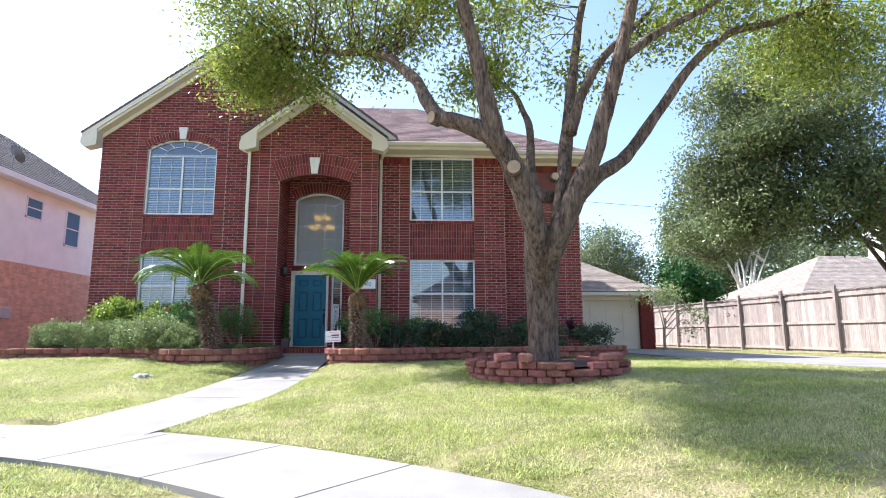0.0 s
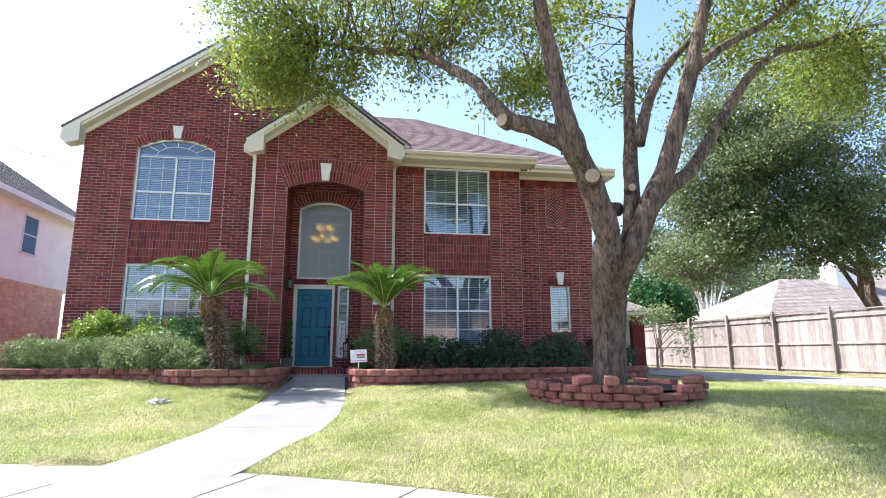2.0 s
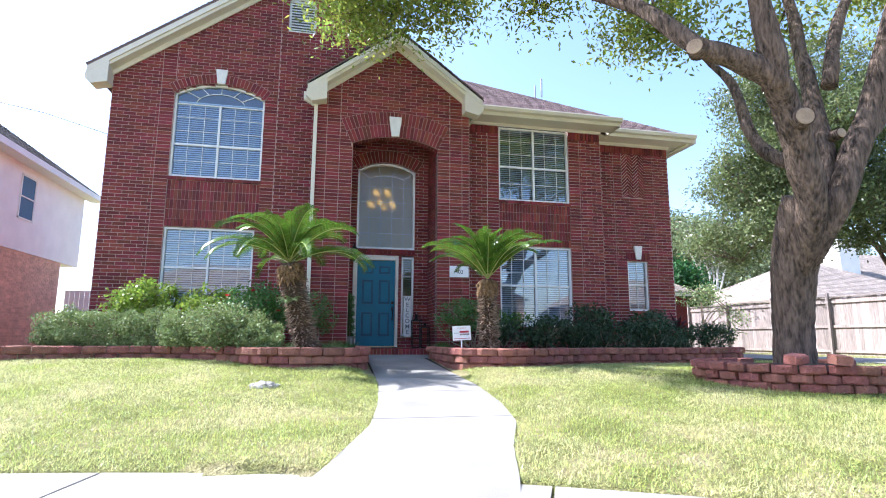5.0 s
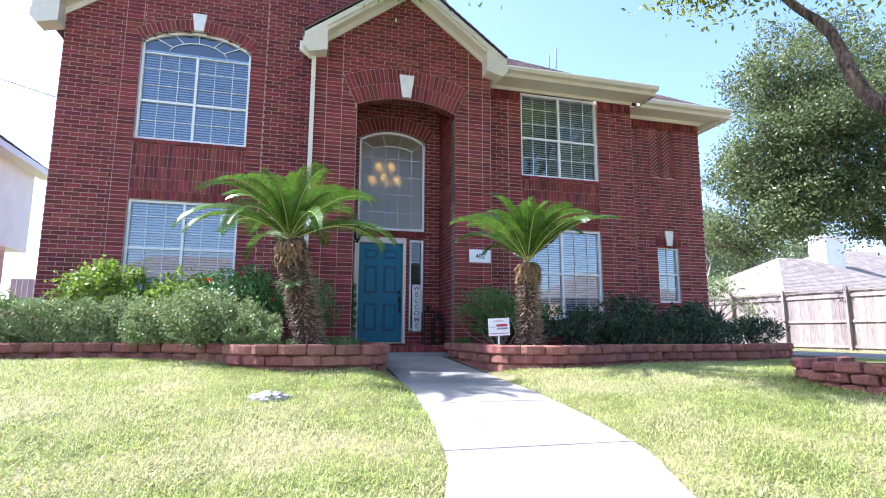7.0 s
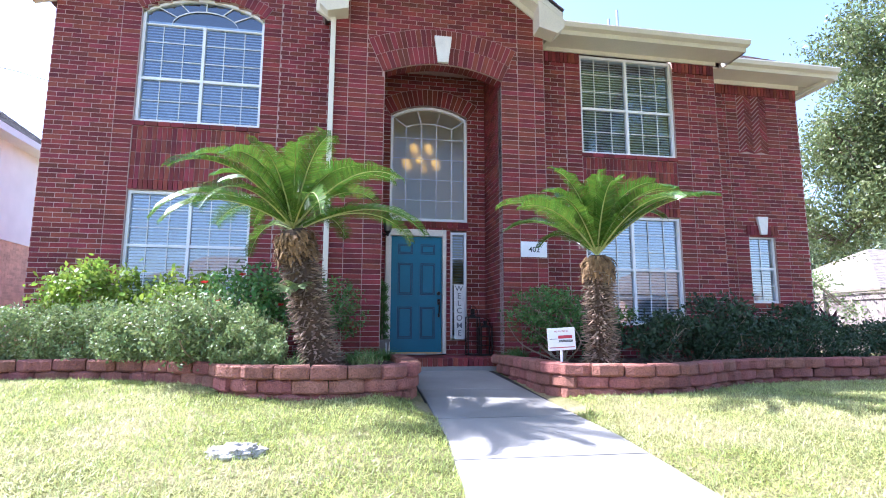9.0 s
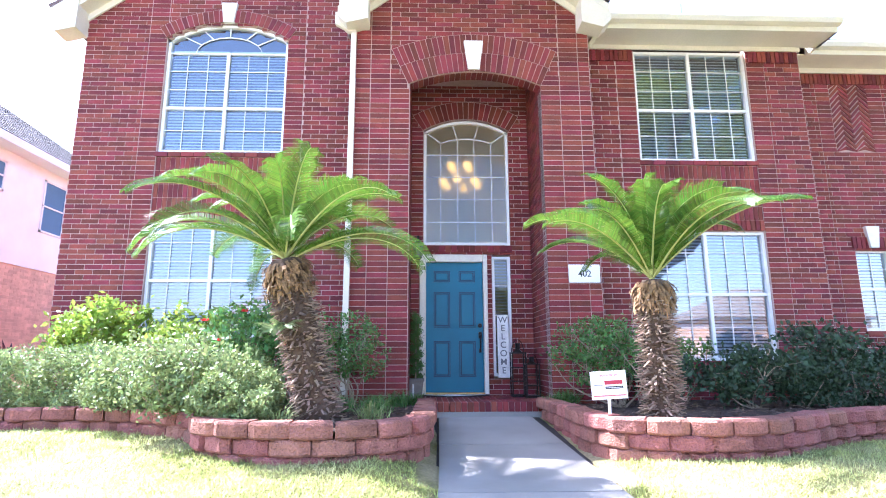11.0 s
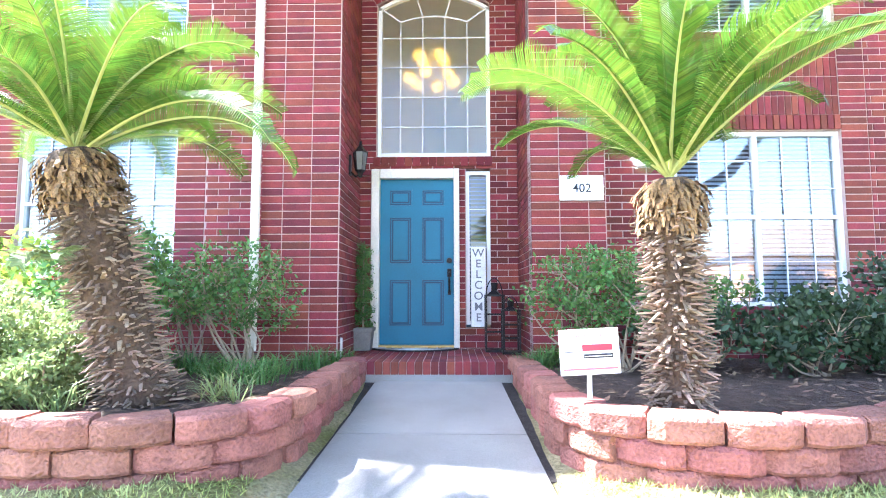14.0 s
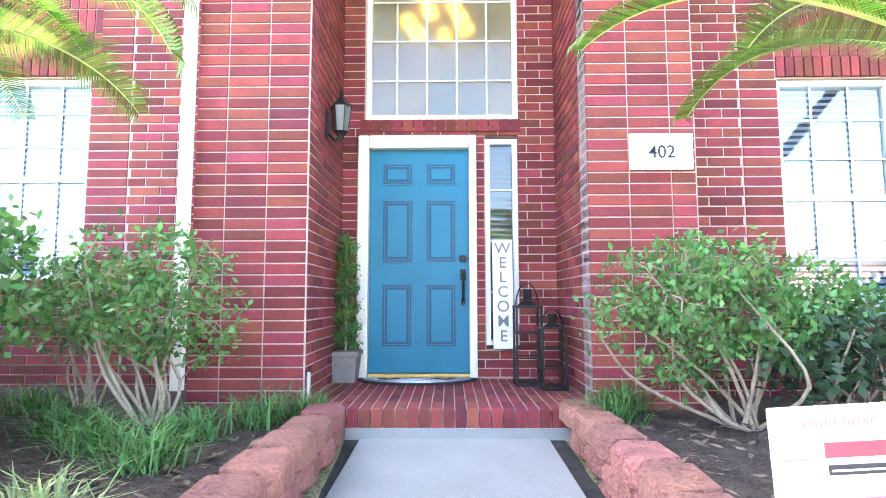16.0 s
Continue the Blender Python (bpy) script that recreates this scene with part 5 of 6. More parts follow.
def shrub(label, center, radii, count, per, leaf, leafm, spread=0.09, stems=7, base=None, name="shrub", stem_r=0.012, bare=0.0, up=0.4, aspect=0.55, group=""):
    """Stems from the soil with leaf clumps at their ends."""
    t = thing(name, label, "shrub", group)
    cs, q = foliage([(center, radii, count)], per, leaf, spread, up, aspect)
    b = Vector(base or (center[0], center[1], 0.6))
    g = Geo()
    s = []
    for i in range(stems):
        a = 6.283 * i / stems
        c = Vector(cs[(i * 7) % len(cs)])
        b0 = b + Vector((0.06 * math.cos(a), 0.06 * math.sin(a), 0))
        m = b0.lerp(c, 0.5) + Vector((rng.normal() * 0.05 + 0.12 * math.cos(a), rng.normal() * 0.05 + 0.06 * math.sin(a), -0.02))
        s += limb(g, [b0, m, c], stem_r, stem_r * 0.4, 6)
    twigs(g, s[2:], cs, stem_r * 0.35, 1)
    tagged(part("stem", g, STEM, t), kind="stuff")
    tagged(part("leaves", quads("leaves", q, 4), leafm, t), kind="stuff")
    return t


def hedge(label, boxes, leafm, leaf=0.045, dens=900):
    t = thing("hedge", label, "hedge")
    allq = []
    g = Geo()
    for x0, x1, y0, y1, z0, z1 in boxes:
        n = int(dens * ((x1 - x0) * (y1 - y0) + (x1 - x0) * (z1 - z0) * 1.4))
        p = rng.uniform(-1, 1, size=(n * 2, 3))
        s = np.abs(p) ** 5
        k = s.sum(1) < 1.15
        p = p[k]
        p = p[np.max(np.abs(p), axis=1) > 0.55]
        c = np.array([(x0 + x1) / 2, (y0 + y1) / 2, (z0 + z1) / 2]) + p * np.array([(x1 - x0) / 2, (y1 - y0) / 2, (z1 - z0) / 2])
        bumps = np.array([noise.noise((a * 4.1, b * 4.1, d * 4.1)) for a, b, d in c]) * 0.26
        c[:, 2] += bumps * (p[:, 2] > 0.2)
        c[:, 1] -= bumps * (p[:, 1] < -0.3)
        allq.append(leaf_quads(c, leaf, 0.55, 0.3))
        x = x0 + 0.2
        while x < x1:
            y = (y0 + y1) / 2
            g.tube([(x, y, z0 - 0.1), (x + 0.05, y, (z0 + z1) / 2), (x - 0.05, y - 0.1, z1 - 0.1)], [0.02, 0.014, 0.006], 5)
            g.tube([(x, y, z0 - 0.1), (x + 0.16, y - 0.2, (z0 + z1) / 2 + 0.05)], [0.014, 0.005], 5)
            x += 0.32
    tagged(part("stem", g, STEM, t), kind="stuff")
    tagged(part("leaves", quads("leaves", np.concatenate(allq), 4), leafm, t), kind="stuff")
    return t


hedge("clipped grey-green hedge above the block edging", [(-9.0, -5.7, 13.68, 14.55, 0.66, 1.27), (-6.9, -5.2, 13.3, 14.3, 0.66, 1.25), (-6.0, -4.9, 12.85, 13.9, 0.66, 1.14), (-5.5, -4.8, 12.5, 13.4, 0.66, 0.98)], HEDGELEAF, 0.04, 4600)
shrub("bright lime-green shrub before the window", (-7.6, 14.9, 1.42), (0.75, 0.5, 0.62), 100, 44, 0.085, LIMELEAF, 0.09, 9)
shrub("light green leafy shrub beside roses", (-6.35, 14.7, 1.38), (0.75, 0.45, 0.5), 80, 40, 0.08, LIMELEAF, 0.09, 8)
shrub("leggy rose bush with a few red blooms", (-5.4, 14.2, 1.4), (0.62, 0.5, 0.55), 70, 36, 0.075, SHRUBLEAF, 0.1, 9)
rose = thing("rose_blooms", "small red and pink rose blooms", "flowers")
for x, y, z in ((-5.9, 13.95, 1.62), (-5.45, 13.9, 1.72), (-4.98, 13.9, 1.35), (-5.2, 14.0, 1.55), (-5.75, 14.0, 1.4)):
    g = Geo()
    for k in range(9):
        a, r, e = 2.4 * k, 0.012 + 0.0035 * k, 0.03 - 0.002 * k
        c = Vector((x + r * math.cos(a), y + r * math.sin(a), z))
        o = Vector((math.cos(a), math.sin(a), 0))
        w = Vector((-math.sin(a), math.cos(a), 0))
        g.add([c - w * 0.018, c + w * 0.018, c + o * 0.02 + w * 0.015 + Vector((0, 0, e)), c + o * 0.02 - w * 0.015 + Vector((0, 0, e))], [(0, 1, 2, 3)])
    part("bloom", g, ROSE, rose)
shrub("open green shrub with pale bare stems by the pillar", (-4.45, 14.6, 1.34), (0.74, 0.38, 0.50), 110, 26, 0.05, SHRUBLEAF, 0.06, 13, (-4.35, 14.55, 0.6), stem_r=0.014)
shrub("leggy green shrub with pale bare stems by the pillar", (-5.2, 15.2, 1.3), (0.5, 0.3, 0.4), 44, 26, 0.05, SHRUBLEAF, 0.06, 8, (-5.1, 15.1, 0.6), stem_r=0.012)
shrub("open green shrub with woody stems by the plaque", (-1.22, 14.52, 1.3), (0.82, 0.40, 0.50), 150, 28, 0.05, SHRUBLEAF, 0.06, 14, (-1.0, 14.6, 0.6), stem_r=0.014)
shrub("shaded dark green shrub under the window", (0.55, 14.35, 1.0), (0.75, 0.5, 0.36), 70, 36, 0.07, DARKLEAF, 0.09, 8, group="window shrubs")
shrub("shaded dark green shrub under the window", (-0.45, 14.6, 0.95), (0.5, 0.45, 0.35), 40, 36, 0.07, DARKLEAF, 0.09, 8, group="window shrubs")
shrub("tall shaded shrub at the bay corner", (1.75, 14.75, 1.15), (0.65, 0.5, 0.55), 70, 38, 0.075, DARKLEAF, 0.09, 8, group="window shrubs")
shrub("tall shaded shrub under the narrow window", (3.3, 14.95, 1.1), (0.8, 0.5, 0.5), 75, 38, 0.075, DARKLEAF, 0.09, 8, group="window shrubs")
shrub("small sprig shrub under the window", (0.05, 15.2, 1.25), (0.5, 0.25, 0.22), 20, 30, 0.07, SHRUBLEAF, 0.07, 6)
shrub("airy pale green shrub spilling over the block edging", (-5.75, 13.05, 1.12), (0.75, 0.45, 0.42), 80, 44, 0.05, HEDGELEAF, 0.1, 10, (-5.6, 13.3, 0.6))
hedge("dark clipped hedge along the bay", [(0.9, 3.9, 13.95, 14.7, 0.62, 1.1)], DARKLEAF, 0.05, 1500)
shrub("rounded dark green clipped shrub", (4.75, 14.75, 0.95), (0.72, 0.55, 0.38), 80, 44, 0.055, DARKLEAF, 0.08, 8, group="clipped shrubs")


def cordyline(at, n=18, length=0.5):
    t = thing("cordyline", "burgundy strap-leaved cordyline plant in the bed", "plant", "burgundy plants")
    for i in range(n):
        a, e = 2.4 * i, radians(25 + 55 * (i / n))
        d = Vector((math.cos(a) * math.cos(e), math.sin(a) * math.cos(e), math.sin(e)))
        w = Vector((-math.sin(a), math.cos(a), 0)) * 0.035
        b = Vector(at)
        L = length * (0.8 + 0.4 * ((i * 37) % 10) / 10)
        m, tip = b + d * L * 0.55, b + d * L + Vector((0, 0, -0.10))
        g = Geo()
        g.add([b - w * 0.4, b + w * 0.4, m + w, m - w, tip], [(0, 1, 2, 3), (3, 2, 4)])
        part("leaf", g, PURPLE, t)
    g = Geo()
    g.tube([(at[0], at[1], 0.55), at], [0.03, 0.025], 6)
    part("stem", g, STEM, t)


cordyline((-8.75, 15.0, 1.0))
cordyline((-8.4, 15.3, 0.95))
cordyline((4.35, 15.35, 1.05), 20, 0.55)


def tufts(name, label, spots, blades, length, leafm, kind_w=0.008):
    """Clumps of arching strap leaves."""
    for x, y, z in spots:
        t = thing(name, label, "grass clump", "strap-leaf clumps")
        v = []
        for i in range(blades):
            a, e = rng.uniform(0, 6.283), rng.uniform(0.5, 1.35)
            L = length * rng.uniform(0.6, 1.2)
            d = np.array([math.cos(a) * math.cos(e), math.sin(a) * math.cos(e), math.sin(e)])
            w = np.array([-math.sin(a), math.cos(a), 0]) * kind_w
            b = np.array([x, y, z]) + rng.normal(size=3) * np.array([0.07, 0.07, 0])
            m = b + d * L * 0.6
            tip = b + d * L * 0.85 + np.array([math.cos(a), math.sin(a), -0.25]) * L * 0.35
            v += [b - w, b + w, m + w, m - w, m - w, m + w, tip + w * 0.1, tip - w * 0.1]
        tagged(part("blade", quads("blade", v, 4), leafm, t), kind="stuff")


tufts("liriope", "dark green strap-leaf clump at the bed edge", [(-4.0, 14.2, 0.62), (-3.75, 14.55, 0.62), (-4.35, 14.0, 0.62), (-3.6, 14.85, 0.6), (-4.7, 14.3, 0.62), (-3.95, 13.75, 0.62), (-1.72, 14.75, 0.6), (-5.3, 14.9, 0.62), (-1.55, 15.0, 0.62)], 170, 0.25, SHRUBLEAF, 0.004)
tufts("dry_grass", "pale dry strap-leaf clump beside the cycad", [(-3.95, 13.1, 0.62), (-4.75, 12.75, 0.62)], 110, 0.24, HEDGELEAF, 0.004)


# ---- cycads ----
def frond(base, az, e0, length, droop, roll=0.0):
    """One arching feather leaf: rib and two rows of narrow leaflets."""
    n = 26
    pos = Vector(base)
    pts, dirs = [pos.copy()], []
    e = e0
    for i in range(n):
        d = Vector((math.cos(az) * math.cos(e), math.sin(az) * math.cos(e), math.sin(e)))
        dirs.append(d)
        pos = pos + d * length / n
        pts.append(pos.copy())
        e -= droop / n * (0.12 + 1.85 * (i / n) ** 1.1)
    side = Vector((-math.sin(az), math.cos(az), 0))
    v = []
    m = 104
    for k in range(m):
        s = 0.13 + 0.87 * k / m
        i = min(n - 1, int(s * n))
        f = s * n - i
        p = pts[i].lerp(pts[i + 1], min(1, f))
        d = dirs[i]
        up = side.cross(d) * -1
        if up.z < 0:
            up = -up
        across = side * math.cos(roll) + up * math.sin(roll)
        up = up * math.cos(roll) - side * math.sin(roll)
        L = 0.225 * min(1.0, 0.35 + 2.2 * (s - 0.13)) * (1 - 0.62 * s ** 5) * (1 + 0.12 * math.sin(k * 12.9 + az * 7))
        for sg in (-1, 1):
            o = (across * sg * 0.86 + d * (0.34 + 0.4 * s * s) + up * 0.3).normalized()
            w = d * 0.0052
            tip = p + o * L + up * -0.03
            mid = p + o * L * 0.55 + up * 0.016
            v += [p - w, p + w, mid + w * 0.85, mid - w * 0.85, mid - w * 0.85, mid + w * 0.85, tip + w * 0.15, tip - w * 0.15]
    return pts, v


def cycad(label, foot, top, r0, r1, count, length, seed, tall, fall, sway=1.0):
    t = thing("cycad", label, "palm", "front cycads")
    rr = random.Random(seed)
    foot, top = Vector(foot), Vector(top)
    axis = (top - foot).normalized()
    g = Geo()
    H = (top - foot).length
    for_r = [r0 * 1.12, r0, (r0 + r1) / 2 * 0.97, r1 * 0.95, r1, r1 * 1.1, r1 * 0.75]
    g.tube([foot + axis * H * k for k in (0, 0.12, 0.35, 0.6, 0.8, 0.92, 1.0)], [r * 0.86 for r in for_r], 16)
    part("trunk", g, TRUNKCORE, t, smooth=True)
    u = axis.cross(Vector((0, 1, 0))).normalized()
    w = axis.cross(u)
    g = Geo()
    N = 1000
    for i in range(N):
        k = (i + rr.uniform(-6, 6)) / N * 0.86
        k = max(0.0, k)
        a = 2.39996 * i + rr.uniform(-0.3, 0.3)
        R = (r0 + (r1 - r0) * k) * 0.84
        o = u * math.cos(a) + w * math.sin(a)
        c = foot + axis * H * k + o * R
        L = rr.uniform(0.03, 0.115)
        d = (o + axis * rr.uniform(-0.6, 0.3) + axis.cross(o) * rr.uniform(-0.4, 0.4)).normalized()
        s = axis.cross(o).normalized()
        hw, ht = rr.uniform(0.006, 0.015), 0.006
        g.add([c - s * hw - axis * ht, c + s * hw - axis * ht, c + s * hw + axis * ht, c - s * hw + axis * ht,
               c + d * L - s * hw * 0.7, c + d * L + s * hw * 0.7, c + d * L + s * hw * 0.6 + axis * 0.006, c + d * L - s * hw * 0.6 + axis * 0.006],
              [(4, 5, 6, 7), (0, 1, 5, 4), (1, 2, 6, 5), (2, 3, 7, 6), (3, 0, 4, 7)])
    tagged(part("leaf_base", g, SCALE, t, "cut leaf bases like brown spikes"), kind="stuff")
    g = Geo()
    for i in range(420):
        a = 2.39996 * i
        k = 0.82 + 0.17 * rr.random()
        o = u * math.cos(a) + w * math.sin(a)
        c = foot + axis * H * k + o * r1 * 0.92
        L = rr.uniform(0.06, 0.15)
        d = (o * 0.45 - axis * rr.uniform(0.4, 1.0)).normalized()
        s = axis.cross(o).normalized() * rr.uniform(0.008, 0.02)
        e = o * 0.02
        g.add([c - s, c + s, c + d * L * 0.6 + s * 0.8 + e, c + d * L * 0.6 - s * 0.8 + e, c + d * L + s * 0.3, c + d * L - s * 0.3], [(0, 1, 2, 3), (3, 2, 4, 5)])
    tagged(part("fibre_skirt", g, FIBRE, t, "woolly brown skirt of old bases"), kind="stuff")
    for i in range(count):
        k = i / (count - 1)
        az = 2.39996 * i + rr.uniform(-0.2, 0.2)
        e0 = radians(tall - fall * k ** 0.8 + rr.uniform(-7, 7))
        L = length * (0.66 + 0.34 * min(1.0, k * 1.6)) * rr.uniform(0.9, 1.06)
        b = top + (u * math.cos(az) + w * math.sin(az)) * r1 * 0.45 * k - axis * 0.05 * k
        pts, v = frond(b, az, e0, L, radians(rr.uniform(95, 140)) * (1.0 - 0.2 * k) * sway, rr.uniform(-0.6, 0.6))
        g = Geo()
        g.tube(pts, [0.013 * (1 - 0.85 * j / (len(pts) - 1)) for j in range(len(pts))], 5)
        fr = part("frond", g, RACHIS, t)
        tagged(part("leaf_blade", quads("leaf_blade", v, 4), FROND, fr, "two rows of narrow green leaflets"), kind="stuff")
    return t


cycad("leaning sago cycad with dark shaggy trunk and arching fronds", (-4.38, 13.0, 0.6), (-4.76, 12.8, 2.12), 0.20, 0.195, 29, 1.64, 2, 82, 60, 0.9)
cycad("upright sago cycad with shaggy trunk and bright fronds", (-1.22, 12.85, 0.6), (-1.25, 12.78, 1.93), 0.15, 0.148, 28, 1.52, 5, 89, 52, 0.74)
sprout = thing("cycad_offset", "young cycad sprouting small pale fronds low", "palm")
for i, (bx, by, bz) in enumerate(((-4.72, 12.63, 1.45),)):
    for k in range(2):
        pts, v = frond((bx, by, bz), -1.9 + 0.9 * k, radians(20 + 12 * k), 0.22, radians(90))
        v = np.array(v)
        v = np.array([bx, by, bz]) + (v - np.array([bx, by, bz])) * 0.8
        fr = part("frond", quads("frond", v, 4), HEDGELEAF, sprout)

# ---- beds and edging blocks ----
LEFT_EDGE = [(-9.6, 13.0), (-8.6, 13.35), (-7.6, 13.62), (-6.8, 13.6), (-6.1, 13.3), (-5.55, 12.95), (-5.38, 12.55), (-4.95, 12.25), (-4.4, 12.12), (-3.9, 12.18), (-3.52, 12.42), (-3.38, 12.85), (-3.37, 13.5), (-3.35, 14.2), (-3.36, 14.9)]
RIGHT_EDGE = [(-1.94, 14.9), (-1.93, 14.2), (-1.92, 13.5), (-1.92, 12.9), (-1.72, 12.45), (-1.3, 12.26), (-0.8, 12.24), (-0.3, 12.42), (0.2, 12.75), (0.8, 13.1), (1.6, 13.32), (2.6, 13.42), (3.6, 13.6), (4.5, 13.95), (5.3, 14.4), (5.75, 15.0)]


def resample(path, step):
    p = smooth_path([(x, y, 0) for x, y in path], 8)
    out = [p[0]]
    acc = 0.0
    for a, b in zip(p, p[1:]):
        L = (b - a).length
        while acc + L >= step:
            t = (step - acc) / L
            a = a.lerp(b, t)
            L = (b - a).length
            out.append(a)
            acc = 0.0
        acc += L
    return out


def block_mesh(w, h, depth, seed):
    rr = random.Random(seed)
    g = Geo()
    j = lambda s: rr.uniform(-s, s)
    prof = [(-w / 2, 0.048), (-w * 0.27, 0.002 + j(0.008)), (w * 0.27, 0.002 + j(0.008)), (w / 2, 0.048), (w / 2 * 0.8, depth), (-w / 2 * 0.8, depth)]
    lo = [(x, y + (0.012 if y < 0.1 else 0), 0.003) for x, y in prof]
    l2 = [(x, y - (0.004 if y < 0.1 else 0) + j(0.004), 0.02) for x, y in prof]
    h2 = [(x, y - (0.004 if y < 0.1 else 0) + j(0.004), h - 0.02) for x, y in prof]
    hi = [(x * 0.96, y + (0.018 if y < 0.1 else 0), h - 0.002 + j(0.004)) for x, y in prof]
    f = [tuple(range(5, -1, -1)), tuple(range(18, 24))]
    for r in range(3):
        f += [(6 * r + i, 6 * r + (i + 1) % 6, 6 * r + 6 + (i + 1) % 6, 6 * r + 6 + i) for i in range(6)]
    g.add(lo + l2 + h2 + hi, f)
    me = g.mesh("block")
    me.materials.append(BLOCK)
    return me


BLOCKS = [block_mesh(0.335, 0.13, 0.22, s) for s in range(6)]
SMALL = [block_mesh(0.27, 0.11, 0.2, 20 + s) for s in range(6)]


def block_wall(name, label, path, step, rows, top, meshes, h, out=1, seed=4, closed=False, jitter=2.0):
    t = thing(name, label, "edging")
    rr = random.Random(seed)
    for r in range(rows):
        pts = resample(path, step)
        n = len(pts)
        for i in range(n - 1):
            f = 0.5 if r % 2 else 0.0
            a, b = pts[i], pts[i + 1]
            c = a.lerp(b, 0.5 + (f - 0.25))
            d = (b - a).normalized()
            inward = Vector((-d.y, d.x, 0)) * out
            if (rr.random() < 0.22) and r == 0 and jitter > 4:
                continue
            ang = math.degrees(math.atan2(d.y, d.x)) + (0 if out > 0 else 180)
            z = top - (r + 1) * h
            ob = new("block", meshes[rr.randrange(len(meshes))])
            ob.parent = t
            off = inward * (0.028 * (rows - 1 - r) * -1 + rr.uniform(-0.008, 0.008))
            ob.matrix_basis = pose(c.x + off.x, c.y + off.y, z + rr.uniform(-0.003, 0.003), rr.uniform(-jitter, jitter) * 0.3, rr.uniform(-jitter, jitter) * 0.3, ang + rr.uniform(-jitter, jitter)) @ Matrix.Diagonal((1, 1, h / 0.13 if meshes is BLOCKS else h / 0.11, 1))
    return t


def bed(name, label, path, back, z):
    g = Geo()
    pts = [(p.x, p.y, z) for p in smooth_path([(x, y, 0) for x, y in path], 2)] + [(x, y, z) for x, y in back]
    g.add(pts + [(x, y, z - 0.5) for x, y, _ in pts], [tuple(range(len(pts)))])
    part(name, g, SOIL).data.update()
    ob = bpy.data.objects[name] if name in bpy.data.objects else None
    return tagged(ob, label, "flower bed", kind="structure")


def inner(path, d):
    """The path shifted into the bed."""
    out = []
    for i, (x, y) in enumerate(path):
        a, b = path[max(0, i - 1)], path[min(len(path) - 1, i + 1)]
        t = Vector((b[0] - a[0], b[1] - a[1])).normalized()
        out.append((x - t.y * d, y + t.x * d))
    return out


bed("left_bed", "mulched planting bed behind block edging", inner(LEFT_EDGE, 0.1), [(-3.6, 15.12), (-4.5, 15.2), (-4.5, 15.95), (-9.6, 15.95)], 0.625)
bed("right_bed", "mulched planting bed behind block edging", inner(RIGHT_EDGE, 0.1), [(5.7, 16.25), (2.5, 16.28), (-0.95, 15.6), (-1.0, 15.12), (-1.75, 15.12)], 0.60)
block_wall("block_edging", "curved reddish concrete block edging under the hedge", LEFT_EDGE, 0.345, 3, 0.71, BLOCKS, 0.13, 1, 4)
block_wall("block_edging", "curved reddish concrete block edging before shaded shrubs", RIGHT_EDGE, 0.345, 3, 0.70, BLOCKS, 0.13, 1, 9)
RING = [(2.3 + 1.34 * math.cos(6.28318 * k / 24 + 1.4), 9.72 + 1.3 * math.sin(6.28318 * k / 24 + 1.4)) for k in range(25)]
block_wall("tree_ring", "loose tumbled red block ring round the oak", RING, 0.285, 3, 0.575, SMALL, 0.11, 1, 12, jitter=15)
g = Geo()
n = 30
g.add([(2.3, 9.72, 0.56)] + [(2.3 + 1.26 * math.cos(6.28318 * k / n), 9.72 + 1.22 * math.sin(6.28318 * k / n), 0.50) for k in range(n)], [(0, 1 + k, 1 + (k + 1) % n) for k in range(n)])
tagged(part("ring_soil", g, SOIL), "dark mulch inside the tree ring", "soil", kind="structure")
for k, (x, y, a, tz) in enumerate(((1.45, 8.75, 20, 0.575), (3.0, 8.62, -15, 0.575), (3.25, 8.8, 40, 0.575), (1.8, 8.5, 70, 0.575))):
    ob = tagged(new("loose_block", SMALL[k]), "loose red edging block lying on the ring", "block", "loose blocks")
    ob.matrix_basis = pose(x, y, tz, 4, -5, a)
# thin edging strips beside the walk
strip = thing("edging_strip", "dark soil-stained strip along the walk edge", "edging")
for side in (0, 1):
    g = Geo()
    ys = [12.6 + 0.3 * i for i in range(9)]
    for a, b in zip(ys, ys[1:]):
        x0 = walk_edges(a)[side] + (-0.103 if side == 0 else 0.003)
        x1 = walk_edges(b)[side] + (-0.103 if side == 0 else 0.003)
        z0, z1 = walk_z(a), walk_z(b)
        g.add([(x0, a, z0 - 0.1), (x0 + 0.1, a, z0 - 0.1), (x0 + 0.1, a, z0 - 0.012), (x0, a, z0 - 0.012), (x1, b, z1 - 0.1), (x1 + 0.1, b, z1 - 0.1), (x1 + 0.1, b, z1 - 0.012), (x1, b, z1 - 0.012)],
              [(0, 1, 2, 3), (7, 6, 5, 4), (0, 4, 5, 1), (1, 5, 6, 2), (2, 6, 7, 3), (3, 7, 4, 0)])
    tagged(part("strip", g, BLACKPLASTIC, strip), kind="stuff")

# mulch chips and fallen leaves
def litter(name, label, spots, size, m, z):
    v = []
    for x, y in spots:
        a = rng.uniform(0, 6.283)
        s = size * rng.uniform(0.5, 1.4)
        d, w = np.array([math.cos(a), math.sin(a), rng.uniform(-0.2, 0.3)]) * s, np.array([-math.sin(a), math.cos(a), rng.uniform(-0.3, 0.3)]) * s * 0.3
        c = np.array([x, y, z + rng.uniform(0.004, 0.02)])
        v += [c - d - w * 0.3, c - d * 0.2 - w, c + d, c - d * 0.2 + w]
    return tagged(part(name, quads(name, v, 4), m), label, "litter", kind="stuff")


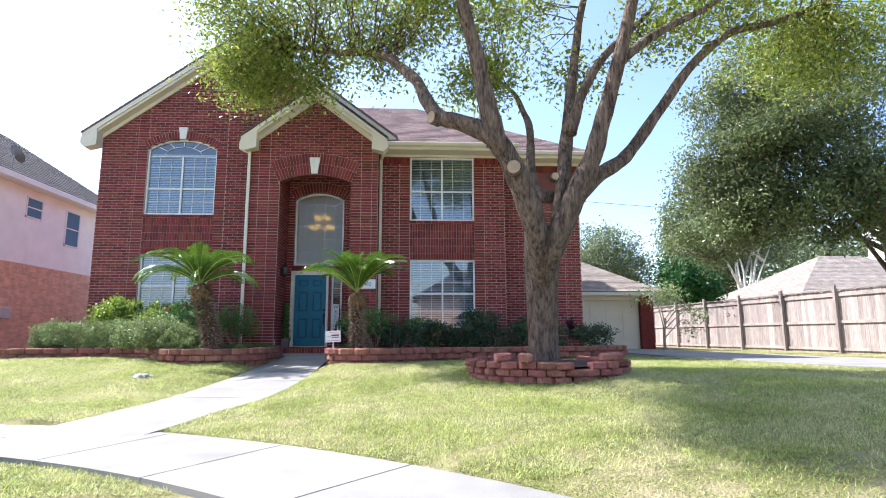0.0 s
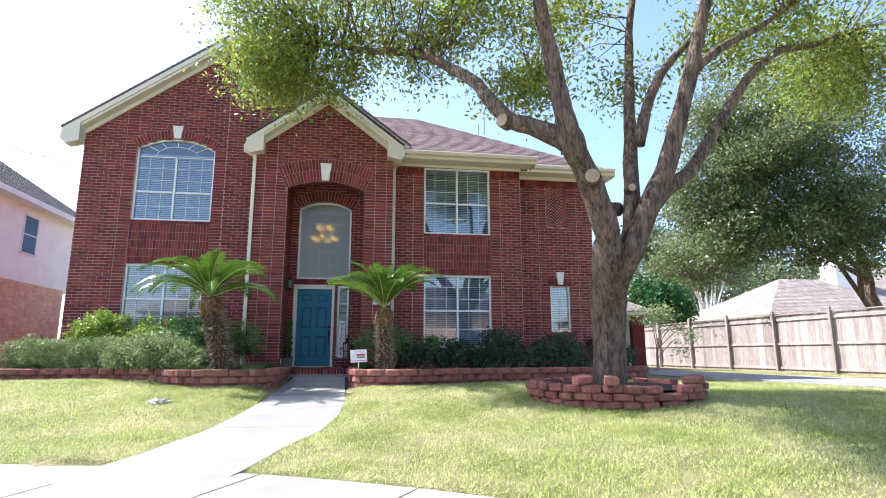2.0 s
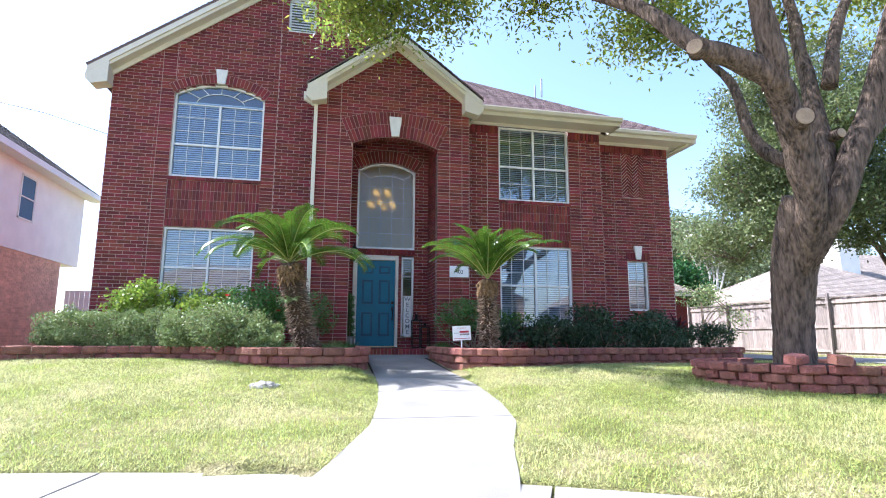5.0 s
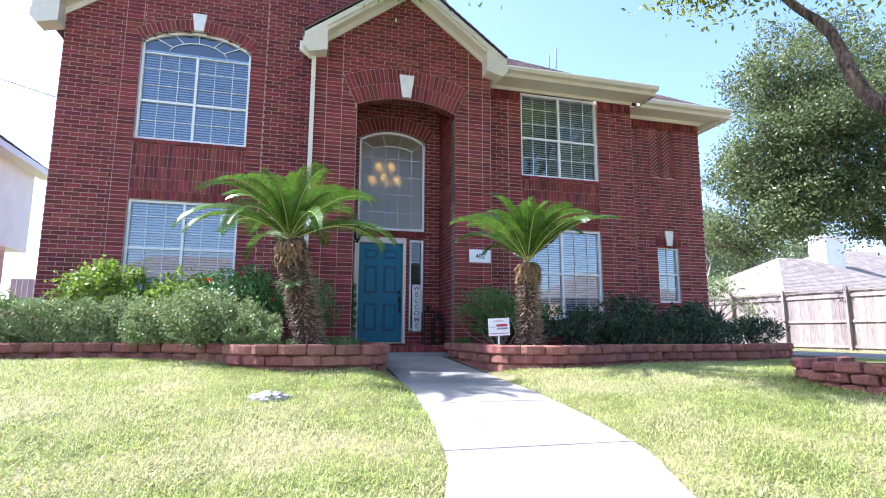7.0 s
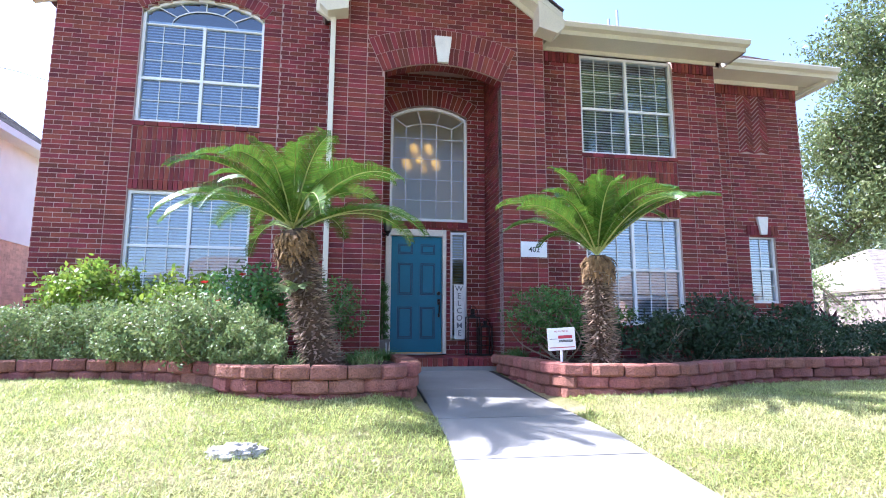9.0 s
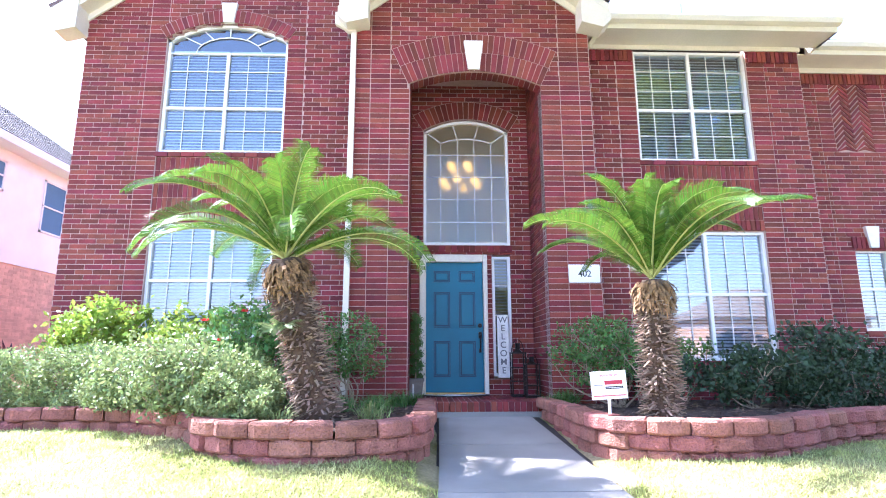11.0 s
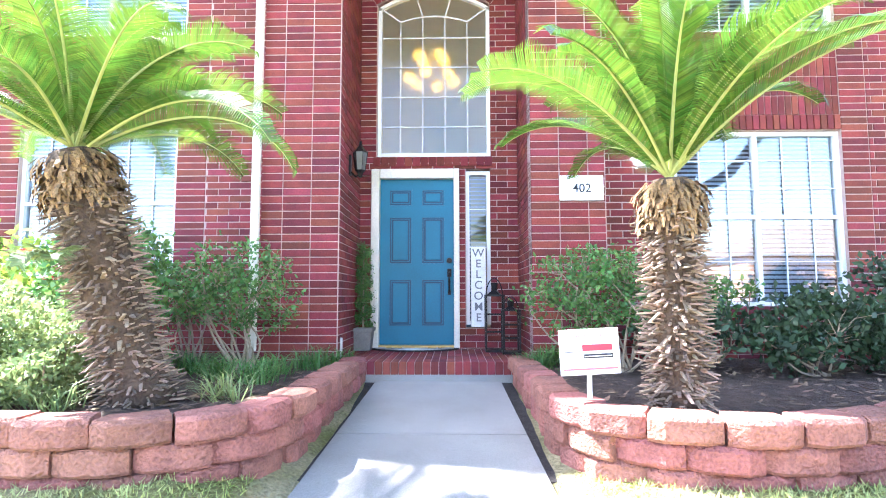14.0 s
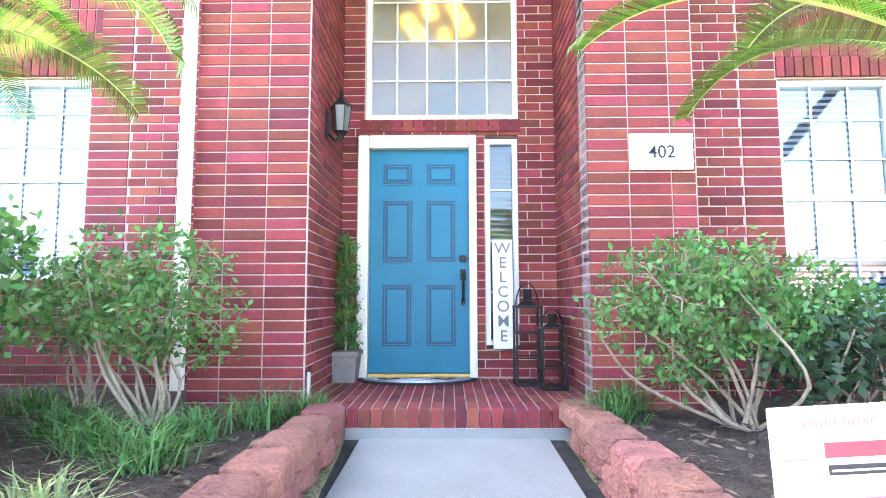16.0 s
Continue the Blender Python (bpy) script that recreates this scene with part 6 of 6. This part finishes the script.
def inside(x, y, poly):
    c = False
    for (a, b), (d, e) in zip(poly, poly[1:] + poly[:1]):
        if (b > y) != (e > y) and x < (d - a) * (y - b) / (e - b) + a:
            c = not c
    return c


PL = inner(LEFT_EDGE, 0.12) + [(-3.7, 15.0), (-9.5, 15.8)]
PR = inner(RIGHT_EDGE, 0.12) + [(5.6, 16.0), (-1.7, 15.0)]
sp = [(x, y) for x, y in zip(rng.uniform(-9, 5.6, 9000), rng.uniform(12.2, 15.9, 9000)) if inside(x, y, PL) or inside(x, y, PR)]
litter("mulch_chips", "brown bark chips and dead leaves on the beds", sp[:2600], 0.04, CHIP, 0.63)
litter("fallen_leaves", "tan fallen leaves on the beds", sp[2600:3200], 0.05, CHIP, 0.635)

# ---- yard things ----
ysign = thing("yard_sign", "white security yard sign with red and black bars", "sign")
sc, sz = Vector((-1.75, 12.72, 0)), 0.955
sm = pose(sc.x, sc.y, sz, 90, 0, 0) @ pose(0, 0, 0, 0, 0, 3)
for nm, bx, mm, dz in (("panel", (-0.165, 0.165, -0.125, 0.125), SIGNWHITE, 0.0), ("red_bar", (-0.04, 0.125, 0.005, 0.04), REDINK, 0.006), ("black_bar", (-0.035, 0.128, -0.035, -0.012), INK, 0.006), ("grey_bar", (-0.14, -0.05, 0.0, 0.006), GREYINK, 0.006), ("red_line", (-0.15, 0.15, -0.098, -0.088), PALERED, 0.006), ("white_bar", (-0.03, 0.12, -0.026, -0.022), SIGNWHITE, 0.009)):
    g = Geo()
    g.box(bx[0], bx[1], bx[2], bx[3], dz - 0.004 if dz else -0.004, dz + 0.002 if dz else 0.004)
    ob = part(nm, g, mm, ysign)
    ob.matrix_basis = sm
    if nm == "panel":
        bevel(ob, 0.012)
text("writing", "PROTECTED BY", 0.024, sm @ pose(0, 0.085, 0.0055), PALERED, ysign, label="small red capitals")
g = Geo()
g.box(-0.012, 0.012, 0, 0.012, 0.25, 0.87)
ob = part("stake", g, SIGNWHITE, ysign)
ob.matrix_basis = pose(sc.x, sc.y + 0.006, 0, 0, 0, 0)

stake = thing("garden_stake", "short grey metal stake beside the porch", "stake")
g = Geo()
g.tube([(-3.575, 14.93, 0.4), (-3.575, 14.93, 0.87)], [0.014, 0.014], 8)
part("rod", g, METAL, stake)

topiary = thing("topiary", "clipped spiral topiary in a square grey pot", "potted plant")
g = Geo()
g.add([(x, y, z) for z, s in ((0.64, 0.095), (0.86, 0.115)) for x, y in ((-3.56 - s, 16.1 - s), (-3.56 + s, 16.1 - s), (-3.56 + s, 16.1 + s), (-3.56 - s, 16.1 + s))], [(3, 2, 1, 0), (4, 5, 6, 7), (0, 1, 5, 4), (1, 2, 6, 5), (2, 3, 7, 6), (3, 0, 4, 7)])
g.box(-3.69, -3.43, 15.97, 16.23, 0.86, 0.90)
bevel(part("pot", g, STONEPOT, topiary), 0.006)
g = Geo()
g.tube([(-3.56, 16.1, 0.88), (-3.56, 16.1, 1.8)], [0.012, 0.008], 6)
part("stem", g, STEM, topiary)
k = np.linspace(0, 1, 5200)
a = k * 6.283 * 5.5
r = 0.05 + 0.07 * (1 - k)
c = np.stack([-3.56 + r * 0.7 * np.cos(a), 16.1 + r * 0.7 * np.sin(a), 0.92 + 0.93 * k], axis=1) + rng.normal(size=(5200, 3)) * 0.028
tagged(part("leaves", quads("leaves", leaf_quads(c, 0.024, 0.7), 4), SHRUBLEAF, topiary), kind="stuff")

rock = thing("lawn_rock", "rough pale limestone patch flush in the grass", "rock")
me = bpy.data.meshes.new("rock")
bm = bmesh.new()
bmesh.ops.create_icosphere(bm, subdivisions=4, radius=1)
for v in bm.verts:
    f = 1 + 0.3 * noise.noise(v.co * 2.2) + 0.2 * noise.noise(v.co * 7)
    v.co = Vector((v.co.x * 0.17 * f, v.co.y * 0.11 * f, v.co.z * 0.065 * f))
bm.to_mesh(me)
bm.free()
ob = part("stone", me, ROCK, rock)
ob.matrix_basis = pose(-4.84, 10.62, ground_z(-4.84, 10.62) + 0.012)

gate = thing("side_fence", "pale board fence panel between the houses", "fence")
for k in range(27):
    g = Geo()
    g.box(-13.25 + 0.16 * k, -13.25 + 0.16 * k + 0.15, 25.3, 25.32, 0.3, 2.5)
    part("picket", g, STUCCO, gate)
for z in (0.7, 1.7):
    g = Geo()
    g.box(-13.25, -8.95, 25.26, 25.3, z, z + 0.08)
    part("rail", g, STUCCO, gate)

# ---- fence ----
fence = thing("fence", "weathered cedar picket fence with rails toward the yard", "fence")
F0, F1 = Vector((14.2, 9.0, 0)), Vector((12.575, 30.0, 0))
fd = (F1 - F0).normalized()
fn = Vector((-fd.y, fd.x, 0))
FL = (F1 - F0).length


def fence_box(s0, s1, d0, d1, z0, z1):
    g = Geo()
    q = [F0 + fd * s0 + fn * d0, F0 + fd * s1 + fn * d0, F0 + fd * s1 + fn * d1, F0 + fd * s0 + fn * d1]
    g.prism([(p.x, p.y, z0) for p in q], (0, 0, 0), (0, 0, z1 - z0))
    return g


rr = random.Random(5)
s = 0.0
while s < FL:
    part("picket", fence_box(s, s + 0.138, -0.012, 0.006, 0.28, 2.34 + rr.uniform(-0.015, 0.015)), FENCE, fence)
    s += 0.142
s = 1.2
while s < FL:
    part("post", fence_box(s - 0.045, s + 0.045, 0.05, 0.14, 0.15, 2.52), FENCE, fence)
    s += 2.35
for z in (0.5, 1.35, 2.2):
    part("rail", fence_box(0, FL, 0.008, 0.048, z - 0.045, z + 0.045), FENCE, fence)
part("cap_rail", fence_box(0, FL, -0.03, 0.06, 2.36, 2.4), FENCE, fence)

# ---- garage ----
garage = thing("garage", "detached garage with cream door and brick corner", "garage")
g = Geo()
g.box(4.6, 6.6, 22.9, 23.1, 0.2, 2.6)
part("wall", g, BRICK, garage)
g = Geo()
g.box(9.42, 9.95, 22.75, 23.1, 0.2, 2.5)
part("corner_wall", g, BRICK, garage)
g = Geo()
g.box(9.75, 9.95, 23.1, 29, 0.2, 2.6)
part("side_wall", g, BRICK, garage)
g = Geo()
g.box(6.61, 9.42, 23.0, 23.04, 0.38, 2.38)
gdoor = part("garage_door", g, GARAGE, garage, "cream panelled garage door")
for i in range(4):
    for j in range(4):
        g = Geo()
        g.box(6.62 + 0.7 * j + 0.01, 6.62 + 0.7 * j + 0.69, 22.98, 23.0, 0.38 + 0.5 * i + 0.005, 0.38 + 0.5 * i + 0.495)
        part("panel", g, GARAGE, gdoor)
g = Geo()
g.box(6.4, 9.42, 22.86, 23.0, 2.38, 2.62)
g.box(4.4, 10.2, 22.4, 22.46, 2.56, 2.72)
part("trim", g, GARAGE, garage)
g, sg = Geo(), Geo()
for q in (((4.2, 22.38, 2.72), (10.25, 22.38, 2.72), (7.2, 25.6, 4.6), (7.1, 25.6, 4.6)), ((10.25, 22.38, 2.72), (10.25, 29, 2.72), (7.2, 25.6, 4.6), (7.2, 25.59, 4.6))):
    slope(g, *q)
    shingles(sg, *q)
part("roof", g, SHINGLE_TAN, garage)
tagged(part("shingle", sg, SHINGLE_TAN, garage), kind="stuff")

# ---- neighbouring houses ----
nb = thing("neighbour_house", "two-storey white stucco and tan brick house next door", "house")
NX = -13.3
g = Geo()
g.box(NX - 6, NX, 16.4, 26.2, 3.43, 6.2)
part("upper_wall", g, STUCCO, nb, "white stucco upper wall")
g = Geo()
g.box(NX - 6, NX - 0.03, 16.4, 24.9, 0.2, 3.43)
g.box(NX - 6, NX - 1.2, 24.9, 26.1, 0.2, 3.43)
part("lower_wall", g, TANBRICK, nb, "tan brick lower wall")
g = Geo()
z = 0.3
row = 0
while z < 3.36:
    y = 16.42 + (0.13 if row % 2 else 0)
    while y < 24.6:
        g.box(NX - 0.034, NX - 0.022, y, y + 0.24, z, z + 0.066)
        y += 0.252
    z += 0.077
    row += 1
tagged(part("brickwork", g, TANBRICK, nb), kind="stuff")
for y0, y1, z0, z1 in ((19.5, 20.35, 5.05, 5.78), (21.7, 22.6, 4.4, 5.78)):
    g = Geo()
    for a, b, c, d in ((y0, y0 + 0.05, z0, z1), (y1 - 0.05, y1, z0, z1), (y0, y1, z0, z0 + 0.05), (y0, y1, z1 - 0.05, z1), (y0, y1, (z0 + z1) / 2 - 0.02, (z0 + z1) / 2 + 0.02)):
        g.box(NX - 0.02, NX + 0.03, a, b, c, d)
    w = part("window", g, WHITE, nb)
    g = Geo()
    g.box(NX - 0.01, NX + 0.006, y0 + 0.04, y1 - 0.04, z0 + 0.04, z1 - 0.04)
    part("pane", g, GREYBLUE, w)
g, sg = Geo(), Geo()
q = ((NX + 0.45, 15.9, 6.25), (NX + 0.45, 26.7, 6.25), (NX - 3.4, 22.8, 9.1), (NX - 3.4, 19.8, 9.1))
slope(g, (NX - 7, 15.9, 6.25), (NX + 0.45, 15.9, 6.25), (NX - 3.4, 19.8, 9.1), (NX - 3.41, 19.8, 9.1))
slope(g, *q)
shingles(sg, *q, 0.3)
slope(g, (NX + 0.45, 26.7, 6.25), (NX - 7, 26.7, 6.25), (NX - 3.4, 22.8, 9.1), (NX - 3.41, 22.8, 9.1))
part("roof", g, SHINGLE_DARK, nb, "dark shingle roof")
tagged(part("shingle", sg, SHINGLE_DARK, nb), kind="stuff")
g = Geo()
g.box(NX + 0.40, NX + 0.46, 15.9, 26.7, 6.05, 6.24)
g.box(NX, NX + 0.4, 15.9, 26.7, 6.05, 6.08)
part("eave_trim", g, WHITE, nb)
dish = thing("satellite_dish", "grey satellite dish on the neighbour roof edge", "dish")
g = Geo()
g.tube([(NX + 0.2, 18.4, 6.3), (NX + 0.2, 18.4, 6.85)], [0.025, 0.025], 6)
part("mast", g, METAL, dish)
me = bpy.data.meshes.new("reflector")
bm = bmesh.new()
bmesh.ops.create_cone(bm, cap_ends=False, segments=20, radius1=0.04, radius2=0.32, depth=0.12)
bm.to_mesh(me)
bm.free()
ob = part("reflector", me, METAL, dish)
ob.matrix_basis = pose(NX + 0.25, 18.4, 6.9, 55, 0, 150)
ac = thing("air_conditioner", "grey wall-mounted air conditioning unit", "air conditioner")
g = Geo()
g.box(NX, NX + 0.35, 18.2, 18.9, 1.55, 1.9)
bevel(part("case", g, METAL, ac), 0.02)


def hip_house(label, x0, x1, y0, y1, eave, ridge, roofm, wallm=STUCCO):
    t = thing("neighbour_house", label, "house", "houses beyond the fence")
    g = Geo()
    g.box(x0 + 0.5, x1 - 0.5, y0 + 0.5, y1 - 0.5, 0.1, eave)
    part("wall", g, wallm, t)
    mx, my = (x0 + x1) / 2, (y0 + y1) / 2
    g, sg = Geo(), Geo()
    h = min(x1 - x0, y1 - y0) / 2
    a, b = ((x0 + h, my, ridge), (x1 - h + 0.02, my, ridge)) if (x1 - x0) >= (y1 - y0) else ((mx, y0 + h, ridge), (mx, y1 - h + 0.02, ridge))
    C = [(x0, y0, eave), (x1, y0, eave), (x1, y1, eave), (x0, y1, eave)]
    if (x1 - x0) >= (y1 - y0):
        faces = [(C[0], C[1], b, a), (C[1], C[2], b, b), (C[2], C[3], a, b), (C[3], C[0], a, a)]
    else:
        faces = [(C[0], C[1], a, a), (C[1], C[2], b, a), (C[2], C[3], b, b), (C[3], C[0], a, b)]
    for q in faces:
        g.prism([q[0], q[1], q[2]] if q[2] == q[3] else list(q), (0, 0, 0), (0, 0, -0.08))
        shingles(sg, *q, 0.3)
    part("roof", g, roofm, t)
    tagged(part("shingle", sg, roofm, t), kind="stuff")
    return t


hip_house("tan-roofed house beyond the fence", 21.3, 34.5, 29.5, 40.0, 3.2, 6.0, SHINGLE_TAN)
hip_house("pale-roofed house with white chimney beyond the fence", 31.5, 50, 34, 48, 4.6, 8.0, SHINGLE_TAN)
hip_house("dark-roofed house far behind the trees", 19.5, 30, 46, 56, 3.0, 5.6, SHINGLE_DARK)
hip_house("brick house across the street", -24, -6, -40, -29, 5.2, 8.6, SHINGLE_TAN, TANBRICK)
hip_house("brick house across the street", 0, 18, -41, -30, 5.2, 8.8, SHINGLE_DARK, TANBRICK)
hip_house("brick house across the street", 24, 42, -40, -29, 5.0, 8.4, SHINGLE_TAN, TANBRICK)
chim = thing("chimney", "white painted brick chimney with cap on roof", "chimney")
g = Geo()
g.box(32.2, 33.9, 36.0, 37.4, 4.0, 7.9)
bevel(part("shaft", g, STUCCO, chim), 0.03)
g = Geo()
g.box(32.05, 34.05, 35.85, 37.55, 7.9, 8.12)
part("cap", g, STUCCO, chim)
line = thing("utility_line", "thin overhead cable beyond the trees", "cable")
g = Geo()
g.tube([(6, 30, 8.6), (20, 31, 7.9), (40, 33, 9.2)], [0.012] * 3, 5)
part("wire", g, INK, line)
g = Geo()
g.tube([(-30, 30, 13.2), (-14, 24, 8.6), (-8.9, 21, 6.4)], [0.015] * 3, 5)
part("wire", g, INK, line)

# ---- grass ----
def grass(n, x0, x1, y0, y1, h, seed, name="grass"):
    r = np.random.default_rng(seed)
    x, y = r.uniform(x0, x1, n), r.uniform(y0, y1, n)
    R = np.hypot(x - ARC.x, y - ARC.y)
    keep = (R > R_WALK - 0.015) | ((R > R_CURB + 0.02) & (R < R_STRIP - 0.01))
    ang = np.degrees(np.arctan2(y - ARC.y, x - ARC.x))
    keep &= ~((R < R_STRIP) & (ang > 69.2) & (ang < 79.8))
    pts = []
    pl = inner(LEFT_EDGE, 0.02) + [(-3.7, 16.5), (-9.5, 16.5)]
    pr = inner(RIGHT_EDGE, 0.02) + [(5.8, 16.5), (-1.7, 16.5)]
    for a, b, k in zip(x, y, keep):
        if not k:
            continue
        if b < 15.2 and -5 < a < -1.2:
            l, q = walk_edges(b)
            if l + 0.015 < a < q - 0.015 and math.hypot(a - ARC.x, b - ARC.y) > R_STRIP:
                continue
        if b > 11.9 and (inside(a, b, pl) or inside(a, b, pr) or -3.5 < a < -1.8):
            continue
        if math.hypot(a - 2.3, b - 9.72) < 1.3:
            continue
        if a > 6.5 and b > 1 and a > float(np.interp(b, [2, 9, 13, 17, 22.6], [8.8, 8.3, 7.2, 6.9, 6.9])) and a < float(np.interp(b, [2, 9, 13, 17, 22.6], [12.2, 11.6, 11, 10.2, 9.8])):
            continue
        bare = noise.noise((a * 0.45 + 4, b * 0.45, 0.5)) + 0.5 * noise.noise((a * 1.4, b * 1.4, 2))
        if a > -1.5 and bare > 0.25 and r.random() < 0.55:
            continue
        pts.append((a, b, ground_z(a, b) + noise.noise((a * 0.6, b * 0.6, 0)) * 0.018 + noise.noise((a * 2.7, b * 2.7, 3)) * 0.007 - 0.004))
    p = np.array(pts)
    m = len(p)
    a = r.uniform(0, 6.283, m)
    length = h * r.uniform(0.6, 1.5, m)
    rise = r.uniform(0.12, 0.95, m)
    run = np.sqrt(1 - rise ** 2)
    w = np.stack([-np.sin(a), np.cos(a), r.uniform(-0.5, 0.5, m)], 1) * (0.0032 * r.uniform(0.7, 1.5, m))[:, None]
    root = p + np.stack([np.zeros(m), np.zeros(m), 0.018 * r.random(m)], 1)
    tip = root + np.stack([np.cos(a) * run * length, np.sin(a) * run * length, rise * length], 1)
    v = np.stack([root - w, root + w, tip], 1)
    tagged(part(name, quads(name, v, 3), GRASS), "coarse lawn grass, green with straw-coloured patches", "grass", kind="stuff")


grass(640000, -9.5, 6.0, 4.4, 14.0, 0.038, 1)
grass(170000, 0.0, 9.0, 2.5, 14.5, 0.045, 2)
grass(30000, -13, -8, 5.5, 15, 0.06, 3)
grass(14000, 8.5, 14, 3, 22, 0.07, 4)

lay_single_bricks()
